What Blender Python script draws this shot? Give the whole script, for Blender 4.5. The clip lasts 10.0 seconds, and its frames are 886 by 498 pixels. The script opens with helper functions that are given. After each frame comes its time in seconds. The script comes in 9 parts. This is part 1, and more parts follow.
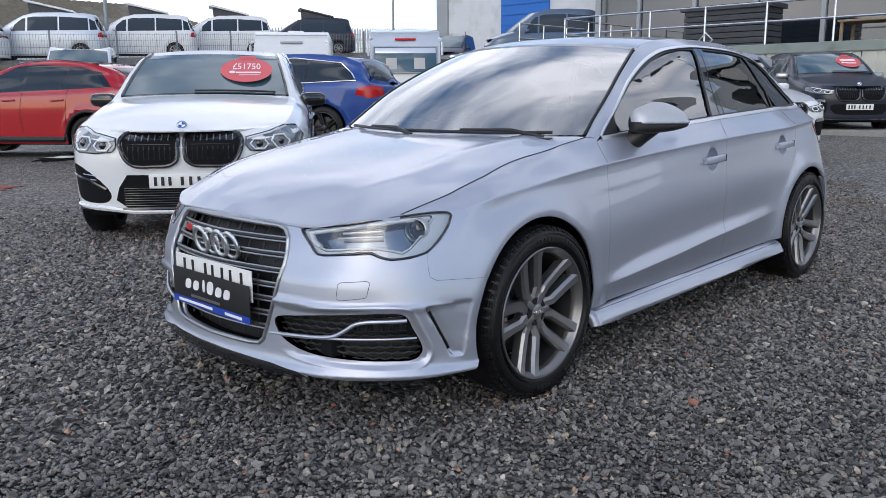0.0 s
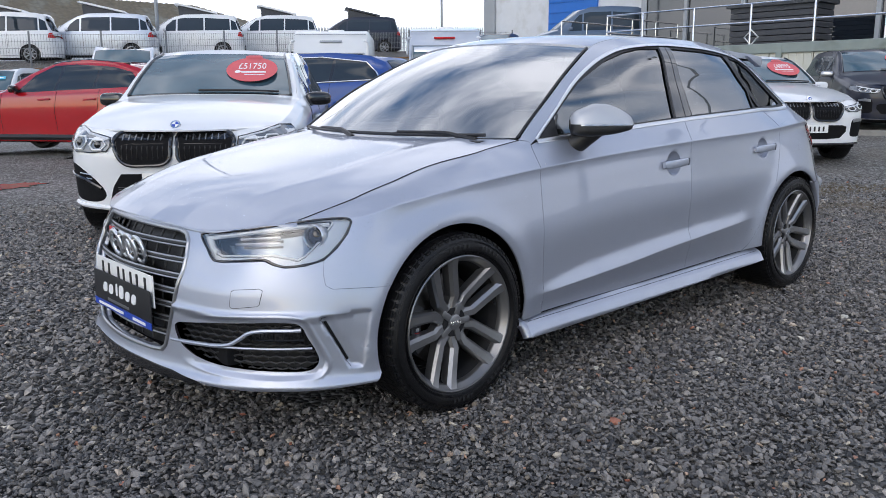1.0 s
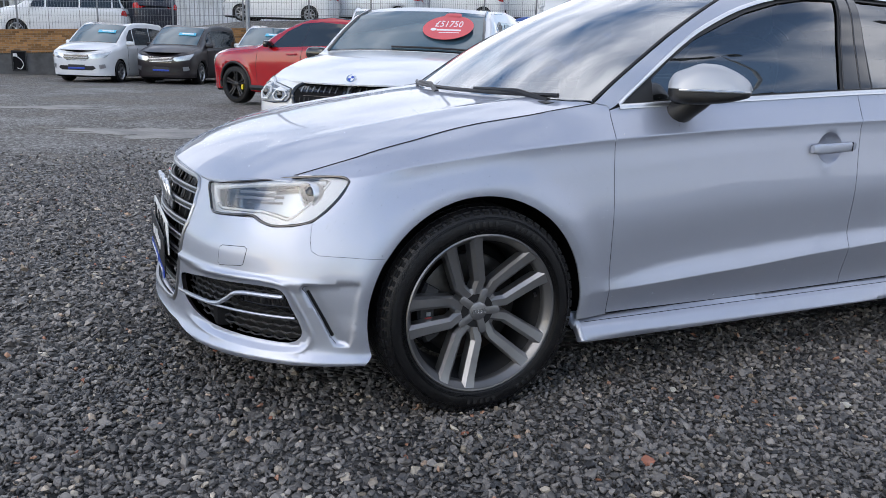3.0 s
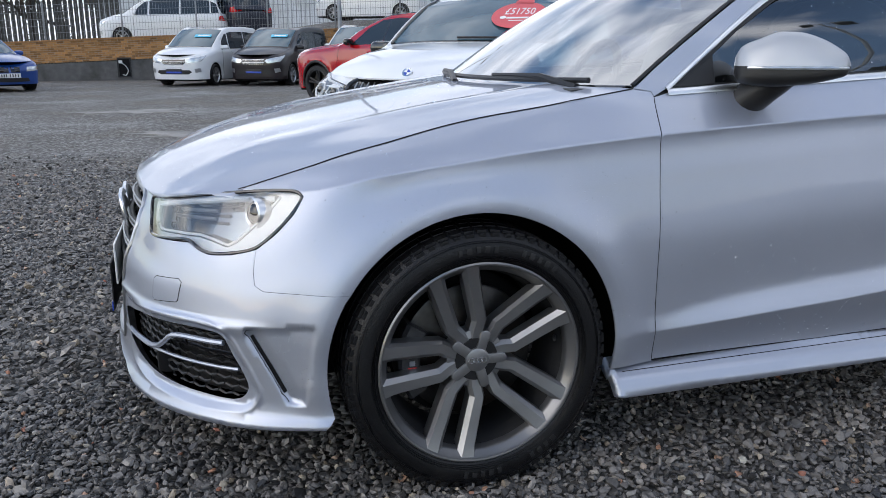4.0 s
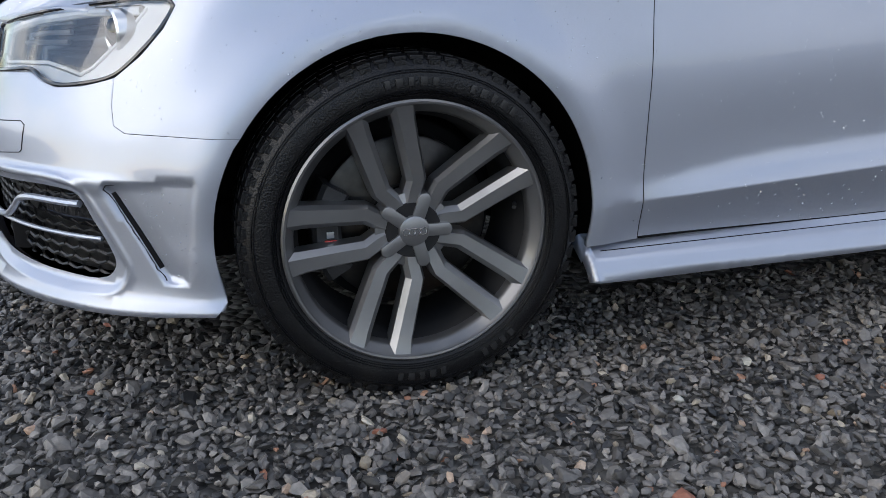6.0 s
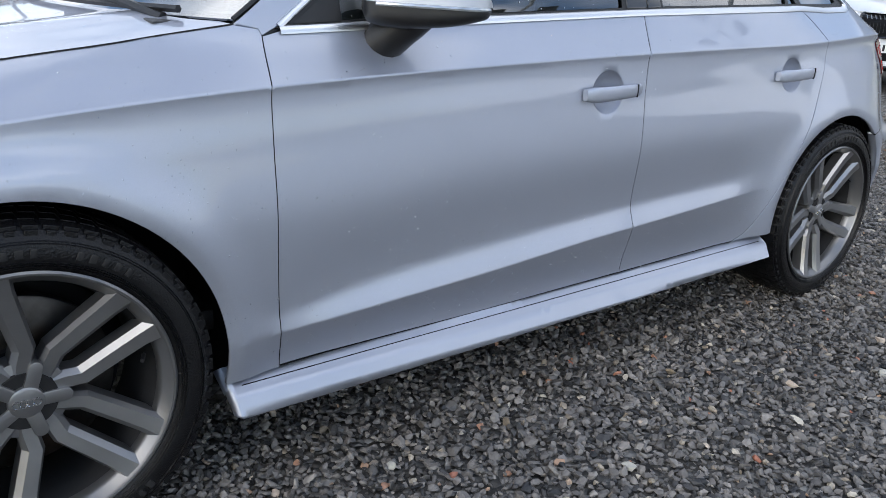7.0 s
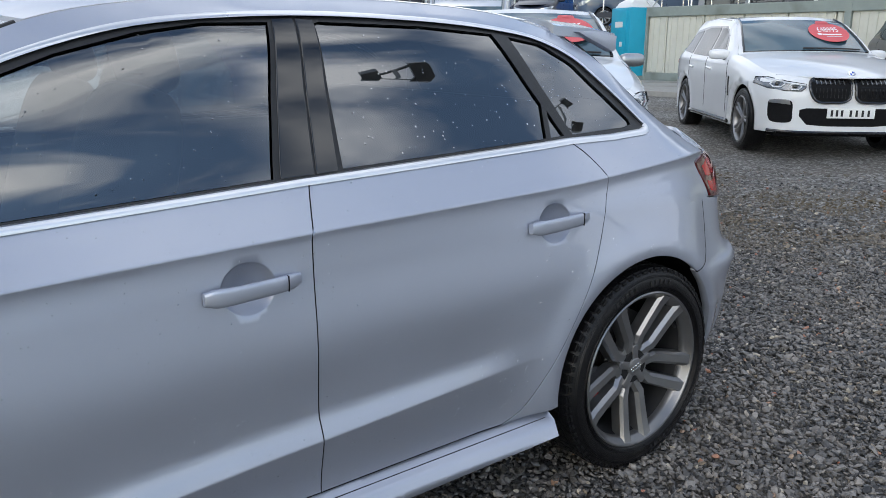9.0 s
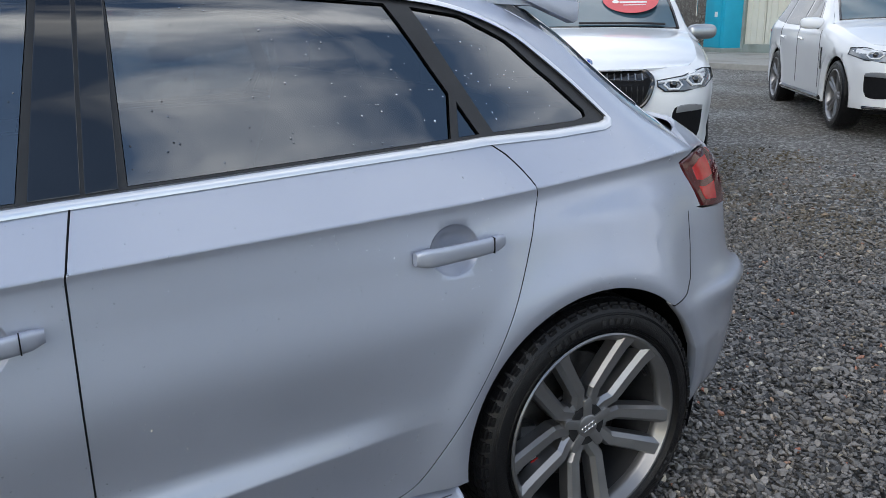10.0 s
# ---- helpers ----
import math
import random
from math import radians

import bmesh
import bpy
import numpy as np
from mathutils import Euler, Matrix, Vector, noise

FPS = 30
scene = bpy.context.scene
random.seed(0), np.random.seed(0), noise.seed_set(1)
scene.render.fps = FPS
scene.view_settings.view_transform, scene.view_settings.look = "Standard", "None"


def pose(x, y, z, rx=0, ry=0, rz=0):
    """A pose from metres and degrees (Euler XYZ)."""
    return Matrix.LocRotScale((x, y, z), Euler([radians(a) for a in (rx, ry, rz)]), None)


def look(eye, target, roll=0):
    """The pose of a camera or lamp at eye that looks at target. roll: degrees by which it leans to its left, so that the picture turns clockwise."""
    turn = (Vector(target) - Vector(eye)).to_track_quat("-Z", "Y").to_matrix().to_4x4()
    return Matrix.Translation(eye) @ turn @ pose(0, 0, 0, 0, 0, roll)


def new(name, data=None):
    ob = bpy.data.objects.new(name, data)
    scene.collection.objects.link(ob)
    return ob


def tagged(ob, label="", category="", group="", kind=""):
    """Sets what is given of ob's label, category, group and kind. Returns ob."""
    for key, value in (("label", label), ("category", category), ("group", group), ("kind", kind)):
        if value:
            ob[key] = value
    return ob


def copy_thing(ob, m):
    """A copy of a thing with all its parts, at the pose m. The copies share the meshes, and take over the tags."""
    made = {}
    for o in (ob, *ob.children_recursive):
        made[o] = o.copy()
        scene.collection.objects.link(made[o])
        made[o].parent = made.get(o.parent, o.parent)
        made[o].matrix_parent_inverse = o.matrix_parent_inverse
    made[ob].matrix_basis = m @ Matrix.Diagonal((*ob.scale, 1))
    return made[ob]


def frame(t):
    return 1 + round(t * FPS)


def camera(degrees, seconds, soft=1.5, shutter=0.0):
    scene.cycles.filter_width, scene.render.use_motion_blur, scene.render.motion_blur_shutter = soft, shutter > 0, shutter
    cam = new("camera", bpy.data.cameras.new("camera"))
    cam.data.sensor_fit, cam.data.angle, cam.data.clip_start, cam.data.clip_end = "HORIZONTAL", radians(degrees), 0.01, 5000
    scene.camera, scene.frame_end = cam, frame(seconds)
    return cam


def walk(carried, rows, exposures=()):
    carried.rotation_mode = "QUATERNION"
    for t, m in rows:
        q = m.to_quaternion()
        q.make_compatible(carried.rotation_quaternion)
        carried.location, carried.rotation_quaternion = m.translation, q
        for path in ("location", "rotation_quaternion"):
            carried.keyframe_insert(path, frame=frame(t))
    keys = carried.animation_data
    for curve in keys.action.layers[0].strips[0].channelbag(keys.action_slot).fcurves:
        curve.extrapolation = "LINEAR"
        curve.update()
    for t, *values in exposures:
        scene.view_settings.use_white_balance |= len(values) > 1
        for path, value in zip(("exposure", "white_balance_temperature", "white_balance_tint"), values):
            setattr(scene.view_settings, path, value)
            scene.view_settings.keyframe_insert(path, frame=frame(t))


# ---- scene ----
import mathutils

cam = camera(58.3, 10.0, 0.42)
PATH = [
    (0, (-2.295, -2.564, 1.122), (-0.879, -1.205, 0.735), -0.3),
    (0.5, (-2.11, -2.743, 1.131), (-0.758, -1.322, 0.74), -0.4),
    (1, (-1.866, -2.832, 1.13), (-0.545, -1.382, 0.74), -0.3),
    (1.5, (-1.661, -2.911, 1.131), (-0.428, -1.387, 0.734), -0.4),
    (2, (-1.442, -3.031, 1.13), (-0.443, -1.351, 0.706), 1.6),
    (2.5, (-1.259, -3.048, 1.117), (-0.434, -1.285, 0.655), 1.0),
    (2.7, (-1.174, -3.006, 1.095), (-0.369, -1.236, 0.628), 1.5),
    (3.8, (-0.673, -2.609, 1.048), (-0.036, -0.777, 0.563), 0.6),
    (4, (-0.582, -2.514, 1.032), (-0.028, -0.654, 0.549), 0.0),
    (4.5, (-0.46, -2.318, 0.949), (0.069, -0.447, 0.48), 0.1),
    (5, (-0.417, -2.18, 0.863), (0.127, -0.343, 0.29), 0.9),
    (5.2, (-0.421, -2.159, 0.826), (0.143, -0.336, 0.228), 1.3),
    (6.3, (-0.297, -2.243, 0.767), (0.262, -0.439, 0.109), -0.27),
    (6.5, (-0.264, -2.264, 0.765), (0.476, -0.503, 0.174), 0.11),
    (6.7, (-0.267, -2.215, 0.89), (0.698, -0.589, 0.239), 1.87),
    (7, (-0.196, -2.197, 1.054), (0.984, -0.719, 0.402), 3.8),
    (7.5, (0.023, -2.298, 1.148), (1.239, -0.792, 0.646), 2.0),
    (8, (0.261, -2.387, 1.222), (1.421, -0.841, 0.709), 0.8),
    (8.5, (0.51, -2.346, 1.262), (1.681, -0.805, 0.758), 0.9),
    (9, (0.782, -2.306, 1.28), (1.947, -0.759, 0.782), 0.4),
    (9.5, (1.131, -2.283, 1.282), (2.196, -0.663, 0.791), -0.5),
    (10, (1.471, -2.172, 1.272), (2.425, -0.503, 0.719), -0.8),
]
walk(cam, [(t, look(eye, target, roll)) for t, eye, target, roll in PATH], [(0.0, 0.26, 6500, 12), (2.5, 0.36, 6500, 12), (4.5, 0.28, 6500, 10), (6.3, 0.46, 6550, 10), (7.0, 0.60, 6550, 9), (7.7, 0.36, 6600, 8), (10.0, 0.38, 6600, 8)])


# ---- daylight: bright broken cloud, with a veiled sun ahead of the hatchback ----
SUN_ELEV, SUN_AZ = 30.0, 204.0  # degrees; azimuth counted from +x towards +y
world = bpy.data.worlds.new("sky")
scene.world = world
world.use_nodes = True
wn, wl = world.node_tree.nodes, world.node_tree.links
wn.clear()


def wnode(kind, **values):
    n = wn.new(kind)
    for key, value in values.items():
        n.inputs[key].default_value = value
    return n


sky = wn.new("ShaderNodeTexSky")
sky.sky_type, sky.sun_disc = "NISHITA", False
sky.dust_density, sky.ozone_density = 0.6, 2.0
sky.sun_elevation, sky.sun_rotation = radians(SUN_ELEV), radians(90 - SUN_AZ)
coord = wn.new("ShaderNodeTexCoord")
stretch = wn.new("ShaderNodeMapping")
stretch.inputs["Scale"].default_value = (1.0, 1.0, 2.2)
wl.new(coord.outputs["Generated"], stretch.inputs["Vector"])
cloud = wnode("ShaderNodeTexNoise", Scale=1.9, Detail=5.0, Roughness=0.50, Distortion=0.15)
wl.new(stretch.outputs[0], cloud.inputs["Vector"])
cover = wn.new("ShaderNodeValToRGB")
cover.color_ramp.elements[0].position, cover.color_ramp.elements[1].position = 0.42, 0.575
# the cloud is closed over the upper yard and broken on the other side
bank = wn.new("ShaderNodeVectorMath")
bank.operation = "DOT_PRODUCT"
bank.inputs[1].default_value = (0.08, 0.055, -0.045)
wl.new(coord.outputs["Generated"], bank.inputs[0])
spread = wn.new("ShaderNodeMath")
spread.operation = "ADD"
wl.new(cloud.outputs["Fac"], spread.inputs[0])
wl.new(bank.outputs["Value"], spread.inputs[1])
wl.new(spread.outputs[0], cover.inputs["Fac"])
billow = wnode("ShaderNodeTexNoise", Scale=3.6, Detail=4.5, Roughness=0.5)
wl.new(stretch.outputs[0], billow.inputs["Vector"])
shade = wn.new("ShaderNodeValToRGB")
shade.color_ramp.elements[0].position, shade.color_ramp.elements[1].position = 0.34, 0.66
shade.color_ramp.elements[0].color, shade.color_ramp.elements[1].color = (4.4, 4.9, 5.8, 1), (9.6, 9.9, 10.5, 1)
wl.new(billow.outputs["Fac"], shade.inputs["Fac"])
mix = wn.new("ShaderNodeMix")
mix.data_type = "RGBA"
wl.new(cover.outputs["Color"], mix.inputs["Factor"])
wl.new(sky.outputs["Color"], mix.inputs["A"])
# clouds shine brighter and warmer towards the veiled sun
toward = wn.new("ShaderNodeVectorMath")
toward.operation = "DOT_PRODUCT"
toward.inputs[1].default_value = (math.cos(radians(SUN_AZ)) * math.cos(radians(SUN_ELEV)), math.sin(radians(SUN_AZ)) * math.cos(radians(SUN_ELEV)), math.sin(radians(SUN_ELEV)))
wl.new(coord.outputs["Generated"], toward.inputs[0])
glow = wn.new("ShaderNodeValToRGB")
glow.color_ramp.elements[0].position, glow.color_ramp.elements[0].color = 0.0, (0.80, 0.81, 0.84, 1)
glow.color_ramp.elements[1].position, glow.color_ramp.elements[1].color = 1.0, (2.0, 1.85, 1.62, 1)
mid_glow = glow.color_ramp.elements.new(0.55)
mid_glow.color = (1.0, 0.99, 0.97, 1)
wl.new(toward.outputs["Value"], glow.inputs["Fac"])
lit = wn.new("ShaderNodeMix")
lit.data_type, lit.blend_type = "RGBA", "MULTIPLY"
lit.inputs["Factor"].default_value = 1.0
wl.new(shade.outputs["Color"], lit.inputs["A"])
wl.new(glow.outputs["Color"], lit.inputs["B"])
wl.new(lit.outputs["Result"], mix.inputs["B"])
back = wnode("ShaderNodeBackground", Strength=0.165)
wl.new(mix.outputs["Result"], back.inputs["Color"])
wout = wn.new("ShaderNodeOutputWorld")
wl.new(back.outputs[0], wout.inputs["Surface"])

sun_data = bpy.data.lights.new("sun", "SUN")
sun_data.energy, sun_data.angle, sun_data.color = 0.36, radians(40), (1.0, 0.93, 0.83)
sun = new("sun", sun_data)
_a, _e = radians(SUN_AZ), radians(SUN_ELEV)
sun.matrix_world = look((30 * math.cos(_a) * math.cos(_e), 30 * math.sin(_a) * math.cos(_e), 30 * math.sin(_e)), (0, 0, 0))
scene.view_settings.exposure = 0.0


# ---- materials ----
def material(name, color=(0.5, 0.5, 0.5), rough=0.5, metal=0.0, coat=0.0, grain=0.0, grain_scale=40.0, bump=0.0, bump_scale=200.0, stain=None, stain_scale=3.0,
             stain_at=(0.5, 0.7), each=0.0, flake=0.0, spec=0.5, emit=0.0, rough_var=0.0):
    """A procedural surface: base colour with fine grain, broad stains, bump; each: variation from piece to piece."""
    m = bpy.data.materials.new(name)
    m.use_nodes = True
    nt = m.node_tree
    n, l = nt.nodes, nt.links
    b = n["Principled BSDF"]
    b.inputs["Roughness"].default_value, b.inputs["Metallic"].default_value = rough, metal
    b.inputs["Coat Weight"].default_value, b.inputs["Coat Roughness"].default_value = coat, 0.03
    b.inputs["Specular IOR Level"].default_value = spec
    tc = n.new("ShaderNodeTexCoord")
    where = tc.outputs["Object"]
    rgb = n.new("ShaderNodeRGB")
    rgb.outputs[0].default_value = (*color, 1)
    out = rgb.outputs[0]

    def noise_tex(scale, detail=4.0):
        t = n.new("ShaderNodeTexNoise")
        t.inputs["Scale"].default_value, t.inputs["Detail"].default_value = scale, detail
        l.new(where, t.inputs["Vector"])
        return t.outputs["Fac"]

    def scaled(value, low, high):
        r = n.new("ShaderNodeMapRange")
        r.inputs["From Min"].default_value, r.inputs["From Max"].default_value = 0.25, 0.75
        r.inputs["To Min"].default_value, r.inputs["To Max"].default_value = low, high
        l.new(value, r.inputs["Value"])
        return r.outputs[0]

    def value_by(fac):
        nonlocal out
        h = n.new("ShaderNodeHueSaturation")
        l.new(out, h.inputs["Color"])
        l.new(fac, h.inputs["Value"])
        out = h.outputs[0]

    if stain:
        ramp = n.new("ShaderNodeValToRGB")
        ramp.color_ramp.elements[0].position, ramp.color_ramp.elements[1].position = stain_at
        l.new(noise_tex(stain_scale, 6.0), ramp.inputs["Fac"])
        mx = n.new("ShaderNodeMix")
        mx.data_type = "RGBA"
        l.new(ramp.outputs["Color"], mx.inputs["Factor"])
        l.new(out, mx.inputs["A"])
        mx.inputs["B"].default_value = (*stain, 1)
        out = mx.outputs["Result"]
    if grain:
        value_by(scaled(noise_tex(grain_scale), 1 - grain, 1 + grain))
    if flake:
        value_by(scaled(noise_tex(2600.0, 1.0), 1 - flake, 1 + flake))
    if each:
        info = n.new("ShaderNodeObjectInfo")
        r = n.new("ShaderNodeMapRange")
        r.inputs["To Min"].default_value, r.inputs["To Max"].default_value = 1 - each, 1 + each
        l.new(info.outputs["Random"], r.inputs["Value"])
        value_by(r.outputs[0])
    if rough_var:
        l.new(scaled(noise_tex(9.0, 5.0), rough - rough_var, rough + rough_var), b.inputs["Roughness"])
    if bump:
        bp = n.new("ShaderNodeBump")
        bp.inputs["Strength"].default_value, bp.inputs["Distance"].default_value = bump, 0.004
        l.new(noise_tex(bump_scale, 3.0), bp.inputs["Height"])
        l.new(bp.outputs[0], b.inputs["Normal"])
    l.new(out, b.inputs["Base Color"])
    if emit:
        b.inputs["Emission Color"].default_value, b.inputs["Emission Strength"].default_value = (*color, 1), emit
    return m


def glass(name, tint, gloss=0.10, rough=0.0):
    """A tinted pane: clear through, with mirror reflections that grow at grazing angles."""
    m = bpy.data.materials.new(name)
    m.use_nodes = True
    n, l = m.node_tree.nodes, m.node_tree.links
    n.clear()
    see, shine, fres, mx, o = (n.new(k) for k in ("ShaderNodeBsdfTransparent", "ShaderNodeBsdfGlossy", "ShaderNodeFresnel", "ShaderNodeMixShader", "ShaderNodeOutputMaterial"))
    see.inputs["Color"].default_value = (*tint, 1)
    shine.inputs["Roughness"].default_value = rough
    shine.inputs["Color"].default_value = (1, 1, 1, 1)
    fres.inputs["IOR"].default_value = 1.6
    add = n.new("ShaderNodeMath")
    add.inputs[1].default_value = gloss
    add.use_clamp = True
    l.new(fres.outputs[0], add.inputs[0])
    l.new(add.outputs[0], mx.inputs["Fac"])
    l.new(see.outputs[0], mx.inputs[1])
    l.new(shine.outputs[0], mx.inputs[2])
    l.new(mx.outputs[0], o.inputs["Surface"])
    return m


SILVER = material("silver_paint", (0.46, 0.49, 0.57), 0.49, 0.80, 1.0, flake=0.10, grain=0.015, grain_scale=3.0, rough_var=0.03)
WHITE = material("white_paint", (0.78, 0.79, 0.80), 0.35, 0.0, 1.0, grain=0.015, grain_scale=4.0, rough_var=0.05)
RED = material("red_paint", (0.38, 0.003, 0.008), 0.16, 0.0, 1.0, grain=0.04, grain_scale=4.0)
BLUE = material("blue_paint", (0.004, 0.050, 0.25), 0.38, 0.1, 0.7, grain=0.04, grain_scale=4.0)
BLACKPAINT = material("dark_paint", (0.006, 0.009, 0.024), 0.35, 0.0, 0.35, grain=0.05, grain_scale=4.0)
PLUM = material("black_plum_paint", (0.014, 0.010, 0.012), 0.3, 0.0, 0.35, grain=0.05, grain_scale=4.0)
GREYBLUE = material("grey_blue_paint", (0.085, 0.125, 0.19), 0.35, 0.2, 1.0, grain=0.04, grain_scale=4.0)
PALESILVER = material("pale_silver_paint", (0.62, 0.65, 0.70), 0.35, 0.5, 1.0, grain=0.03, grain_scale=4.0)
# near-black: stands in for shade in gaps and wheels; also liners and underbodies
GAP = material("gap_shade_and_liners", (0.008, 0.008, 0.009), 0.8, grain=0.2, spec=0.15)
BLACK = material("black_plastic", (0.014, 0.014, 0.015), 0.42, bump=0.15, bump_scale=900, grain=0.15, grain_scale=30)
GLOSSBLACK = material("gloss_black", (0.008, 0.008, 0.009), 0.04, 0.0, 0.8, grain=0.2, grain_scale=10)
RUBBER = material("tyre_rubber", (0.006, 0.006, 0.007), 0.30, spec=0.30, bump=0.5, bump_scale=260, grain=0.25, grain_scale=60, stain=(0.014, 0.0135, 0.013), stain_scale=14, stain_at=(0.55, 0.8))
LETTERRUBBER = material("raised_rubber", (0.022, 0.022, 0.023), 0.32, spec=0.4, grain=0.2, grain_scale=60)
CHROME = material("chrome", (0.80, 0.81, 0.82), 0.12, 1.0, rough_var=0.04)
SATIN = material("satin_aluminium", (0.80, 0.81, 0.83), 0.32, 1.0, rough_var=0.05)
GUNMETAL = material("gunmetal_alloy", (0.27, 0.27, 0.277), 0.38, 0.84, 0.5, grain=0.05, grain_scale=30, rough_var=0.05)
DARKALLOY = material("dark_alloy", (0.02, 0.02, 0.022), 0.35, 0.6, 0.3, grain=0.1)
PALEALLOY = material("pale_alloy", (0.42, 0.43, 0.45), 0.3, 0.9, 0.2, grain=0.05)
STEEL = material("brake_steel", (0.065, 0.061, 0.058), 0.40, 0.9, grain=0.25, grain_scale=50, stain=(0.07, 0.045, 0.03), stain_scale=9, stain_at=(0.5, 0.75))
CALIPER = material("black_caliper", (0.03, 0.03, 0.032), 0.4, 0.1, grain=0.2, bump=0.3, bump_scale=120)
PANE = glass("tinted_pane", (0.16, 0.21, 0.24), 0.15)
PANEFRONT = glass("front_pane", (0.40, 0.46, 0.47), 0.15)
# opaque pane: the blue of mirrored sky is put into its base colour
CARSCREEN = material("sky_toned_windscreen", (0.045, 0.095, 0.125), 0.03, 0.0, 0.2, grain=0.2, grain_scale=1.5, spec=0.9)
BEZEL = material("bright_bezel", (0.66, 0.68, 0.71), 0.42, 0.2, 0.2, grain=0.04, grain_scale=20)
WATER = glass("water", (0.80, 0.82, 0.84), 0.08)
PANEWATER = glass("water_on_glass", (0.35, 0.38, 0.42), 0.0)
GUIDE = material("white_light_guide", (0.82, 0.83, 0.84), 0.35, 0.0, 0.4, grain=0.02)
# puts the shade inside the wheel into the colour; also dark seams
BARREL = material("barrel_shade_and_seams", (0.016, 0.016, 0.017), 0.65, 0.0, grain=0.15, grain_scale=20, spec=0.2)
DARKRIM = material("dark_bright_trim", (0.05, 0.05, 0.052), 0.18, 0.7, 0.6, grain=0.1)
GRILLESATIN = material("grille_satin", (0.40, 0.41, 0.43), 0.34, 0.9, 0.2, rough_var=0.04)
RIMMETAL = material("gunmetal_rim", (0.20, 0.20, 0.205), 0.38, 0.8, 0.5, grain=0.05, grain_scale=30, rough_var=0.05)
SCREENGLASS = glass("windscreen_pane", (0.60, 0.74, 0.73), 0.34)
LENS = glass("clear_lens", (0.95, 0.97, 0.98), 0.06)
DARKPANE = material("dark_tinted_glass", (0.022, 0.032, 0.042), 0.03, 0.0, 0.0, grain=0.1, grain_scale=2, spec=0.5)
HEADLAMP = material("headlamp_grey", (0.15, 0.165, 0.185), 0.2, 0.3, 1.0, grain=0.25, grain_scale=30)
MIRRORCAP = material("matt_aluminium", (0.50, 0.51, 0.53), 0.46, 0.55, 0.1, rough_var=0.04)
TAILDARK = material("dark_red_lens", (0.085, 0.002, 0.003), 0.06, 0.0, 0.3, grain=0.2, grain_scale=60, spec=0.4)
LAMPRED = material("red_lamp", (0.48, 0.006, 0.008), 0.12, 0.0, 0.1, grain=0.15, grain_scale=60)
LAMPCLEAR = material("lamp_clear", (0.55, 0.58, 0.60), 0.12, 0.6, 1.0, grain=0.25, grain_scale=40)
PLATEWHITE = material("plate_white", (0.80, 0.80, 0.78), 0.35, grain=0.03)
INK = material("black_ink", (0.012, 0.012, 0.014), 0.5, grain=0.1)
DEALERBLUE = material("dealer_blue", (0.015, 0.06, 0.42), 0.4, grain=0.05)
STICKERRED = material("sticker_red", (0.66, 0.09, 0.10), 0.45, grain=0.03)
STICKERBLUE = material("sticker_blue", (0.10, 0.52, 0.72), 0.45, grain=0.03)
WHITEINK = material("white_ink", (0.85, 0.85, 0.85), 0.45, grain=0.02)
BADGERED = material("badge_red", (0.55, 0.02, 0.02), 0.3, 0.0, 0.5, grain=0.05)
CALIPERYELLOW = material("yellow_caliper", (0.70, 0.55, 0.02), 0.35, 0.0, 0.5, grain=0.1)
CLOTH = material("dark_leather", (0.022, 0.022, 0.024), 0.5, bump=0.2, bump_scale=300, grain=0.2)
BEIGE = material("pale_trim", (0.45, 0.44, 0.42), 0.7, bump=0.1, grain=0.1)
BOWL = material("reflector_bowl", (0.16, 0.19, 0.22), 0.12, 0.95, 0.2, grain=0.12, grain_scale=25)


# ---- mesh tools: a shape is (points, faces) or (points, faces, normals) ----
def make_mesh(name, shape, mat, smooth=True, sharp=35.0):
    v, f = shape[0], shape[1]
    me = bpy.data.meshes.new(name)
    me.from_pydata([tuple(map(float, p)) for p in v], [], [tuple(map(int, q)) for q in f])
    me.materials.append(mat)
    if smooth:
        me.polygons.foreach_set("use_smooth", [True] * len(me.polygons))
        if len(shape) > 2:
            me.normals_split_custom_set_from_vertices([tuple(map(float, q)) for q in shape[2]])
        else:
            me.set_sharp_from_angle(angle=radians(sharp))
    me.update()
    return me


def part(name, shape, mat, parent, label="", smooth=True, sharp=35.0):
    """Links a shape as ONE mesh object under a thing or under a part."""
    ob = new(name, make_mesh(name, shape, mat, smooth, sharp))
    ob.parent = parent
    return tagged(ob, label)


def thing(name, label, category, group="", kind="", at=None):
    ob = tagged(new(name), label, category, group, kind)
    ob.empty_display_size = 0.1
    if at is not None:
        ob.matrix_world = at
    return ob


def solid(name, shape, mat, label, category, group="", kind="", smooth=True, sharp=35.0):
    return tagged(new(name, make_mesh(name, shape, mat, smooth, sharp)), label, category, group, kind)


def join(*shapes):
    v, f, n, k = [], [], [], 0
    with_n = all(len(s) > 2 for s in shapes)
    for s in shapes:
        v.append(np.asarray(s[0], float))
        f += [[i + k for i in q] for q in s[1]]
        if with_n:
            n.append(np.asarray(s[2], float))
        k += len(s[0])
    return (np.vstack(v), f, np.vstack(n)) if with_n else (np.vstack(v), f)


def mirrored(s):
    flip = np.array([1, -1, 1.0])
    return (np.asarray(s[0]) * flip, [q[::-1] for q in s[1]], *([np.asarray(s[2]) * flip] if len(s) > 2 else []))


def moved(s, m):
    v = np.asarray(s[0], float)
    mm = np.array(m)
    return (v @ mm[:3, :3].T + mm[:3, 3], s[1], *([np.asarray(s[2]) @ mm[:3, :3].T] if len(s) > 2 else []))


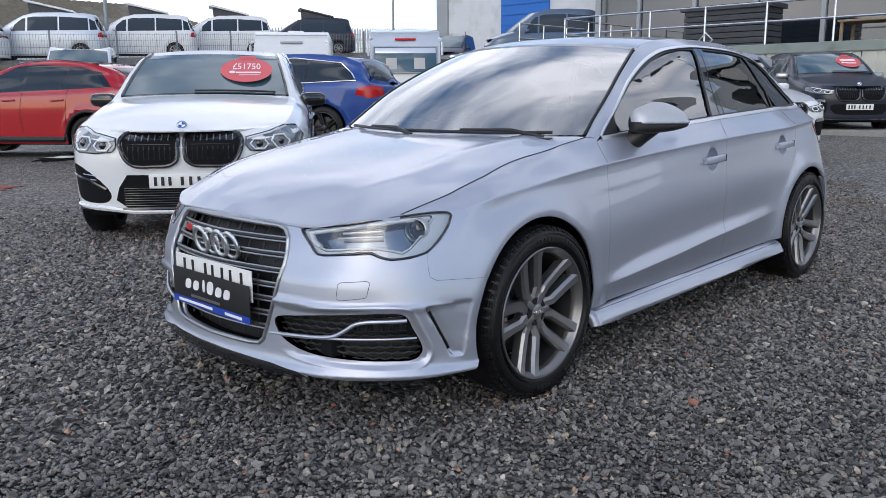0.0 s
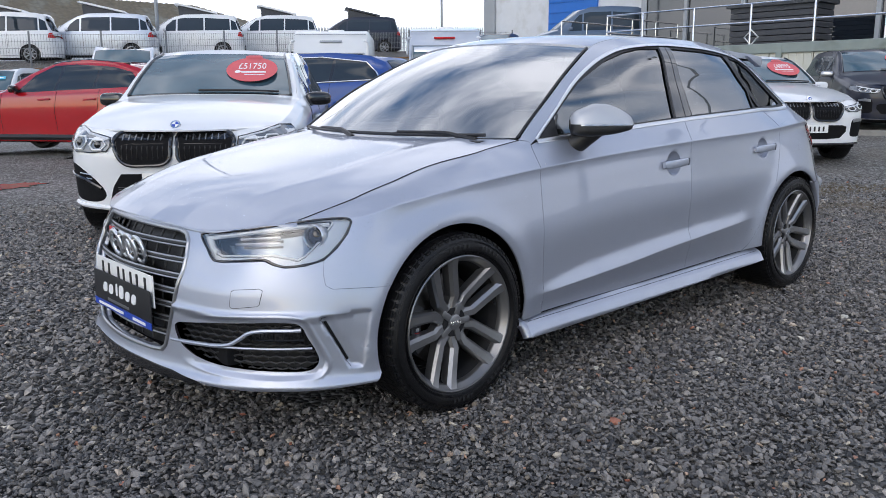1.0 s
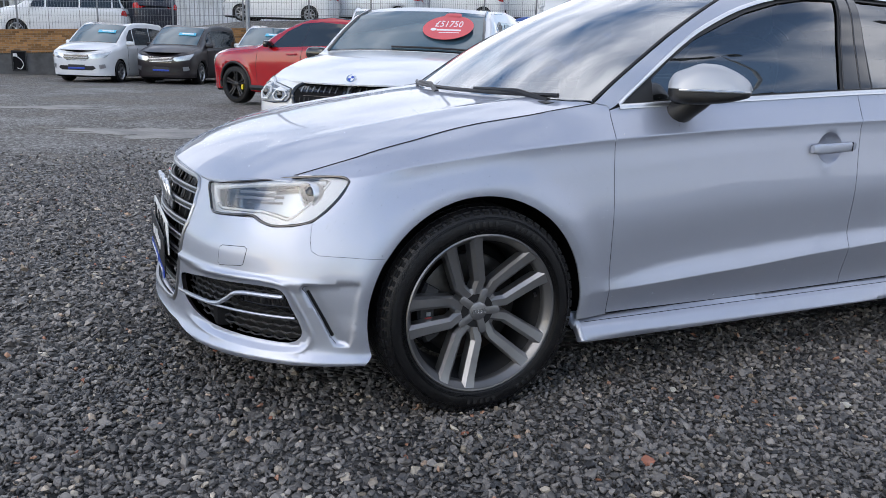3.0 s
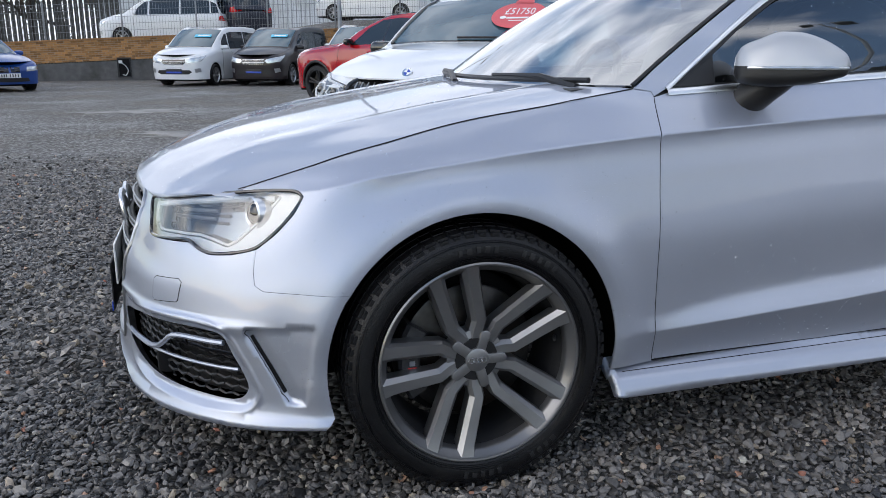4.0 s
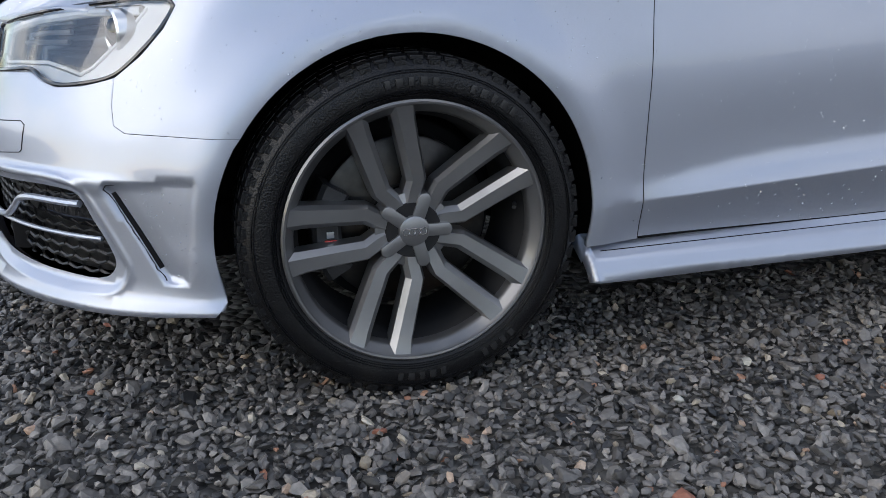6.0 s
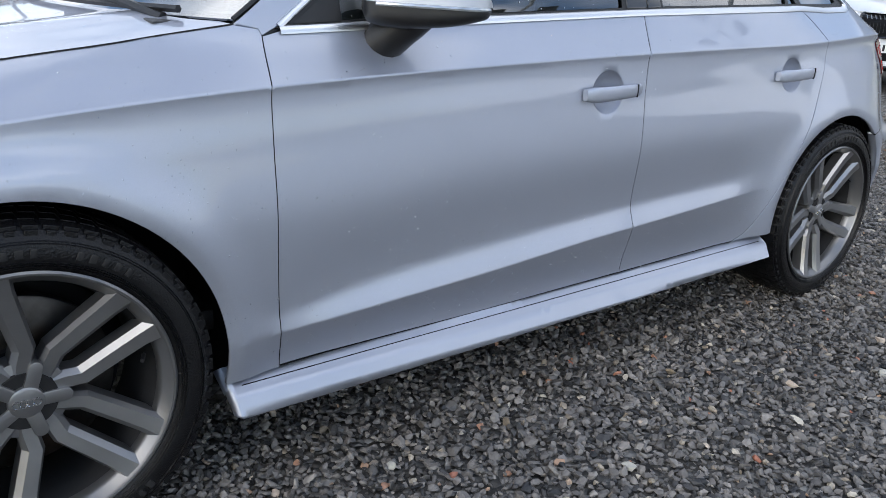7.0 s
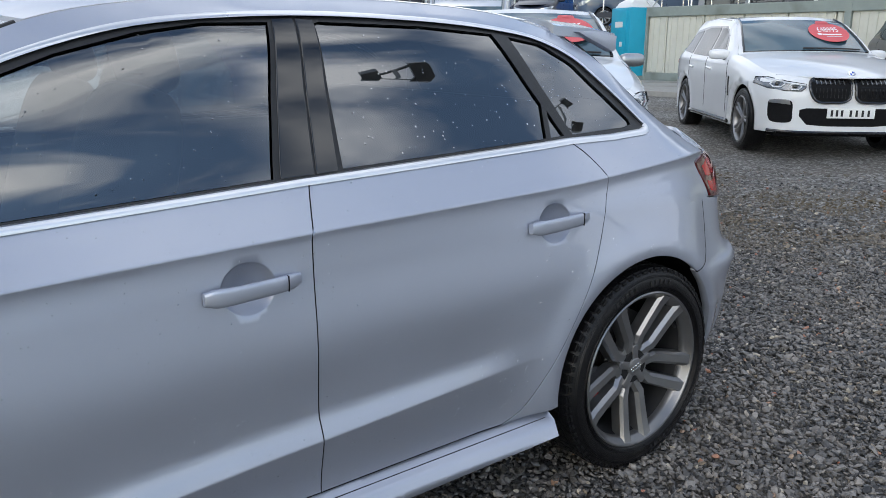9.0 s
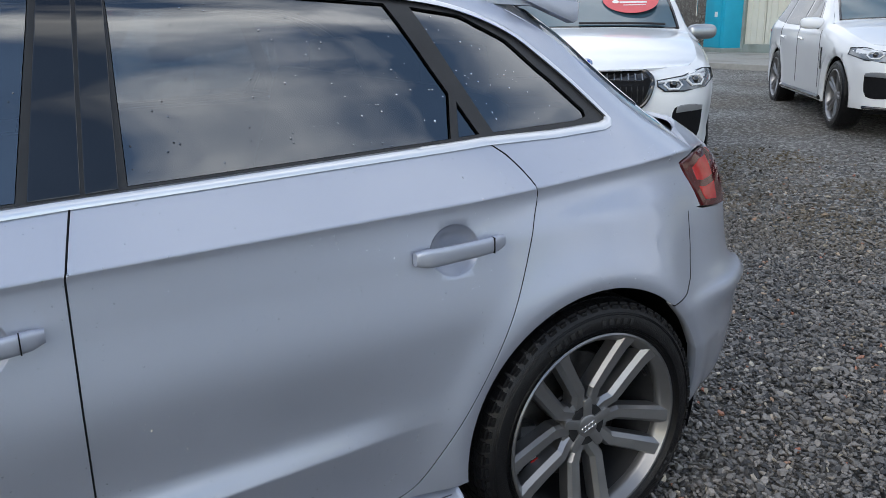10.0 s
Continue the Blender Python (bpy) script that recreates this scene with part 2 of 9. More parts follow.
def block(cx, cy, cz, sx, sy, sz, bevel=0.0):
    """A box by centre and size, its edges chamfered."""
    bm = bmesh.new()
    bmesh.ops.create_cube(bm, size=1, matrix=Matrix.Translation((cx, cy, cz)) @ Matrix.Diagonal((sx, sy, sz, 1)))
    if bevel:
        bmesh.ops.bevel(bm, geom=bm.edges[:], offset=bevel, segments=2, affect="EDGES", profile=0.6)
    return from_bm(bm)


def from_bm(bm):
    bm.verts.index_update()
    s = ([tuple(p.co) for p in bm.verts], [[p.index for p in q.verts] for q in bm.faces])
    bm.free()
    return s


def lathe(profile, n=48, axis="y", full=360.0, start=0.0):
    """Turns (radius, along) points about an axis; closed profiles repeat their first point."""
    prof = np.array(profile, float)
    k = len(prof)
    closed = full >= 360
    steps = n if closed else n + 1
    ang = np.radians(start + full * np.arange(steps) / n)
    v = np.zeros((steps, k, 3))
    c, s = np.cos(ang)[:, None] * prof[None, :, 0], np.sin(ang)[:, None] * prof[None, :, 0]
    along = np.repeat(prof[None, :, 1], steps, 0)
    v[..., 0], v[..., 1], v[..., 2] = {"y": (c, along, s), "z": (c, s, along), "x": (along, c, s)}[axis]
    f = []
    for i in range(n):
        j = (i + 1) % steps
        for q in range(k - 1):
            f.append([i * k + q, j * k + q, j * k + q + 1, i * k + q + 1] if axis != "y" else [i * k + q, i * k + q + 1, j * k + q + 1, j * k + q])
    return v.reshape(-1, 3), f


def tube(path, radius, n=10, closed=False, caps=True, squash=1.0, up=(0, 0, 1)):
    """A round or oval bar along a path; radius may be a list."""
    p = np.array(path, float)
    k = len(p)
    rad = np.broadcast_to(np.asarray(radius, float), (k,))
    tan = np.roll(p, -1, 0) - np.roll(p, 1, 0) if closed else np.gradient(p, axis=0)
    tan /= np.maximum(np.linalg.norm(tan, axis=1), 1e-9)[:, None]
    ref = np.tile(np.array(up, float), (k, 1))
    bad = abs((tan * ref).sum(1)) > 0.97
    ref[bad] = (1.0, 0.0, 0.0) if abs(up[0]) < 0.9 else (0.0, 1.0, 0.0)
    a = np.cross(tan, ref)
    a /= np.linalg.norm(a, axis=1)[:, None]
    b = np.cross(a, tan)
    th = 2 * np.pi * np.arange(n) / n
    v = p[:, None] + rad[:, None, None] * (np.cos(th)[None, :, None] * a[:, None] + squash * np.sin(th)[None, :, None] * b[:, None])
    f = []
    for i in range(k if closed else k - 1):
        j = (i + 1) % k
        f += [[i * n + q, i * n + (q + 1) % n, j * n + (q + 1) % n, j * n + q] for q in range(n)]
    if caps and not closed:
        f += [list(range(n))[::-1], [(k - 1) * n + q for q in range(n)]]
    return v.reshape(-1, 3), [q[::-1] for q in f]


def plate(outline, depth, bevel=0.0):
    """A flat slab from a 2D outline in x, z; its face looks to -y and lies at y = 0; depth runs to +y."""
    bm = bmesh.new()
    vs = [bm.verts.new((p[0], 0, p[1])) for p in outline]
    face = bm.faces.new(vs)
    face.normal_update()
    if face.normal.y > 0:
        face.normal_flip()
    ext = bmesh.ops.extrude_face_region(bm, geom=[face])
    bmesh.ops.translate(bm, verts=[g for g in ext["geom"] if isinstance(g, bmesh.types.BMVert)], vec=(0, depth, 0))
    bmesh.ops.recalc_face_normals(bm, faces=bm.faces[:])
    if bevel:
        rim = [e for e in bm.edges if all(abs(v.co.y) < 1e-6 for v in e.verts)]
        bmesh.ops.bevel(bm, geom=rim, offset=bevel, segments=2, affect="EDGES", profile=0.6)
    return from_bm(bm)


def beam(path, widths, tops, depth, shift=0.0, drop=0.010):
    """A spoke-like bar: path of (x, y, z) on its front face, half-widths, in the plane across y, with a ridge and a back."""
    p = np.array(path, float)
    tan = np.gradient(p, axis=0)[:, [0, 2]]
    tan /= np.linalg.norm(tan, axis=1)[:, None]
    side = np.stack([-tan[:, 1], np.zeros(len(p)), tan[:, 0]], 1)
    w, t = np.asarray(widths, float)[:, None], np.asarray(tops, float)[:, None]
    back = np.array([0, 1.0, 0])
    s = side * (w * shift)
    rows = [p + side * w + back * depth, p + side * w + back * drop, p + side * t + s, p - side * t + s, p - side * w + back * drop, p - side * w + back * depth]
    k = len(p)
    v = np.stack(rows, 1).reshape(-1, 3)
    f = []
    for i in range(k - 1):
        f += [[i * 6 + q, i * 6 + q + 1, (i + 1) * 6 + q + 1, (i + 1) * 6 + q] for q in range(5)]
    f += [list(range(6))[::-1], [(k - 1) * 6 + q for q in range(6)]]
    bm = bmesh.new()
    vs = [bm.verts.new(q) for q in v]
    for q in f:
        bm.faces.new([vs[i] for i in q])
    bmesh.ops.recalc_face_normals(bm, faces=bm.faces[:])
    return from_bm(bm)


def text_shape(words, size, depth=0.001, align="CENTER"):
    """Lettering in the built-in font, as a shape in the x, z plane that faces -y."""
    cu = bpy.data.curves.new("lettering", "FONT")
    cu.body, cu.size, cu.align_x, cu.align_y, cu.extrude, cu.resolution_u = words, size, align, "CENTER", depth, 3
    ob = bpy.data.objects.new("lettering", cu)
    me = bpy.data.meshes.new_from_object(ob)
    v = [(p.co.x, -p.co.z, p.co.y) for p in me.vertices]
    f = [list(q.vertices) for q in me.polygons]
    bpy.data.objects.remove(ob)
    bpy.data.curves.remove(cu)
    bpy.data.meshes.remove(me)
    return v, f


# ---- panels cut out of a skin ----
def spaced(pts, step):
    p = np.array(pts, float)
    out = []
    for a, b in zip(p, np.roll(p, -1, 0)):
        k = max(1, int(math.ceil(np.hypot(*(b - a)) / step)))
        out += [a + (b - a) * i / k for i in range(k)]
    return np.array(out)


def opened(pts, step):
    """The same along an open line."""
    p = np.array(pts, float)
    out = [p[:1]]
    for a, b in zip(p, p[1:]):
        k = max(1, int(math.ceil(np.hypot(*(b - a)) / step)))
        out.append(np.array([a + (b - a) * i / k for i in range(1, k + 1)]))
    return np.vstack(out)


def inside(poly, q):
    x, y = q[:, 0], q[:, 1]
    hit = np.zeros(len(q), bool)
    for (x0, y0), (x1, y1) in zip(poly, np.roll(poly, -1, 0)):
        if y0 != y1:
            hit ^= ((y0 > y) != (y1 > y)) & (x < (x1 - x0) * (y - y0) / (y1 - y0) + x0)
    return hit


def shrunk(poly, gap):
    """The outline moved inwards (gap > 0), and its outward directions."""
    p = np.array(poly, float)
    area = 0.5 * np.sum(p[:, 0] * np.roll(p[:, 1], -1) - np.roll(p[:, 0], -1) * p[:, 1])
    e = np.roll(p, -1, 0) - p
    e /= np.maximum(np.linalg.norm(e, axis=1), 1e-9)[:, None]
    n = np.stack([e[:, 1], -e[:, 0]], 1) * (1 if area > 0 else -1)
    m = n + np.roll(n, 1, 0)
    m /= np.maximum(np.linalg.norm(m, axis=1), 0.3)[:, None]
    return p - m * gap, m


def panel(surface, outline, holes=(), step=0.03, gap=0.002, depth=0.014, sink=0.0, edge=0.0015, hole_depth=None, ridges=()):
    """A piece of a surface with at(u, v, sink) and normal(u, v), bounded by a 2D outline, with turned-in edges."""
    loops, outs = [], []
    for k, loop in enumerate([outline, *holes]):
        q, m = shrunk(spaced(loop, step * 0.7), gap if k == 0 else -gap)
        loops.append(q)
        outs.append(m if k == 0 else -m)
    lo, hi = loops[0].min(0), loops[0].max(0)
    gx, gy = np.meshgrid(np.arange(lo[0] + step * 0.5, hi[0], step), np.arange(lo[1] + step * 0.5, hi[1], step))
    gx = gx + (np.arange(gx.shape[0]) % 2)[:, None] * step * 0.5
    grid = np.stack([gx.ravel(), gy.ravel()], 1)
    ok = inside(loops[0], grid)
    for h in loops[1:]:
        ok &= ~inside(h, grid)
    grid = grid[ok]
    rim = np.vstack(loops)
    if len(ridges):
        cut = [opened(r, step * 0.45) for r in ridges]
        rows = np.vstack(cut)
        tag = np.concatenate([np.arange(len(r)) + 100000 * i for i, r in enumerate(cut)])
        ok = inside(loops[0], rows)
        for h in loops[1:]:
            ok &= ~inside(h, rows)
        rows, tag = rows[ok], tag[ok]
        near = np.array([((q - rim) ** 2).sum(1).min() for q in rows]) if len(rows) else np.zeros(0)
        far_off = near > (0.25 * step) ** 2
        rows, tag = rows[far_off], tag[far_off]
    else:
        rows, tag = np.zeros((0, 2)), np.zeros(0)
    lined = np.vstack([rim, rows])
    keep = np.ones(len(grid), bool)
    for c in range(0, len(grid), 400):
        g = grid[c:c + 400]
        keep[c:c + 400] = (((g[:, None] - lined[None]) ** 2).sum(2).min(1) > (0.38 * step) ** 2)
    pts = np.vstack([rim, rows, grid[keep]])
    edges, k = [], 0
    for q in loops:
        edges += [(k + i, k + (i + 1) % len(q)) for i in range(len(q))]
        k += len(q)
    edges += [(k + i, k + i + 1) for i in range(len(rows) - 1) if tag[i + 1] == tag[i] + 1]
    out = mathutils.geometry.delaunay_2d_cdt([Vector(p) for p in pts], edges, [], 0, 1e-7)
    co = np.array([tuple(p) for p in out[0]])
    tri = np.array(out[2])
    mid = co[tri].mean(1)
    ok = inside(loops[0], mid)
    for h in loops[1:]:
        ok &= ~inside(h, mid)
    tri = tri[ok]
    a, b, c = co[tri[:, 0]], co[tri[:, 1]], co[tri[:, 2]]
    cw = ((b - a)[:, 0] * (c - a)[:, 1] - (b - a)[:, 1] * (c - a)[:, 0]) < 0
    tri[cw] = tri[cw][:, ::-1]
    pos, nor = surface.at(co[:, 0], co[:, 1], sink), surface.normal(co[:, 0], co[:, 1])
    v, n, f = [pos], [nor], tri.tolist()
    k = len(pos)
    for loop_no, (q, m) in enumerate(zip(loops, outs)):
        dep = depth if loop_no == 0 or hole_depth is None else hole_depth
        if dep <= 0:
            continue
        p0, n0 = surface.at(q[:, 0], q[:, 1], sink), surface.normal(q[:, 0], q[:, 1])
        far = surface.at(q[:, 0] + m[:, 0] * 0.004, q[:, 1] + m[:, 1] * 0.004, sink) - p0
        far -= (far * n0).sum(1)[:, None] * n0
        far /= np.maximum(np.linalg.norm(far, axis=1), 1e-9)[:, None]
        v += [p0, p0 - n0 * edge + far * edge, p0 - n0 * dep + far * edge]
        n += [n0, n0 * 0.95 + far * 0.3, far]
        c = len(q)
        area = 0.5 * np.sum(q[:, 0] * np.roll(q[:, 1], -1) - np.roll(q[:, 0], -1) * q[:, 1])
        flip = (area > 0) == (loop_no == 0)
        for r in (0, 1):
            for i in range(c):
                j = (i + 1) % c
                quad = [k + r * c + i, k + (r + 1) * c + i, k + (r + 1) * c + j, k + r * c + j]
                f.append(quad if (area > 0) else quad[::-1])
        k += 3 * c
    return np.vstack(v), f, np.vstack(n)


def both(s):
    return join(s, mirrored(s))


class Cap:
    """A surface that spans the car from side to side: (s, t), s along it, t from -1 (near side) to 1; edge and middle curves of (x, y, z)."""

    def __init__(self, edge, middle, px=2.0, pz=2.4):
        n = 60
        self.e, self.c = self.even(edge, n), self.even(middle, n)
        self.px, self.pz, self.n = px, pz, n

    @staticmethod
    def even(curve, n):
        p = np.array(curve, float)
        s = np.concatenate([[0], np.cumsum(np.linalg.norm(np.diff(p, axis=0), axis=1))])
        return np.stack([np.interp(np.linspace(0, s[-1], n), s, p[:, i]) for i in range(3)], 1)

    def at(self, s, t, sink=0.0):
        s, t = np.atleast_1d(np.asarray(s, float)), np.atleast_1d(np.asarray(t, float))
        g = np.linspace(0, 1, self.n)
        e, c = (np.stack([np.interp(s, g, k[:, i]) for i in range(3)], 1) for k in (self.e, self.c))
        a = abs(t)
        p = np.stack([c[:, 0] + (e[:, 0] - c[:, 0]) * a**self.px, -e[:, 1] * t * -1 * 1.0, c[:, 2] + (e[:, 2] - c[:, 2]) * a**self.pz], 1)
        p[:, 1] = abs(e[:, 1]) * t
        return p - self.normal(s, t) * sink if sink else p

    def normal(self, s, t, e=0.012):
        s, t = np.atleast_1d(np.asarray(s, float)), np.atleast_1d(np.asarray(t, float))
        n = np.cross(self.at(s + e, t) - self.at(s - e, t), self.at(s, t + e) - self.at(s, t - e))
        n /= np.maximum(np.linalg.norm(n, axis=1), 1e-12)[:, None]
        return n * np.where(n[:, 2:3] < 0, -1, 1)

    def sheet(self, ns, nt, s0=0.0, s1=1.0, t1=1.0, thick=0.012, sink=0.0):
        s, t = np.meshgrid(np.linspace(s0, s1, ns), np.linspace(-t1, t1, nt), indexing="ij")
        p, n = self.at(s.ravel(), t.ravel(), sink), self.normal(s.ravel(), t.ravel())
        f = [[i * nt + j, (i + 1) * nt + j, (i + 1) * nt + j + 1, i * nt + j + 1] for i in range(ns - 1) for j in range(nt - 1)]
        ring = [j for j in range(nt)] + [i * nt + nt - 1 for i in range(1, ns)] + [(ns - 1) * nt + j for j in range(nt - 2, -1, -1)] + [i * nt for i in range(ns - 2, 0, -1)]
        k = len(p)
        mid = p.mean(0)
        out = p[ring] - mid
        out /= np.linalg.norm(out, axis=1)[:, None]
        v = np.vstack([p, p[ring], p[ring] - n[ring] * thick])
        nn = np.vstack([n, out, out])
        c = len(ring)
        f += [[k + i, k + (i + 1) % c, k + c + (i + 1) % c, k + c + i] for i in range(c)]
        a, b, d = p[f[0][0]], p[f[0][1]], p[f[0][2]]
        if np.dot(np.cross(b - a, d - b), n[f[0][0]]) < 0:
            f = [q[::-1] for q in f]
        return v, f, nn


def arc(cx, cz, r, a0, a1, n=24):
    """Points on a circle, degrees from +x towards up."""
    return [(cx + r * math.cos(radians(a0 + (a1 - a0) * i / n)), cz + r * math.sin(radians(a0 + (a1 - a0) * i / n))) for i in range(n + 1)]


# ---- the hatchback's outer skin, as smooth functions (metres, origin under the front axle, x to the rear, y<0 the near side) ----
def catmull(pts, n=12, closed=False):
    """A smooth polyline through the points."""
    p = np.array(pts, float)
    p = np.vstack([p[-1], p, p[0], p[1]]) if closed else np.vstack([2 * p[0] - p[1], p, 2 * p[-1] - p[-2]])
    out = []
    for a, b, c, d in zip(p, p[1:], p[2:], p[3:]):
        ta, tb, tc = (max(np.linalg.norm(v), 1e-6) ** 0.5 for v in (b - a, c - b, d - c))
        m1 = tb * ((b - a) / ta - (c - a) / (ta + tb) + (c - b) / tb)
        m2 = tb * ((c - b) / tb - (d - b) / (tb + tc) + (d - c) / tc)
        for t in np.arange(n) / n:
            out.append((2 * t**3 - 3 * t**2 + 1) * b + (t**3 - 2 * t**2 + t) * m1 + (3 * t**2 - 2 * t**3) * c + (t**3 - t**2) * m2)
    if not closed:
        out.append(p[-2])
    return np.array(out)


def pchip_slopes(x, y):
    """Slopes of a shape-keeping cubic; x: (K,...), y: (K,...)."""
    h, dl = np.diff(x, axis=0), np.diff(y, axis=0) / np.maximum(np.diff(x, axis=0), 1e-9)
    m = np.zeros_like(y)
    w1, w2 = 2 * h[1:] + h[:-1], h[1:] + 2 * h[:-1]
    ok = dl[:-1] * dl[1:] > 0
    with np.errstate(all="ignore"):
        inner = (w1 + w2) / (w1 / dl[:-1] + w2 / dl[1:])
    m[1:-1] = np.where(ok, inner, 0)
    m[0], m[-1] = dl[0], dl[-1]
    return m


def hermite(x, y, m, q):
    """Cubic through (K,N) knots at q (N,)."""
    i = np.clip((q[None, :] >= x).sum(0) - 1, 0, x.shape[0] - 2)
    n = np.arange(len(q))
    x0, x1, y0, y1, m0, m1 = x[i, n], x[i + 1, n], y[i, n], y[i + 1, n], m[i, n], m[i + 1, n]
    h = np.maximum(x1 - x0, 1e-9)
    t = (q - x0) / h
    inside = (2 * t**3 - 3 * t**2 + 1) * y0 + (t**3 - 2 * t**2 + t) * h * m0 + (3 * t**2 - 2 * t**3) * y1 + (t**3 - t**2) * h * m1
    return np.where(t < 0, y0 + (q - x0) * m0, np.where(t > 1, y1 + (q - x1) * m1, inside))


def curve1(xs, ys, q):
    xs, ys, q = np.array(xs, float), np.array(ys, float), np.atleast_1d(np.array(q, float))
    X = np.repeat(xs[:, None], len(q), 1)
    Y = np.repeat(ys[:, None], len(q), 1)
    return hermite(X, Y, pchip_slopes(X, Y), q)


class Skin:
    """A body's side wall, wrapped from the middle of the nose to the middle of the tail: a plan outline, and the heights and insets
    of the feature lines that run along it. Near side only: y < 0; x runs to the rear."""

    def __init__(self, outline, lines, hubs=(), arch=0.356, flare=0.011, lip=0.042):
        pts = np.array(outline, float)
        first, last = pts[1] * (1, -1), pts[-2] * (1, -1)
        self.P = catmull(np.vstack([first, pts, last]), 40)
        self.i0, self.i1 = 40, len(self.P) - 41
        ln = np.concatenate([[0], np.cumsum(np.hypot(*np.diff(self.P, axis=0).T))])
        side = np.where((self.P[:, 1] < 0.9 * self.P[:, 1].min()))[0]
        ln -= np.interp(0.0, self.P[side, 0], ln[side])
        self.ln, self.nose, self.tail = ln, ln[self.i0], ln[self.i1]
        tan = np.gradient(self.P, ln, axis=0)
        self.tan = tan / np.linalg.norm(tan, axis=1)[:, None]
        self.lines = lines
        self.hubs, self.arch, self.flare, self.lip, self.creases, self.tuck = hubs, arch, flare, lip, {}, 0.50

    def plan(self, u):
        u = np.asarray(u, float)
        x, y = np.interp(u, self.ln, self.P[:, 0]), np.interp(u, self.ln, self.P[:, 1])
        return x, y, np.interp(u, self.ln, self.tan[:, 1]), -np.interp(u, self.ln, self.tan[:, 0])

    def u_of(self, x, y):
        k = np.argmin((self.P[self.i0:self.i1 + 1, 0] - x) ** 2 + (self.P[self.i0:self.i1 + 1, 1] - y) ** 2) + self.i0
        return float(self.ln[k])

    def inset(self, u, z):
        Z, D = (np.array([curve1(*zip(*line[k]), u) for line in self.lines]) for k in (0, 1))
        for k in sorted(self.creases, reverse=True):
            h = self.creases[k]
            lo, hi = h / (Z[k] - Z[k - 1]), h / (Z[k + 1] - Z[k])
            Z = np.vstack([Z[:k], Z[k:k + 1] - h, Z[k:k + 1], Z[k:k + 1] + h, Z[k + 1:]])
            D = np.vstack([D[:k], D[k:k + 1] + (D[k - 1:k] - D[k:k + 1]) * lo, D[k:k + 1], D[k:k + 1] + (D[k + 1:k + 2] - D[k:k + 1]) * hi, D[k + 1:]])
        d = hermite(Z, D, pchip_slopes(Z, D), z)
        for hx, hz in self.hubs:
            r = np.hypot(u - hx, z - hz)
            up = np.clip((z - 0.15) / 0.15, 0, 1)
            d = d - self.flare * np.exp(-((r - self.arch - self.lip) / 0.055) ** 2) * up
            d = d + np.clip(self.arch + self.lip - r, 0, 0.05) * self.tuck * up * (r > 0.2)
        return d

    def at(self, u, z, sink=0.0):
        u, z = np.atleast_1d(np.asarray(u, float)), np.atleast_1d(np.asarray(z, float))
        x, y, nx, ny = self.plan(u)
        d = self.inset(u, z) + sink
        return np.stack([x - d * nx, y - d * ny, z], 1)

    def normal(self, u, z, e=0.002):
        u, z = np.atleast_1d(np.asarray(u, float)), np.atleast_1d(np.asarray(z, float))
        n = np.cross(self.at(u + e, z) - self.at(u - e, z), self.at(u, z + e) - self.at(u, z - e))
        return n / np.maximum(np.linalg.norm(n, axis=1), 1e-12)[:, None]


# ---- the silver hatchback's skin ----
# plan outline at the widest height, from the middle of the nose to the middle of the tail
OUTLINE = [(-0.872, 0), (-0.862, -0.15), (-0.838, -0.30), (-0.796, -0.45), (-0.742, -0.57), (-0.655, -0.682), (-0.53, -0.785), (-0.376, -0.852),
                (-0.2, -0.876), (0, -0.884), (0.4, -0.879), (1.0, -0.874), (1.6, -0.872), (2.1, -0.874), (2.63, -0.884), (2.85, -0.874), (3.03, -0.832), (3.2, -0.757),
                (3.345, -0.64), (3.43, -0.45), (3.465, -0.2), (3.47, 0)]
# feature lines along the outline: heights and insets, each as (place along the outline, value)
LINES = []
LINES.append(([(-1.441, 0.14), (4.072, 0.14)],
              [(-1.441, 0.03), (-0.709, 0.03), (-0.378, 0.02), (0, 0.02), (0.469, 0.04), (2.251, 0.04), (2.63, 0.03), (2.851, 0.03), (3.036, 0.09), (3.222, 0.12), (4.072, 0.12)]))  # underside
LINES.append(([(-1.441, 0.185), (-0.994, 0.185), (-0.2, 0.2), (2.251, 0.2), (2.63, 0.22), (2.851, 0.2), (4.072, 0.2)],
              [(-1.441, 0), (-0.547, 0), (-0.378, 0.004), (0, 0.012), (0.249, 0.022), (0.469, 0.033), (1.542, 0.036), (2.251, 0.03), (2.63, 0.016), (2.851, 0.03), (3.036, 0.07), (3.222, 0.095), (4.072, 0.1)]))  # sill
LINES.append(([(-1.441, 0.26), (0.249, 0.26), (0.469, 0.265), (2, 0.28), (2.251, 0.3), (2.63, 0.32), (4.072, 0.32)],
              [(-1.441, 0.012), (-0.994, 0.012), (-0.378, 0.006), (0.249, 0.022), (0.469, 0.034), (0.60, 0.038), (2, 0.038), (2.12, 0.032), (2.251, 0.02), (2.851, 0.012), (3.036, 0.02), (4.072, 0.02)]))  # foot
LINES.append(([(-1.441, 0.34), (0.249, 0.34), (0.469, 0.349), (0.72, 0.366), (1.035, 0.386), (1.4, 0.414), (1.542, 0.422), (2.0, 0.449), (2.251, 0.462), (3.036, 0.46), (3.222, 0.44), (4.072, 0.44)],
              [(-1.441, 0.016), (-0.994, 0.014), (-0.547, 0.004), (-0.2, 0.008), (0.40, 0.022), (0.469, 0.020), (0.60, 0.013), (0.754, 0.009), (1, 0.0075), (1.7, 0.010), (2, 0.0155), (2.15, 0.0195), (2.251, 0.0185), (2.851, 0.004), (3.036, -0.004), (3.222, 0), (4.072, 0)]))  # low edge
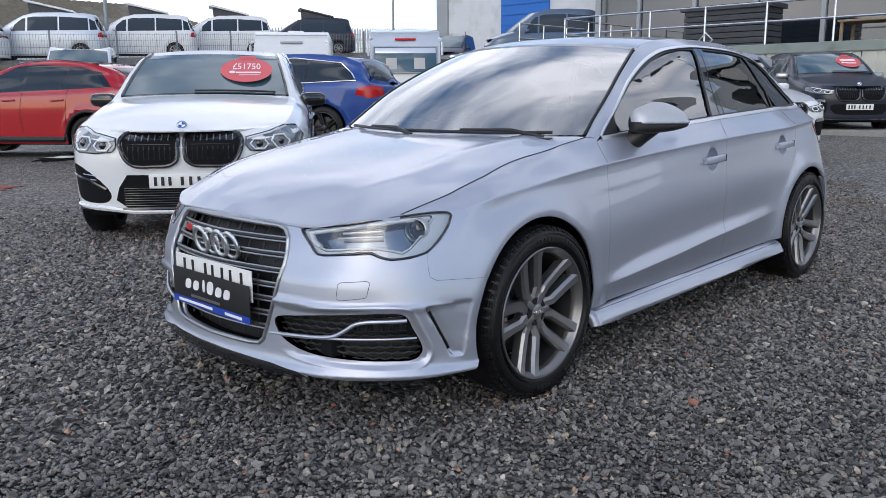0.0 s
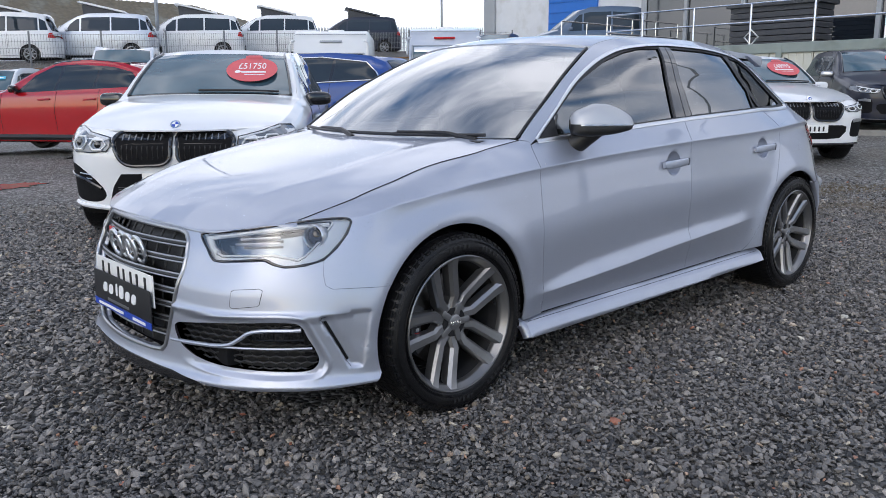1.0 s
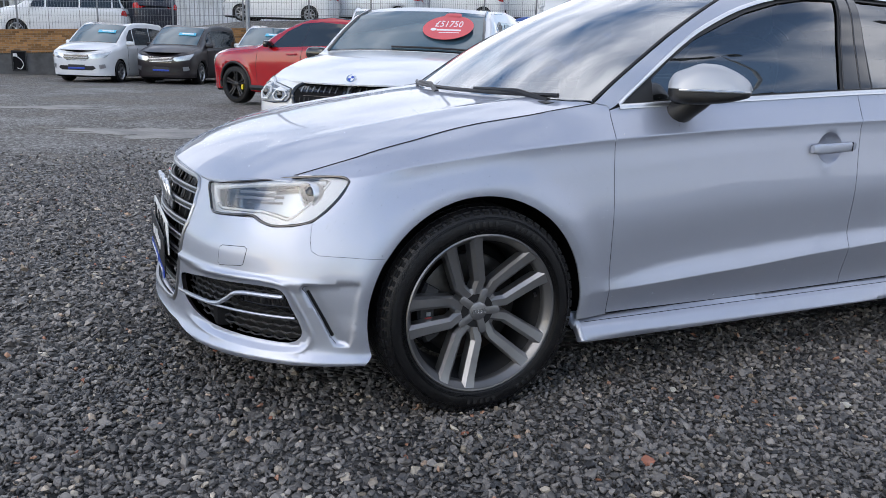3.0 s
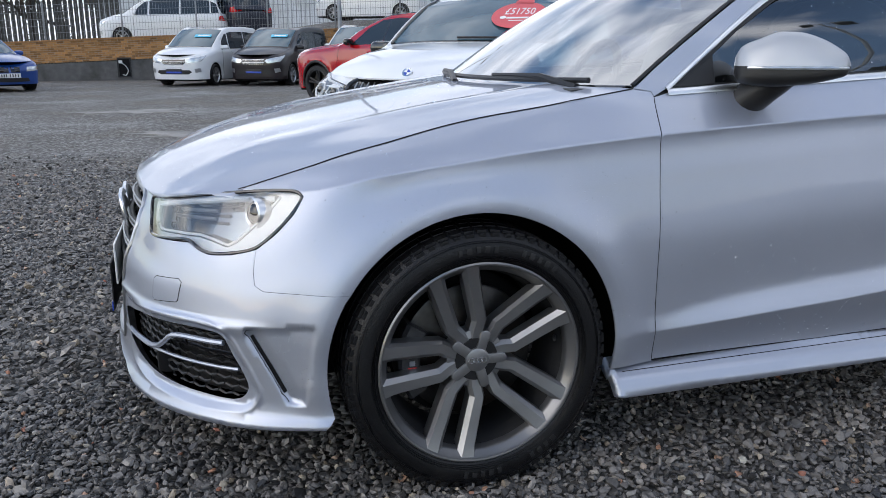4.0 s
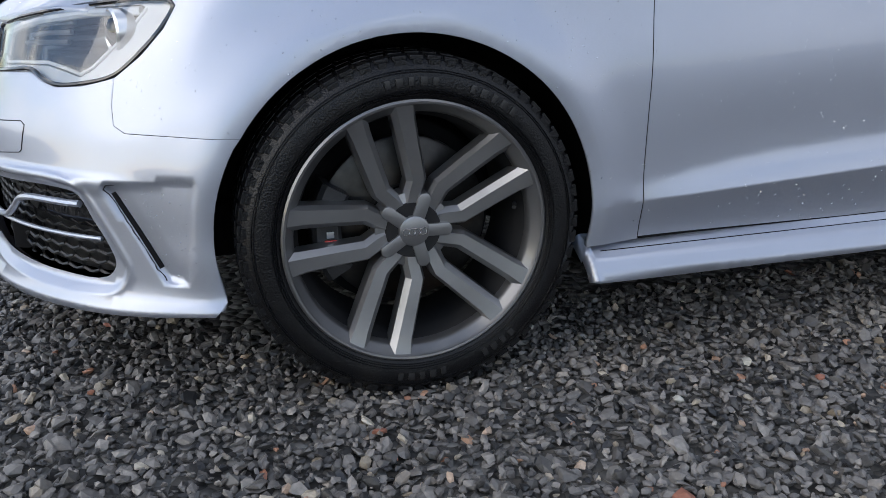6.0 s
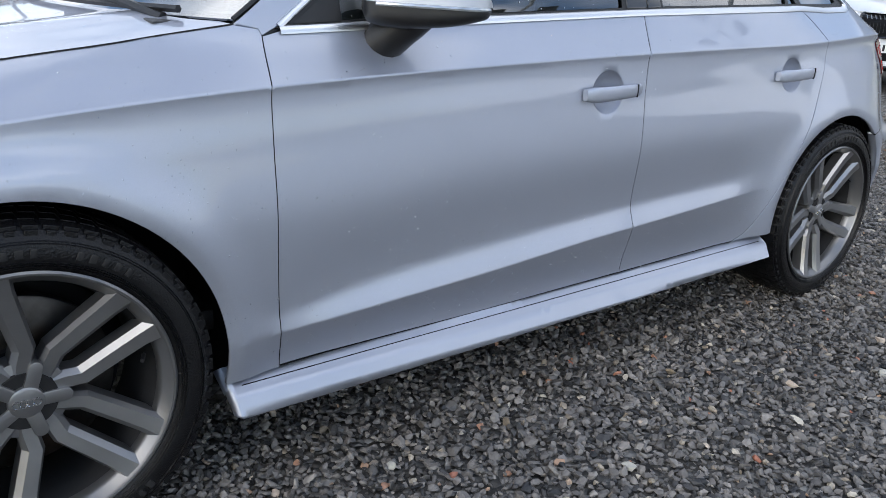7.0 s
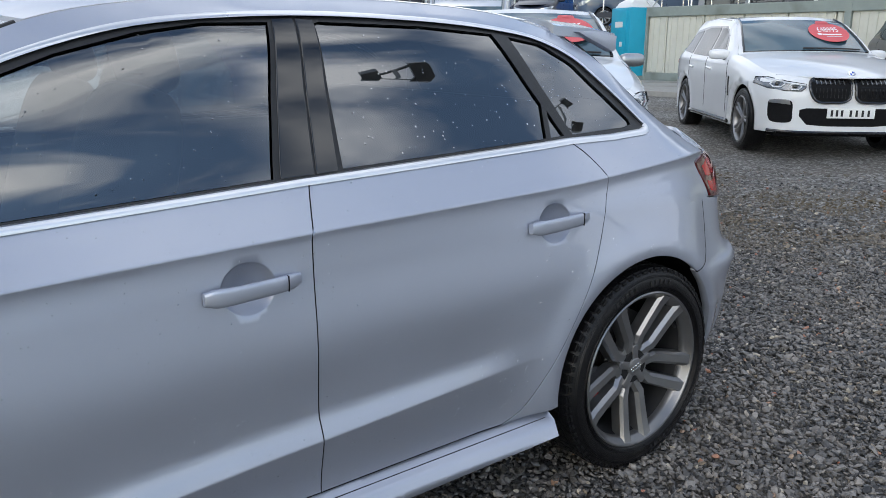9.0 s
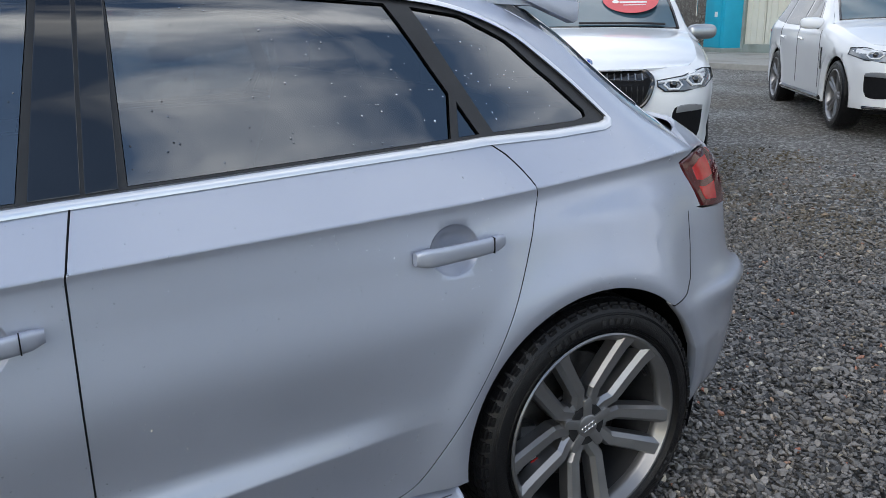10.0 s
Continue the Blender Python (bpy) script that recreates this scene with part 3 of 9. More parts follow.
LINES.append(([(-1.441, 0.42), (-0.994, 0.42), (-0.709, 0.43), (-0.547, 0.43), (-0.378, 0.44), (0.249, 0.45), (0.469, 0.395), (0.60, 0.415), (0.754, 0.436), (1.0, 0.456), (1.542, 0.488), (2.0, 0.508), (2.251, 0.53), (2.63, 0.54), (2.851, 0.56), (3.222, 0.575), (4.072, 0.575)],
              [(-1.441, 0.02), (-0.994, 0.012), (-0.547, -0.002), (-0.378, 0), (-0.2, 0.008), (0, 0.012), (0.249, 0.021), (0.754, 0.0285), (2, 0.0285), (2.15, 0.0225), (2.63, 0.012), (2.851, 0.004), (3.036, 0.004), (3.222, -0.004), (4.072, -0.004)]))  # low hollow
LINES.append(([(-1.441, 0.52), (-0.547, 0.49), (-0.378, 0.52), (0, 0.56), (0.249, 0.58), (0.469, 0.58), (1, 0.62), (2, 0.65), (2.251, 0.65), (2.63, 0.66), (3.036, 0.66), (3.222, 0.64), (3.619, 0.62), (4.072, 0.62)],
              [(-1.441, 0.026), (-0.994, 0.018), (-0.709, 0.006), (-0.547, 0.006), (0.249, 0.02), (1, 0.0203), (2.1, 0.0203), (2.851, 0.014), (3.036, 0.03), (4.072, 0.03)]))  # flank
LINES.append(([(-1.441, 0.59), (-0.994, 0.57), (-0.709, 0.55), (-0.547, 0.55), (-0.378, 0.6), (-0.2, 0.66), (0.754, 0.76), (1, 0.78), (2, 0.81), (2.251, 0.81), (2.63, 0.83), (3.036, 0.83), (3.222, 0.8), (3.619, 0.78), (4.072, 0.78)],
              [(-1.441, 0.045), (-0.994, 0.044), (-0.709, 0.018), (-0.2, 0.030), (0, 0.033), (0.469, 0.036), (1, 0.0335), (2.251, 0.0385), (2.63, 0.046), (2.851, 0.055), (3.036, 0.072), (3.222, 0.062), (3.619, 0.05), (4.072, 0.05)]))  # upper flank
LINES.append(([(-1.441, 0.63), (-0.547, 0.6), (-0.378, 0.70), (-0.2, 0.744), (0, 0.778), (0.469, 0.821), (1.542, 0.874), (2.251, 0.896), (3.036, 0.926), (3.222, 0.885), (4.072, 0.9)],
              [(-1.441, 0.06), (-0.994, 0.06), (-0.709, 0.034), (-0.547, 0.034), (-0.378, 0.056), (-0.2, 0.053), (0, 0.049), (0.469, 0.0445), (1.542, 0.0385), (2.251, 0.0485), (2.851, 0.094), (3.036, 0.104), (3.222, 0.09), (3.619, 0.08), (4.072, 0.08)]))  # fold hollow
LINES.append(([(-1.441, 0.7), (-0.994, 0.69), (-0.378, 0.735), (-0.2, 0.77), (0.469, 0.839), (1.542, 0.892), (2.251, 0.914), (3.036, 0.946), (3.222, 0.94), (4.072, 0.94)],
              [(-1.441, 0.105), (-0.994, 0.096), (-0.709, 0.082), (-0.547, 0.085), (-0.2, 0.054), (0.469, 0.042), (1.542, 0.036), (2.251, 0.046), (2.851, 0.091), (3.036, 0.1), (3.222, 0.12), (3.619, 0.13), (4.072, 0.13)]))  # fold
LINES.append(([(-1.441, 0.74), (-0.994, 0.72), (-0.547, 0.752), (-0.378, 0.785), (0, 0.862), (0.249, 0.912), (0.754, 0.945), (1.542, 0.99), (2.63, 1.028), (2.851, 1.035), (3.222, 1.02), (4.072, 1.02)],
              [(-1.441, 0.2), (-0.994, 0.15), (-0.709, 0.12), (-0.547, 0.13), (-0.378, 0.122), (-0.2, 0.124), (0, 0.142), (0.249, 0.142), (0.469, 0.108), (1, 0.102), (1.542, 0.098), (2.251, 0.12), (2.63, 0.168), (2.851, 0.185), (3.036, 0.21), (3.222, 0.24), (3.619, 0.25), (4.072, 0.25)]))  # belt
LINES.append(([(-1.441, 0.78), (-0.994, 0.77), (-0.547, 0.775), (-0.378, 0.81), (0, 0.88), (0.249, 0.935), (0.469, 1.1), (0.754, 1.1), (1, 1.12), (2, 1.16), (2.63, 1.15), (2.851, 1.13), (3.222, 1.08), (4.072, 1.08)],
              [(-1.441, 0.36), (-0.994, 0.3), (-0.709, 0.24), (-0.547, 0.23), (-0.378, 0.2), (-0.2, 0.19), (0, 0.19), (0.249, 0.18), (0.469, 0.17), (0.754, 0.156), (1.542, 0.17), (2, 0.19), (2.251, 0.204), (2.63, 0.252), (2.851, 0.28), (3.036, 0.31), (3.222, 0.34), (3.619, 0.36), (4.072, 0.36)]))  # pane
LINES.append(([(-1.441, 0.8), (-0.994, 0.79), (-0.547, 0.79), (-0.378, 0.83), (0, 0.9), (0.249, 0.96), (0.469, 1.25), (0.754, 1.24), (1, 1.25), (1.542, 1.335), (2, 1.335), (2.851, 1.22), (3.222, 1.14), (4.072, 1.14)],
              [(-1.441, 0.5), (-0.994, 0.44), (-0.709, 0.36), (-0.547, 0.34), (-0.378, 0.32), (0.249, 0.32), (0.469, 0.24), (1, 0.235), (1.542, 0.262), (2, 0.284), (2.251, 0.305), (2.63, 0.34), (3.036, 0.4), (3.222, 0.44), (3.619, 0.46), (4.072, 0.46)]))  # pane head
LINES.append(([(-1.441, 0.82), (-0.994, 0.81), (-0.547, 0.81), (-0.378, 0.85), (0, 0.92), (0.249, 0.98), (0.469, 1.36), (0.754, 1.345), (1, 1.345), (1.542, 1.39), (2, 1.392), (2.851, 1.29), (3.036, 1.23), (3.222, 1.2), (4.072, 1.2)],
              [(-1.441, 0.62), (-0.994, 0.56), (-0.709, 0.48), (-0.547, 0.46), (-0.378, 0.44), (0.249, 0.44), (0.469, 0.345), (1, 0.318), (1.542, 0.372), (2.251, 0.41), (2.63, 0.44), (3.036, 0.5), (3.222, 0.54), (3.619, 0.56), (4.072, 0.56)]))  # rail
BODY = Skin(OUTLINE, LINES, ((0.0, 0.322), (2.631, 0.322)))
BODY.creases = {3: 0.0035, 8: 0.0035}
BODY.tuck, BODY.lip = 0.10, 0.024


def feature_ridges(*names):
    """Lines along the skin's folds, for clean edges: 3 low edge, 7 fold hollow, 8 fold."""
    u = np.linspace(-0.45, 3.1, 240)
    rows = []
    for k in (3, 7, 8):
        z = curve1(*zip(*LINES[k][0]), u)
        a = 0.45 if k < 5 else -0.45
        b = 2.25 if k < 5 else 3.1
        for h in ((-0.0035, 0.0, 0.0035) if k == 3 else (-0.0035, 0.0, 0.0035) if k == 8 else (0.0,)):
            rows.append([(p, q + h) for p, q in zip(u, z) if a <= p <= b])
    for hx, hz in BODY.hubs:
        for dr in (0.0, 0.006):
            r = BODY.arch + BODY.lip + dr
            rows.append([(hx + r * math.cos(t), hz + r * math.sin(t)) for t in np.linspace(-0.4, 3.6, 90)])
    return rows


RIDGES = feature_ridges()


# ---- ground ----
def ground_z(x, y):
    """The yard is uneven: a shallow dip behind the hatchback, rising towards the showroom."""
    x, y = np.asarray(x, float), np.asarray(y, float)
    z = -0.11 * np.exp(-(((x - 1.2) / 3.0) ** 2 + ((y - 6.0) / 3.2) ** 2))
    t = np.clip((x - 7) / 12.0, 0, 1)
    z = z + 0.26 * np.exp(-(((x - 7.4) / 2.6) ** 2 + ((y - 12.0) / 3.0) ** 2))
    z = z + 0.06 * np.exp(-(((x - 2.8) / 2.6) ** 2 + ((y - 12.2) / 2.2) ** 2))
    return z + 0.30 * t * t * (3 - 2 * t)


def gravel_material():
    """Packed slate gravel: cells of stone, each its own grey, with joints, damp patches and mud."""
    m = bpy.data.materials.new("grey_gravel")
    m.use_nodes = True
    n, l = m.node_tree.nodes, m.node_tree.links
    b = n["Principled BSDF"]
    tc = n.new("ShaderNodeTexCoord")

    def tex(kind, scale, **k):
        t = n.new(kind)
        t.inputs["Scale"].default_value = scale
        for key, value in k.items():
            t.inputs[key].default_value = value
        l.new(tc.outputs["Object"], t.inputs["Vector"])
        return t

    cell = tex("ShaderNodeTexVoronoi", 38.0)
    ramp = n.new("ShaderNodeValToRGB")
    r = ramp.color_ramp
    r.elements[0].color, r.elements[1].color = (0.008, 0.008, 0.008, 1), (0.26, 0.256, 0.245, 1)
    e = r.elements.new(0.6)
    e.color = (0.062, 0.061, 0.059, 1)
    split = n.new("ShaderNodeSeparateColor")
    l.new(cell.outputs["Color"], split.inputs[0])
    l.new(split.outputs[0], ramp.inputs["Fac"])
    patch = tex("ShaderNodeTexNoise", 0.45, Detail=6.0, Roughness=0.6)
    pr = n.new("ShaderNodeValToRGB")
    pr.color_ramp.elements[0].position, pr.color_ramp.elements[1].position = 0.50, 0.72
    l.new(patch.outputs["Fac"], pr.inputs["Fac"])
    mx = n.new("ShaderNodeMix")
    mx.data_type = "RGBA"
    fac = n.new("ShaderNodeMath")
    fac.operation, fac.inputs[1].default_value = "MULTIPLY", 0.55
    l.new(pr.outputs["Color"], fac.inputs[0])
    l.new(fac.outputs[0], mx.inputs["Factor"])
    l.new(ramp.outputs["Color"], mx.inputs["A"])
    mx.inputs["B"].default_value = (0.18, 0.160, 0.130, 1)
    # the ground gets brighter and browner with distance from the hatchback
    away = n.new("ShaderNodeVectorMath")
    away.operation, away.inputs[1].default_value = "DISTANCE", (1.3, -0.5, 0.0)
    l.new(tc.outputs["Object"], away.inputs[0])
    far_gain = n.new("ShaderNodeMapRange")
    far_gain.inputs["From Min"].default_value, far_gain.inputs["From Max"].default_value = 2.6, 4.6
    far_gain.inputs["To Min"].default_value, far_gain.inputs["To Max"].default_value = 1.0, 2.1
    l.new(away.outputs["Value"], far_gain.inputs["Value"])
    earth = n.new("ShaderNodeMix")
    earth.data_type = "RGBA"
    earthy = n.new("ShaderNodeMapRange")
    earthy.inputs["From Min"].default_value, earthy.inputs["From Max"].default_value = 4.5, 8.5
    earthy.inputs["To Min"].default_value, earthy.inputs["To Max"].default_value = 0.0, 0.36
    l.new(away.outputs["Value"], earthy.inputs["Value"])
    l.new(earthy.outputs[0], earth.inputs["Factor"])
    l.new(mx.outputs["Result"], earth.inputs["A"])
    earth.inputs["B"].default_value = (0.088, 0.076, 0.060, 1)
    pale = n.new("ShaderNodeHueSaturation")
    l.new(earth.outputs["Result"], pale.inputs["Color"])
    l.new(far_gain.outputs[0], pale.inputs["Value"])
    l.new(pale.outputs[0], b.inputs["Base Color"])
    rr = n.new("ShaderNodeMapRange")
    rr.inputs["From Min"].default_value, rr.inputs["From Max"].default_value = 0.35, 0.60
    rr.inputs["To Min"].default_value, rr.inputs["To Max"].default_value = 0.36, 0.85
    l.new(patch.outputs["Fac"], rr.inputs["Value"])
    l.new(rr.outputs[0], b.inputs["Roughness"])
    bp = n.new("ShaderNodeBump")
    bp.inputs["Strength"].default_value, bp.inputs["Distance"].default_value, bp.invert = 1.0, 0.035, True
    l.new(cell.outputs["Distance"], bp.inputs["Height"])
    l.new(bp.outputs[0], b.inputs["Normal"])
    return m


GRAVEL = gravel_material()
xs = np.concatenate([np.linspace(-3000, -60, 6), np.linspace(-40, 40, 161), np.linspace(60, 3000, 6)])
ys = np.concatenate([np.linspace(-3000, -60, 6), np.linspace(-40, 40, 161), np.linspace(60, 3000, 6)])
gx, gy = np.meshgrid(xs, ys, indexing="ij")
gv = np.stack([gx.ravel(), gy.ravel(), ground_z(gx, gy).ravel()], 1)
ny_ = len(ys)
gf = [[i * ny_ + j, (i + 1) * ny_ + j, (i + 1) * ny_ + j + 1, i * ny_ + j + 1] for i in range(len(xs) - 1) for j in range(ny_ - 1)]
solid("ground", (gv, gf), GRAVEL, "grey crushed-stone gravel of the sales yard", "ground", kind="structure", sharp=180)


# ---- the silver hatchback ----
car = thing("hatchback_car", "silver five-door hatchback with gunmetal alloy wheels, parked on gravel", "car")

# shut lines and openings on the skin: (place along the outline, height)
AR = 0.356
HX = 2.631
hood_line = [(-0.612, 0.727), (-0.514, 0.752), (-0.374, 0.788), (-0.241, 0.819), (-0.118, 0.847), (0.008, 0.873), (0.127, 0.893), (0.25, 0.912), (0.425, 0.943)]
hood_line = [tuple(p) for p in catmull(hood_line, 4)]
door_front = [(0.475, 0.925), (0.464, 0.84), (0.463, 0.70), (0.464, 0.53), (0.471, 0.268)]
door_mid = [(1.572, 0.992), (1.556, 0.93), (1.545, 0.885), (1.541, 0.66), (1.541, 0.47), (1.545, 0.277)]
door_rear = [tuple(p) for p in catmull([(2.395, 1.022), (2.44, 0.985), (2.479, 0.915), (2.465, 0.86), (2.405, 0.70), (2.315, 0.53), (2.215, 0.39), (2.15, 0.315), (2.09, 0.288)], 5)]
belt_f = [(0.52, 0.937), (1.0, 0.962), (1.565, 0.992)]
belt_r = [(1.58, 0.993), (2.0, 1.008), (2.39, 1.022)]
head_line = catmull([(0.512, 0.942), (0.60, 1.005), (0.72, 1.094), (0.85, 1.172), (0.97, 1.226), (1.10, 1.274), (1.28, 1.319), (1.58, 1.346), (1.93, 1.346), (2.25, 1.326), (2.43, 1.298),
                     (2.585, 1.236), (2.70, 1.142), (2.775, 1.066), (2.792, 1.043), (2.775, 1.031)], 6)
head_line = [tuple(p) for p in head_line]
lamp_raw = [(-1.015, 0.672), (-0.90, 0.690), (-0.77, 0.706), (-0.62, 0.724), (-0.47, 0.735), (-0.425, 0.733), (-0.411, 0.722), (-0.432, 0.686), (-0.474, 0.643),
             (-0.524, 0.606), (-0.587, 0.591), (-0.652, 0.586), (-0.69, 0.594), (-0.722, 0.607), (-0.80, 0.602), (-0.90, 0.594), (-0.932, 0.597), (-0.97, 0.628)]
lamp_edge = lamp_raw
seam_fb = [(-0.524, 0.606), (-0.527, 0.56), (-0.522, 0.530), (-0.500, 0.518), (-0.42, 0.516), (-0.302, 0.512)]
front_arch_a = math.degrees(math.atan2(0.512 - 0.322, -0.302))
front_arch = arc(0, 0.322, AR, front_arch_a, -10, 40)
rear_arch = arc(HX, 0.322, AR, 183, 24, 40)

# fender
fender = [(-0.524, 0.606)] + seam_fb[1:-1] + front_arch + [(0.362, 0.262), (0.40, 0.262), (0.471, 0.264)] + door_front[::-1][1:] + [(0.470, 0.937), (0.425, 0.943)]
fender += hood_line[::-1][1:] + [(-0.47, 0.735), (-0.425, 0.733), (-0.411, 0.722), (-0.432, 0.686), (-0.474, 0.643)]
fender_shape = panel(BODY, fender, step=0.018, gap=0.0018, edge=0.0008, ridges=RIDGES)
part("fender", fender_shape, SILVER, car)
part("fender", mirrored(fender_shape), SILVER, car)

# doors
door1 = door_front[::-1] + belt_f[:1] + belt_f[1:] + door_mid
door1 = door1 + [(1.0, 0.268)]
door2 = [(1.545, 0.277)] + door_mid[::-1][1:] + belt_r + door_rear[1:]
# handle bowls are real hollows: a smaller skin with a dent
class Dented:
    def __init__(self, base, cups):
        self.base, self.cups = base, cups

    def at(self, u, z, sink=0.0):
        u, z = np.atleast_1d(np.asarray(u, float)), np.atleast_1d(np.asarray(z, float))
        d = np.zeros(len(u))
        for cu, cz, w, h, deep in self.cups:
            r = np.sqrt(((u - cu) / w) ** 2 + (np.abs(z - cz) / h) ** 2)
            d += deep * np.clip(1 - r**2, 0, 1) ** 0.7 * (r < 1)
        return self.base.at(u, z, sink + d)

    normal = Skin.normal


DENTED = Dented(BODY, [(1.395, 0.797, 0.060, 0.055, 0.024), (2.262, 0.822, 0.058, 0.053, 0.024)])
doors = []
for shape_of, u_handle, z_handle, name in ((door1, 1.40, 0.797, "front_door"), (door2, 2.262, 0.823, "rear_door")):
    cup = next(c for c in DENTED.cups if abs(c[0] - u_handle) < 0.1)
    rings = [[(cup[0] + r * cup[2] * math.cos(a), cup[1] + r * cup[3] * math.sin(a)) for a in np.linspace(0, 2 * math.pi, 49)] for r in (0.35, 0.65, 0.88, 0.97, 1.03)]
    near = panel(DENTED, shape_of, step=0.014, gap=0.0026, edge=0.0008, ridges=RIDGES + rings)
    for s in (near, mirrored(near)):
        doors.append(part(name, s, SILVER, car))

# side frame: windscreen pillar, roof rail, rear quarter
pillar_line = [(0.425, 0.945), (0.55, 1.035), (0.70, 1.135), (0.86, 1.222), (1.02, 1.297), (1.12, 1.332), (1.25, 1.358), (1.45, 1.379), (1.70, 1.389), (2.0, 1.389), (2.25, 1.377),
               (2.42, 1.355), (2.56, 1.318), (2.70, 1.246), (2.82, 1.160), (2.93, 1.075), (3.02, 1.012), (3.09, 0.965), (3.13, 0.940)]
pillar_line = [tuple(p) for p in catmull(pillar_line, 3)]
tail_edge = [(3.205, 0.938), (3.045, 0.912), (3.02, 0.917), (3.05, 0.87), (3.10, 0.80)]
seam_rb = [(3.045, 0.805), (3.005, 0.80), (2.985, 0.72), (2.955, 0.645), (2.915, 0.615), (2.861, 0.597)]
quarter = [(0.475, 0.925), (0.470, 0.937)] + pillar_line + [(3.02, 0.917), (3.05, 0.87), (3.085, 0.80)] + seam_rb[1:]
ra = math.degrees(math.atan2(0.597 - 0.322, 2.861 - HX))
quarter += arc(HX, 0.322, AR, ra, 184, 40)[1:] + [(2.262, 0.297)] + door_rear[::-1][:-1] + [(2.395, 1.022), (2.70, 1.025), (2.775, 1.031)] + head_line[::-1][1:]
quarter_shape = panel(BODY, quarter, step=0.02, gap=0.0022, edge=0.0008, ridges=RIDGES)
for s in (quarter_shape, mirrored(quarter_shape)):
    part("side_frame", s, SILVER, car)

# sill skirt
class Skirt:
    """The sill's blade: stands proud of the doors' feet."""

    def at(self, u, z, sink=0.0):
        u, z = np.atleast_1d(np.asarray(u, float)), np.atleast_1d(np.asarray(z, float))
        t = np.clip((0.275 + 0.012 * (u - 0.4) - z) / 0.09, -0.2, 1.3)
        out = np.interp(t, [-0.2, 0.07, 0.19, 0.26, 0.30, 0.36, 0.85, 1.0, 1.3], [0.790, 0.806, 0.846, 0.851, 0.851, 0.866, 0.888, 0.880, 0.80])
        return np.stack([u, -out + sink, z], 1)

    normal = Skin.normal


top = [(0.36, 0.268), (1.0, 0.272), (1.55, 0.279), (2.08, 0.293), (2.20, 0.305), (2.262, 0.312)]
low = [(2.262, 0.222), (1.6, 0.205), (1.0, 0.196), (0.5, 0.190), (0.372, 0.190)]
skirt_rows = [[(float(u), 0.275 + 0.012 * (float(u) - 0.4) - 0.09 * t) for u in np.linspace(0.37, 2.25, 100)] for t in (0.30, 0.36)]
skirt_shape = panel(Skirt(), [(u, z + 0.004) for u, z in top] + low, step=0.016, gap=0.001, depth=0.05, ridges=skirt_rows)
for s in (skirt_shape, mirrored(skirt_shape)):
    part("side_skirt", s, SILVER, car)
for t in (0.30,):
    line = np.array([(float(u), 0.275 + 0.012 * (float(u) - 0.4) - 0.09 * t) for u in np.linspace(0.385, 2.24, 80)])
    groove = tube(Skirt().at(*line.T, 0.0002), 0.0014, 6)
    for s in (groove, mirrored(groove)):
        part("skirt_groove", s, GAP, car, "dark groove along the skirt")

# front bumper with its grille and side openings
grille_edge = [(BODY.nose - 0.3, 0.683), (-1.30, 0.681), (-1.12, 0.677), (-1.085, 0.668), (-1.062, 0.645), (-1.052, 0.60), (-1.054, 0.55), (-1.083, 0.45), (-1.120, 0.35), (-1.143, 0.292),
               (-1.165, 0.274), (-1.22, 0.268), (BODY.nose - 0.3, 0.266)]
vent_edge = [(-1.085, 0.372), (-0.98, 0.392), (-0.80, 0.408), (-0.66, 0.414), (-0.61, 0.405), (-0.585, 0.36), (-0.562, 0.318), (-0.553, 0.284), (-0.575, 0.258), (-0.68, 0.252), (-0.84, 0.258),
             (-0.95, 0.268), (-1.02, 0.290), (-1.07, 0.325)]
vent_edge = [tuple(p) for p in catmull(vent_edge, 4, True)]
mid = BODY.nose
bumper = [(mid, 0.683)] + grille_edge[1:-1] + [(mid, 0.266), (mid, 0.225), (-1.25, 0.222), (-1.10, 0.218), (-0.99, 0.205), (-0.93, 0.192), (-0.8, 0.188), (-0.6, 0.190), (-0.365, 0.198)]
bumper += arc(0, 0.322, AR + 0.003, 180 + 19, front_arch_a, 16)[1:-1] + seam_fb[::-1] + lamp_edge[10:] + [(-1.015, 0.672), (-1.04, 0.683), (-1.2, 0.6915), (mid, 0.697)]


VENT_FRAME = spaced([tuple(p) for p in catmull([(-1.12, 0.405), (-0.98, 0.418), (-0.80, 0.432), (-0.64, 0.436), (-0.592, 0.420), (-0.560, 0.365), (-0.532, 0.310), (-0.522, 0.278), (-0.545, 0.240), (-0.62, 0.228),
                                                (-0.84, 0.232), (-0.98, 0.244), (-1.08, 0.27), (-1.12, 0.32)], 4, True)], 0.002)


CORNER = spaced([tuple(p) for p in catmull([(-0.541, 0.432), (-0.46, 0.437), (-0.384, 0.439), (-0.388, 0.40), (-0.402, 0.31), (-0.410, 0.262), (-0.416, 0.257), (-0.436, 0.257), (-0.450, 0.262), (-0.466, 0.282), (-0.500, 0.348), (-0.543, 0.424)], 4, True)], 0.002)


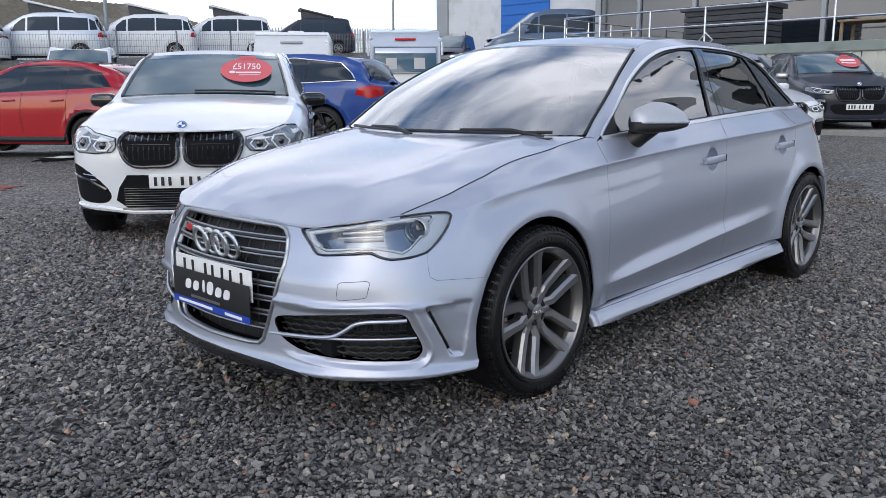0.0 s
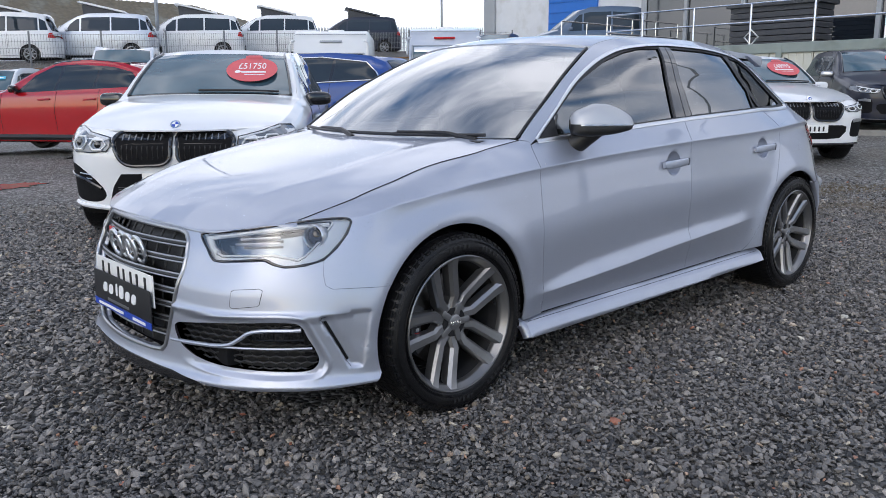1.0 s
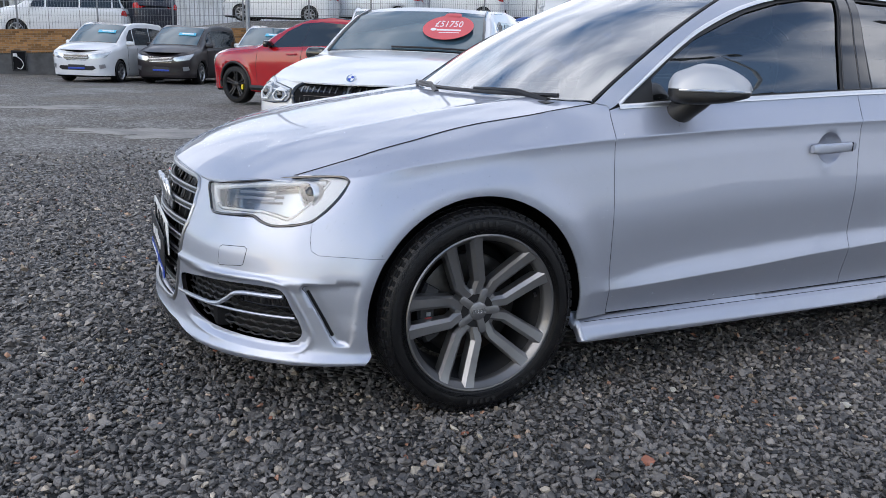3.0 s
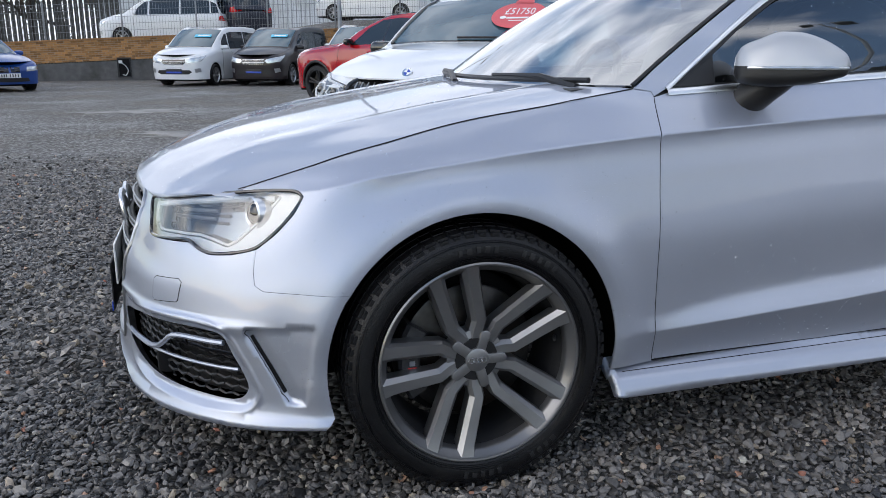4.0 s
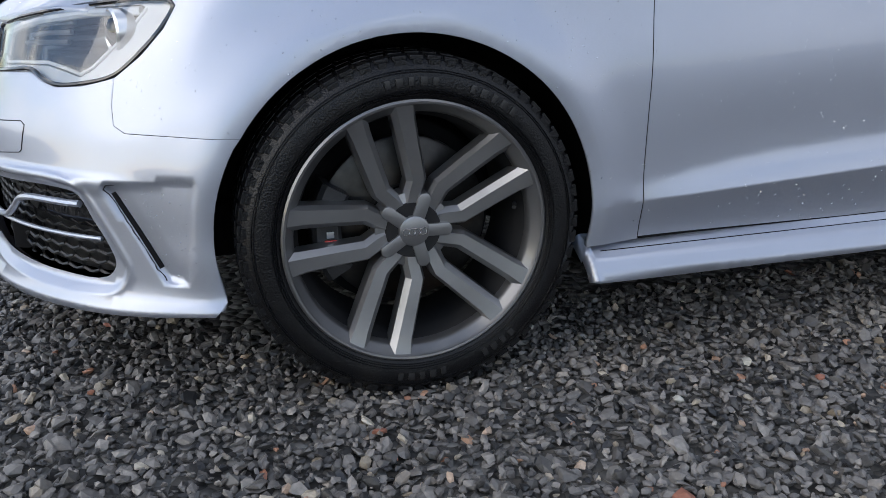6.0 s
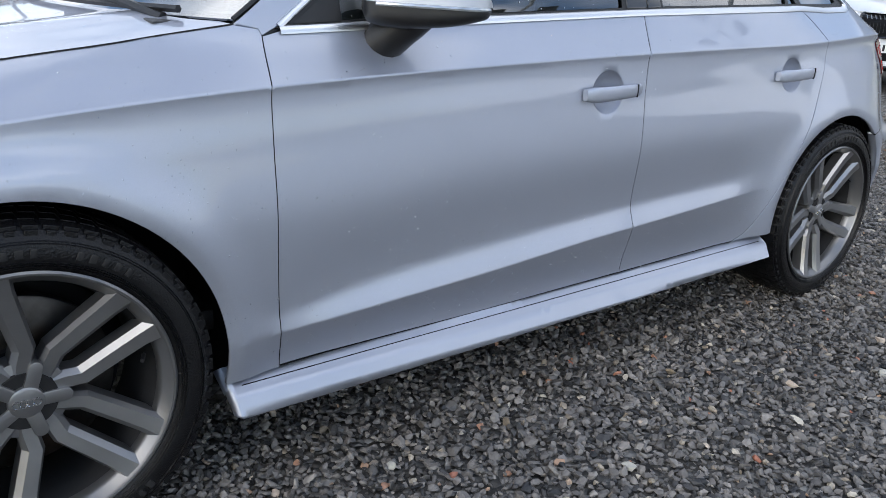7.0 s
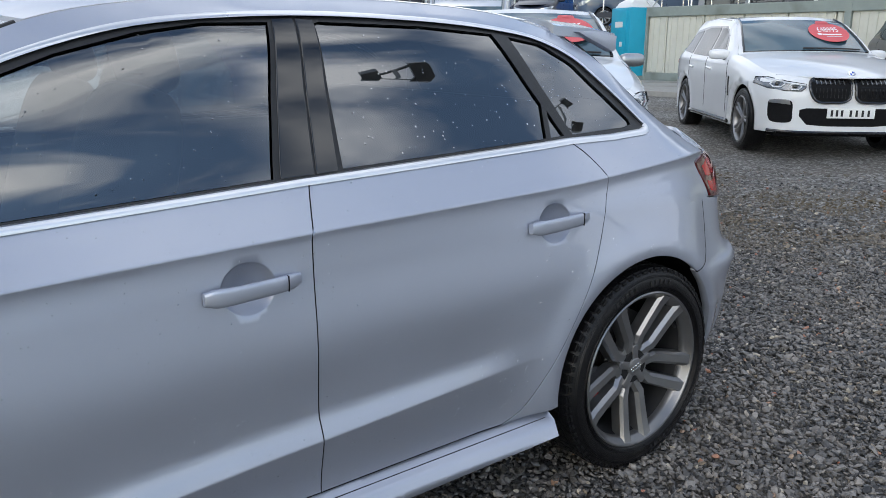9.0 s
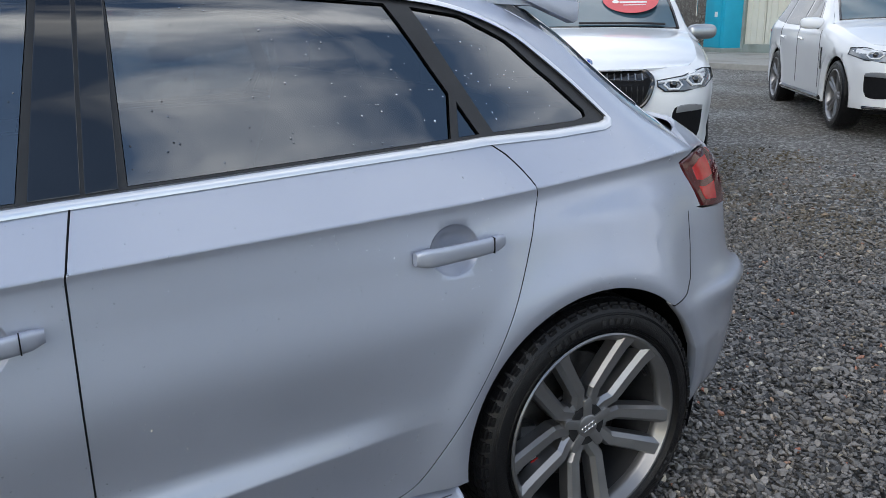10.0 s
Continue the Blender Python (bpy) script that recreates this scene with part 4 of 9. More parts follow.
class Tri:
    """The bumper with its sunken corner panel and the blade of its lip."""

    def at(self, u, z, sink=0.0):
        u, z = np.atleast_1d(np.asarray(u, float)), np.atleast_1d(np.asarray(z, float))
        q = np.stack([u, z], 1)
        away = lambda line: np.sqrt(np.concatenate([((q[i:i + 500, None] - line[None]) ** 2).sum(2).min(1) for i in range(0, len(q), 500)]))
        left = np.interp(z, [0.262, 0.424], [-0.453, -0.543])
        deep = np.where(inside(CORNER, q), (0.0034 + 0.006 * np.clip(1 - (u - left) / 0.045, 0, 1)) * np.clip(away(CORNER) / 0.0035, 0, 1), 0)
        gap = away(VENT_FRAME)
        rim = np.where(inside(VENT_FRAME, q), 0.0075 * np.clip(gap / 0.008, 0, 1), 0) - 0.0040 * np.exp(-(gap / 0.0055) ** 2)
        deep = deep + rim * np.clip((u + 1.06) / 0.12, 0, 1)
        lip = -0.012 * np.exp(-((z - 0.205) / 0.016) ** 2)
        ledge = -0.009 * np.exp(-((z - 0.432 - 0.03 * np.clip(-0.9 - u, 0, 1)) / 0.012) ** 2) * np.clip((-0.47 - u) / 0.12, 0, 1)
        return BODY.at(u, z, sink + deep + lip + ledge)

    normal = Skin.normal


BUMPER = Tri()
bumper_half = panel(BUMPER, bumper, [vent_edge], step=0.013, gap=0.0015, depth=0.03, hole_depth=0.045,
                    ridges=[[tuple(p) for p in shrunk(line, h)[0][::3]] for line, h in ((CORNER, 0.0), (CORNER, 0.004), (VENT_FRAME, 0.0), (VENT_FRAME, 0.008), (VENT_FRAME, -0.007))] + list(RIDGES[7:9]))
part("front_bumper", both(bumper_half), SILVER, car)

# hood: spans the car between the two shut lines
class Hood:
    """Height over the plan (x, y); FRONT: its leading edge as (distance from the middle, x, z)."""
    fitting = False
    FRONT = np.array([(0, -0.778, 0.704), (0.13, -0.772, 0.702), (0.223, -0.762, 0.699), (0.297, -0.752, 0.696), (0.393, -0.730, 0.690), (0.49, -0.690, 0.696), (0.58, -0.630, 0.711), (0.668, -0.540, 0.728), (0.74, -0.45, 0.738)])
    X = np.array([-0.86, -0.80, -0.72, -0.62, -0.5, -0.3, 0.0, 0.25, 0.5])
    MID = np.array([0.615, 0.679, 0.736, 0.780, 0.817, 0.856, 0.905, 0.941, 0.972])

    def at(self, x, y, sink=0.0):
        x, y = np.atleast_1d(np.asarray(x, float)), np.atleast_1d(np.asarray(y, float))
        e = HOODEDGE
        ye, ze = np.interp(x, e[:, 0], abs(e[:, 1])), np.interp(x, e[:, 0], e[:, 2])
        ye = np.where(x < e[0, 0], abs(e[0, 1]) + (x - e[0, 0]) * 0.10, ye)
        ze = np.where(x < e[0, 0], e[0, 2] + (x - e[0, 0]) * 0.50, ze)
        zc = curve1(self.X, self.MID, x)
        a = np.clip(abs(y) / ye, 0, 1.2)
        z = zc + (ze - zc) * (0.25 * a**2 + 0.75 * a**4)
        z = z + 0.006 * np.exp(-((a - 0.70) / 0.07) ** 2) * np.clip((x + 0.75) / 0.3, 0, 1)
        if not self.fitting:
            self.fitting = True
            xf, zf = (np.interp(abs(y), self.FRONT[:, 0], self.FRONT[:, k]) for k in (1, 2))
            off = zf - self.at(xf, y)[:, 2]
            self.fitting = False
            off = off * np.clip((0.665 - abs(y)) / 0.07, 0, 1)
            z = z + off * np.clip(1 - (x - xf) / 0.30, 0, 1.1) ** 2
        return np.stack([x, y, z - sink], 1)

    def normal(self, x, y, e=0.002):
        x, y = np.atleast_1d(np.asarray(x, float)), np.atleast_1d(np.asarray(y, float))
        n = np.cross(self.at(x + e, y) - self.at(x - e, y), self.at(x, y + e) - self.at(x, y - e))
        return n / np.linalg.norm(n, axis=1)[:, None]


HOODEDGE = BODY.at(*zip(*hood_line))
nose_edge = [(-0.534, -0.675), (-0.630, -0.580), (-0.690, -0.490), (-0.730, -0.393), (-0.752, -0.297), (-0.762, -0.223), (-0.772, -0.13), (-0.778, 0.0)]
back_edge = [(0.30, 0.0), (0.305, -0.25), (0.33, -0.48), (0.375, -0.64), (0.416, -0.712)]
half = [tuple(p) for p in HOODEDGE[::-1, :2]] + [tuple(p) for p in catmull(nose_edge, 4)]
other = [(x, -y) for x, y in half[::-1][1:]]
rear_half = [tuple(p) for p in catmull(back_edge, 4)]
hood_outline = half + other + [(x, -y) for x, y in rear_half[::-1]] + rear_half[1:]
part("hood", panel(Hood(), hood_outline, step=0.026, gap=0.001, depth=0.02), SILVER, car)

# windscreen, roof, hatch
edge3 = BODY.at(*zip(*pillar_line))
k_top = int(np.argmin(abs(edge3[:, 0] - 1.10)))
ws_edge = edge3[:k_top + 1] * (1, 0.992, 1)
ws_mid = catmull([(0.235, 0, 0.935), (0.45, 0, 1.085), (0.70, 0, 1.235), (0.95, 0, 1.352)], 8)
screen = Cap(ws_edge, ws_mid, 2.2, 2.2)
windscreen = part("windscreen", screen.sheet(28, 33, 0.02, 0.985, 0.99, 0.005, 0.004), SCREENGLASS, car, "lightly tinted windscreen")
part("screen_frit", join(screen.sheet(4, 33, 0.0, 0.05, 0.97, 0.004, 0.012), screen.sheet(4, 33, 0.93, 1.0, 0.97, 0.004, 0.012)), GLOSSBLACK, car)
two_edges = [tube([screen.at(s, t, 0.004)[0] for s in np.linspace(0.02, 0.985, 24)], 0.0055, 8) for t in (-0.985, 0.985)]
for s in two_edges:
    part("screen_seal", s, BLACK, car, "black windscreen seal")
k_roof = int(np.argmin(abs(edge3[:, 0] - 2.62)))
roof = Cap(edge3[k_top:k_roof + 1], catmull([(0.955, 0, 1.352), (1.15, 0, 1.390), (1.5, 0, 1.411), (2.0, 0, 1.414), (2.45, 0, 1.395), (2.80, 0, 1.362)], 8), 2.2, 2.6)
part("roof", roof.sheet(50, 41), SILVER, car)
hatch = Cap(edge3[k_roof:], catmull([(2.80, 0, 1.355), (3.0, 0, 1.22), (3.18, 0, 1.08), (3.33, 0, 0.965)], 8), 2.0, 2.2)
part("tailgate", hatch.sheet(30, 31), SILVER, car)
part("rear_window", hatch.sheet(20, 25, 0.12, 0.72, 0.84, 0.006, -0.004), DARKPANE, car, "dark tinted rear window")
sp_edge = [(2.56, -0.50, 1.340), (2.70, -0.510, 1.333), (2.82, -0.515, 1.318)]
spoil = Cap(sp_edge, [(2.72, 0, 1.378), (2.88, 0, 1.364), (3.00, 0, 1.342)], 2.0, 2.6)
part("spoiler", spoil.sheet(14, 31, thick=0.03), SILVER, car, "silver roof spoiler")

fin_shape = plate([(2.64, 1.322), (2.72, 1.326), (2.822, 1.312), (2.820, 1.268), (2.806, 1.262), (2.74, 1.286)], 0.03, 0.004)
for s in (moved(fin_shape, Matrix.Translation((0, -0.522, 0))), mirrored(moved(fin_shape, Matrix.Translation((0, -0.522, 0))))):
    part("spoiler_fin", s, SILVER, car, "silver spoiler end")

# tail lamp, rear bumper
tail_lamp = [(3.03, 0.914), (3.13, 0.934), (3.235, 0.935), (3.32, 0.925), (3.31, 0.772), (3.20, 0.783), (3.10, 0.798), (3.055, 0.862)]
tl = panel(BODY, tail_lamp, step=0.015, gap=0.003, sink=-0.004, depth=0.02)
tail_core = panel(BODY, [(3.082, 0.898), (3.14, 0.914), (3.225, 0.915), (3.222, 0.862), (3.13, 0.860), (3.092, 0.866)], step=0.012, gap=0.002, sink=-0.0055, depth=0.004)
tail_low = panel(BODY, [(3.096, 0.850), (3.135, 0.844), (3.222, 0.846), (3.21, 0.800), (3.12, 0.812), (3.105, 0.826)], step=0.012, gap=0.002, sink=-0.0055, depth=0.004)
for fix in ((lambda s: s), mirrored):
    tail = part("tail_light", fix(tl), TAILDARK, car, "dark red tail light")
    part("light_core", fix(tail_core), LAMPRED, tail, "bright red lamp field")
    part("light_core", fix(tail_low), LAMPRED, tail, "bright red lamp field")
rb = [(2.861, 0.597)] + seam_rb[::-1][1:] + [(3.10, 0.792), (3.31, 0.766), (BODY.tail, 0.76), (BODY.tail, 0.19), (3.2, 0.19), (3.03, 0.195), (2.955, 0.235)] + arc(HX, 0.322, AR, -15, ra, 14)[1:-1]


class Tail:
    def at(self, u, z, sink=0.0):
        u, z = np.atleast_1d(np.asarray(u, float)), np.atleast_1d(np.asarray(z, float))
        ledge = -0.016 * np.exp(-(np.clip(0.585 - z, 0, 1) / 0.05) ** 2) * (z < 0.585 + 0.02) * np.clip((u - 2.9) / 0.25, 0, 1) * np.clip((0.605 - z) / 0.02, 0, 1)
        return BODY.at(u, z, sink + ledge)

    normal = Skin.normal


part("rear_bumper", both(panel(Tail(), rb, step=0.018, gap=0.0015, depth=0.03)), SILVER, car)
rear_seam = tube(BODY.at(*opened(seam_rb[1:], 0.012).T, 0.0008), 0.0018, 6)
for s in (rear_seam, mirrored(rear_seam)):
    part("bumper_seam", s, BARREL, car, "thin dark seam")
wall = panel(BODY, [(3.10, 0.945), (3.13, 0.938), (3.235, 0.938), (3.32, 0.930), (3.32, 0.766), (BODY.tail, 0.76), (BODY.tail, 1.0), (3.4, 1.0), (3.22, 0.985)], step=0.03, gap=0.0015)
part("tailgate_skin", both(wall), SILVER, car)

# dark inner shell behind the gaps, wheel wells and floor pan
inner = panel(BODY, [(-0.60, 0.30), (-0.40, 0.30)] + arc(0, 0.322, 0.42, 183, -3, 24) + [(0.46, 0.24), (2.15, 0.24)] + arc(HX, 0.322, 0.42, 183, -3, 24) + [(3.1, 0.30), (3.1, 0.88), (2.2, 0.97), (0.5, 0.90), (-0.45, 0.66), (-0.6, 0.57)],
              step=0.06, sink=0.035, gap=0, depth=0)
part("inner_shell", both(inner[:2]), GAP, car)
for hx in (0.0, HX):
    well = lathe([(0.395, -0.81), (0.40, -0.80), (0.40, -0.52), (0.05, -0.50)], 40, "y", 215, -18)
    for s in (well, mirrored(well)):
        part("wheel_well", moved(s, Matrix.Translation((hx, 0, 0.322))), GAP, car, "black wheel-arch liner")
part("floor_pan", join(block(1.30, 0, 0.235, 1.75, 1.50, 0.08, 0.02), block(-0.36, 0, 0.26, 0.75, 1.10, 0.12, 0.02), block(3.0, 0, 0.28, 0.72, 1.15, 0.16, 0.02), block(1.3, 0, 0.30, 3.3, 0.95, 0.14, 0.02)), GAP, car)

# dark strips laid in the shut lines to stand in for their shade
gap_lines = {"door_seal": [door_front, door_mid, door_rear, [(0.475, 0.2665), (1.0, 0.270), (1.545, 0.277), (2.09, 0.288)]], "bumper_seal": [seam_fb, seam_rb], "hood_seal": [hood_line]}
for name, group_lines in gap_lines.items():
    for pts in group_lines:
        q = opened(pts, 0.02)
        hood_gap = name == "hood_seal"
        s = tube(BODY.at(*q.T, 0.0022 if hood_gap else 0.0045), 0.0022 if hood_gap else 0.0032, 6)
        part(name, s, BARREL if hood_gap else GAP, car, "dark strip for the shade in the shut line")
        part(name, mirrored(s), BARREL if hood_gap else GAP, car, "dark strip for the shade in the shut line")


# ---- the hatchback's glazing, trim, lamps ----
def two(name, shape, mat, parent, label="", **k):
    return [part(name, s, mat, parent, label, **k) for s in (shape, mirrored(shape))]


pane_1 = [(0.655, 0.955), (1.0, 0.974), (1.495, 1.001), (1.567, 1.326), (1.42, 1.322), (1.28, 1.301), (1.12, 1.259), (0.98, 1.207), (0.86, 1.158), (0.73, 1.082), (0.655, 1.025)]
pane_2 = [(1.665, 1.009), (2.31, 1.033), (2.336, 1.122), (2.29, 1.21), (2.236, 1.309), (2.0, 1.325), (1.70, 1.330), (1.685, 1.326)]
pane_3 = [(2.350, 1.105), (2.386, 1.036), (2.330, 1.034)]
pane_4 = [(2.298, 1.302), (2.43, 1.284), (2.55, 1.226), (2.65, 1.137), (2.722, 1.062), (2.720, 1.048), (2.68, 1.041), (2.425, 1.036)]
dlo = [(0.512, 0.940)] + belt_f[1:] + belt_r + [(2.60, 1.026), (2.775, 1.033)] + head_line[::-1][1:-1]
frame_shape = panel(BODY, dlo, [pane_1, pane_2, pane_3, pane_4], step=0.022, gap=0.0, sink=0.006, depth=0.01, hole_depth=0.012)
two("window_frame", frame_shape, BLACK, car, "matt black window surround")
for k, outline in enumerate((pane_1, pane_2, pane_3, pane_4)):
    two("side_window", panel(BODY, outline, step=0.03, gap=-0.002, sink=0.013, depth=0.003), PANE if k else PANEFRONT, car, "dark tinted side window" if k else "lightly tinted side window")
post = [[(1.512, 1.003), (1.590, 1.006), (1.632, 1.336), (1.580, 1.334)], [(1.598, 1.006), (1.650, 1.009), (1.682, 1.334), (1.640, 1.336)]]
for outline in post:
    two("door_post_cover", panel(BODY, outline, step=0.02, gap=0.001, sink=0.001, depth=0.006), GLOSSBLACK, car, "gloss black pillar cover")
two("mirror_sail", panel(BODY, [(0.545, 0.948), (0.65, 0.954), (0.65, 1.02)], step=0.02, gap=0.001, sink=0.002, depth=0.006), BLACK, car)
# bright strip round the windows, wide under them, slim over them
under = opened([(0.512, 0.935)] + belt_f[1:] + belt_r[1:] + [(2.60, 1.020), (2.755, 1.0255), (2.782, 1.031), (2.797, 1.044)], 0.02)
over = opened([(2.797, 1.044)] + head_line[::-1][2:], 0.012)


def strip(line, half, sink):
    """A flat bright moulding that follows the skin."""
    line = np.array(line)
    t = np.gradient(line, axis=0)
    t /= np.linalg.norm(t, axis=1)[:, None]
    n = np.stack([-t[:, 1], t[:, 0]], 1)
    rows = [BODY.at(*(line + n * o * half).T, s) for o, s in ((-1.0, 0.004), (-0.85, sink), (-0.3, sink - 0.002), (0.3, sink - 0.002), (0.85, sink), (1.0, 0.004))]
    k, m = len(line), len(rows)
    v = np.stack(rows, 1).reshape(-1, 3)
    return v, [[i * m + q, (i + 1) * m + q, (i + 1) * m + q + 1, i * m + q + 1] for i in range(k - 1) for q in range(m - 1)]


two("belt_moulding", strip(under, 0.0085, -0.004), SATIN, car, "satin aluminium window strip")
two("roof_moulding", strip(over, 0.0065, -0.003), SATIN, car, "satin aluminium window strip")

# door handles
for uh, zh in ((1.40, 0.800), (2.268, 0.826)):
    uu = np.concatenate([[-0.104], np.linspace(-0.102, 0.102, 25), [0.104]])
    rise = 0.010 + 0.019 * np.clip((1 - (abs(uu) / 0.106) ** 4), 0, 1)
    path = np.array([BODY.at(uh + a, zh + 0.05 * a, -h)[0] for a, h in zip(uu, rise)])
    high = 0.0175 * np.clip(1.04 - (abs(uu) / 0.108) ** 12, 0.72, 1) * (1 - 0.10 * uu / 0.104)
    ring = np.linspace(0, 2 * np.pi, 20, endpoint=False)
    sq = lambda q: np.sign(q) * abs(q) ** 0.55
    v = np.array([[p + (0, 0.0085 * sq(math.cos(t)), h * sq(math.sin(t))) for t in ring] for p, h in zip(path, high)])
    bar_faces = [[a * 20 + b, a * 20 + (b + 1) % 20, (a + 1) * 20 + (b + 1) % 20, (a + 1) * 20 + b] for a in range(len(uu) - 1) for b in range(20)]
    bar_faces += [list(range(20))[::-1], [(len(uu) - 1) * 20 + b for b in range(20)]]
    shape = (v, [q[::-1] for q in bar_faces])
    for k, (s, door) in enumerate(zip((( v.reshape(-1, 3), shape[1]), mirrored((v.reshape(-1, 3), shape[1]))), doors[:2] if uh < 2 else doors[2:])):
        bar = part("handle", s, SILVER, door, "body-coloured bar handle", sharp=50)
        at_end = BODY.at(uh + 0.068, zh + 0.0034, -0.0385)[0]
        groove = block(at_end[0], at_end[1] + 0.0095, at_end[2], 0.0022, 0.014, 0.033, 0.0005)
        part("handle_gap", groove if k == 0 else mirrored(groove), GAP, bar, "dark gap before the handle's end cap")

# door mirrors
def egg(c, along, half, deep, high, n=32, m=26, power=2.8, taper=0.0, ends=3.2):
    """A rounded, boxy housing: centre, direction of its length in the plan, half sizes; taper: how much lower its far end is."""
    ax = np.array([*along, 0.0]) / np.hypot(*along)
    ay, az = np.array([-ax[1], ax[0], 0.0]), np.array([0, 0, 1.0])
    th = np.linspace(0, 2 * np.pi, n, endpoint=False)
    f = lambda q: np.sign(q) * abs(q) ** (2 / power)
    v = []
    for s in np.sin(np.linspace(-np.pi / 2, np.pi / 2, m)):
        w = max(1 - abs(s) ** ends, 0.0) ** (1 / ends) + 0.004
        h = high * (1 - taper * (s + 1) / 2)
        v += [np.array(c) + ax * half * s + ay * deep * w * f(np.cos(t)) + az * (h * w * f(np.sin(t)) - (high - h) * 0.35 * 0) for t in th]
    faces = [[i * n + j, i * n + (j + 1) % n, (i + 1) * n + (j + 1) % n, (i + 1) * n + j] for i in range(m - 1) for j in range(n)]
    return np.array(v), faces


def mirror_shell(c, along, half, deep, n=40, m=40):
    """A wedge-topped mirror housing with a flat front and a shallow underside."""
    ax = np.array([*along, 0.0]) / np.hypot(*along)
    ay, az = np.array([-ax[1], ax[0], 0.0]), np.array([0, 0, 1.0])
    s = np.sin(np.linspace(-np.pi / 2, np.pi / 2, m))
    high = curve1([-1, -0.9, -0.6, -0.2, 0.1, 0.5, 0.8, 0.93, 1], [0.020, 0.044, 0.063, 0.080, 0.078, 0.062, 0.040, 0.026, 0.008], s)
    low = curve1([-1, -0.9, -0.4, 0.2, 0.8, 0.95, 1], [-0.020, -0.042, -0.050, -0.044, -0.028, -0.020, -0.006], s)
    wide = deep * np.clip(1 - abs(s) ** 5, 0.06, 1) ** 0.5
    rows = []
    for k in range(m):
        for t in np.linspace(0, 2 * np.pi, n, endpoint=False):
            a, b = math.cos(t), math.sin(t)
            p = 1.15 if b > 0 else 2.6
            r = (abs(a) ** (p * 1.9) + abs(b) ** (p * 1.25)) ** (-1 / (p * 1.5))
            rows.append(np.array(c) + ax * half * s[k] + ay * wide[k] * np.clip(a * r, -1, 1) + az * (high[k] if b > 0 else -low[k]) * np.clip(b * r, -1, 1))
    f = [[i * n + j, i * n + (j + 1) % n, (i + 1) * n + (j + 1) % n, (i + 1) * n + j] for i in range(m - 1) for j in range(n)]
    f += [list(range(n))[::-1], [(m - 1) * n + j for j in range(n)]]
    return np.array(rows), f


housing = mirror_shell((0.777, -0.878, 0.998), (0.79, -0.61), 0.128, 0.060)
hv = housing[0]
def split_at(shape, z0, upper, grow=0.0):
    v, f = shape
    keep = [q for q in f if (np.mean([v[i][2] for i in q]) > z0) == upper]
    used = sorted({i for q in keep for i in q})
    back = {i: k for k, i in enumerate(used)}
    return np.array([v[i] for i in used]), [[back[i] for i in q] for q in keep]
cap_v, cap_f = split_at((hv, housing[1]), 0.998, True)
base_v, base_f = split_at((hv, housing[1]), 0.998, False)
for sgn in (1, -1):
    fix = (lambda s: s) if sgn > 0 else mirrored
    body_m = part("door_mirror", fix((cap_v, [q[::-1] for q in cap_f])), MIRRORCAP, car, "satin silver door mirror cap")
    part("mirror_base", fix((base_v * (1, 1, 1), [q[::-1] for q in base_f])), BLACK, body_m, "black lower mirror shell")
    line = [housing[0][k * 40 + 20] + (-0.001, -0.001, -0.004) for k in range(9, 36)]
    part("indicator", fix(tube(line, 0.0045, 8)), LAMPCLEAR, body_m, "slim indicator strip")
    stalk = tube(catmull([(0.735, -0.760, 0.905), (0.745, -0.79, 0.925), (0.765, -0.835, 0.962), (0.775, -0.86, 0.985)], 5), [0.052, 0.05, 0.048, 0.046, 0.045, 0.044, 0.043, 0.042, 0.041, 0.041, 0.041, 0.041, 0.041, 0.041, 0.041, 0.041], 14)
    part("mirror_foot", fix(stalk), BLACK, body_m, "black mirror foot")

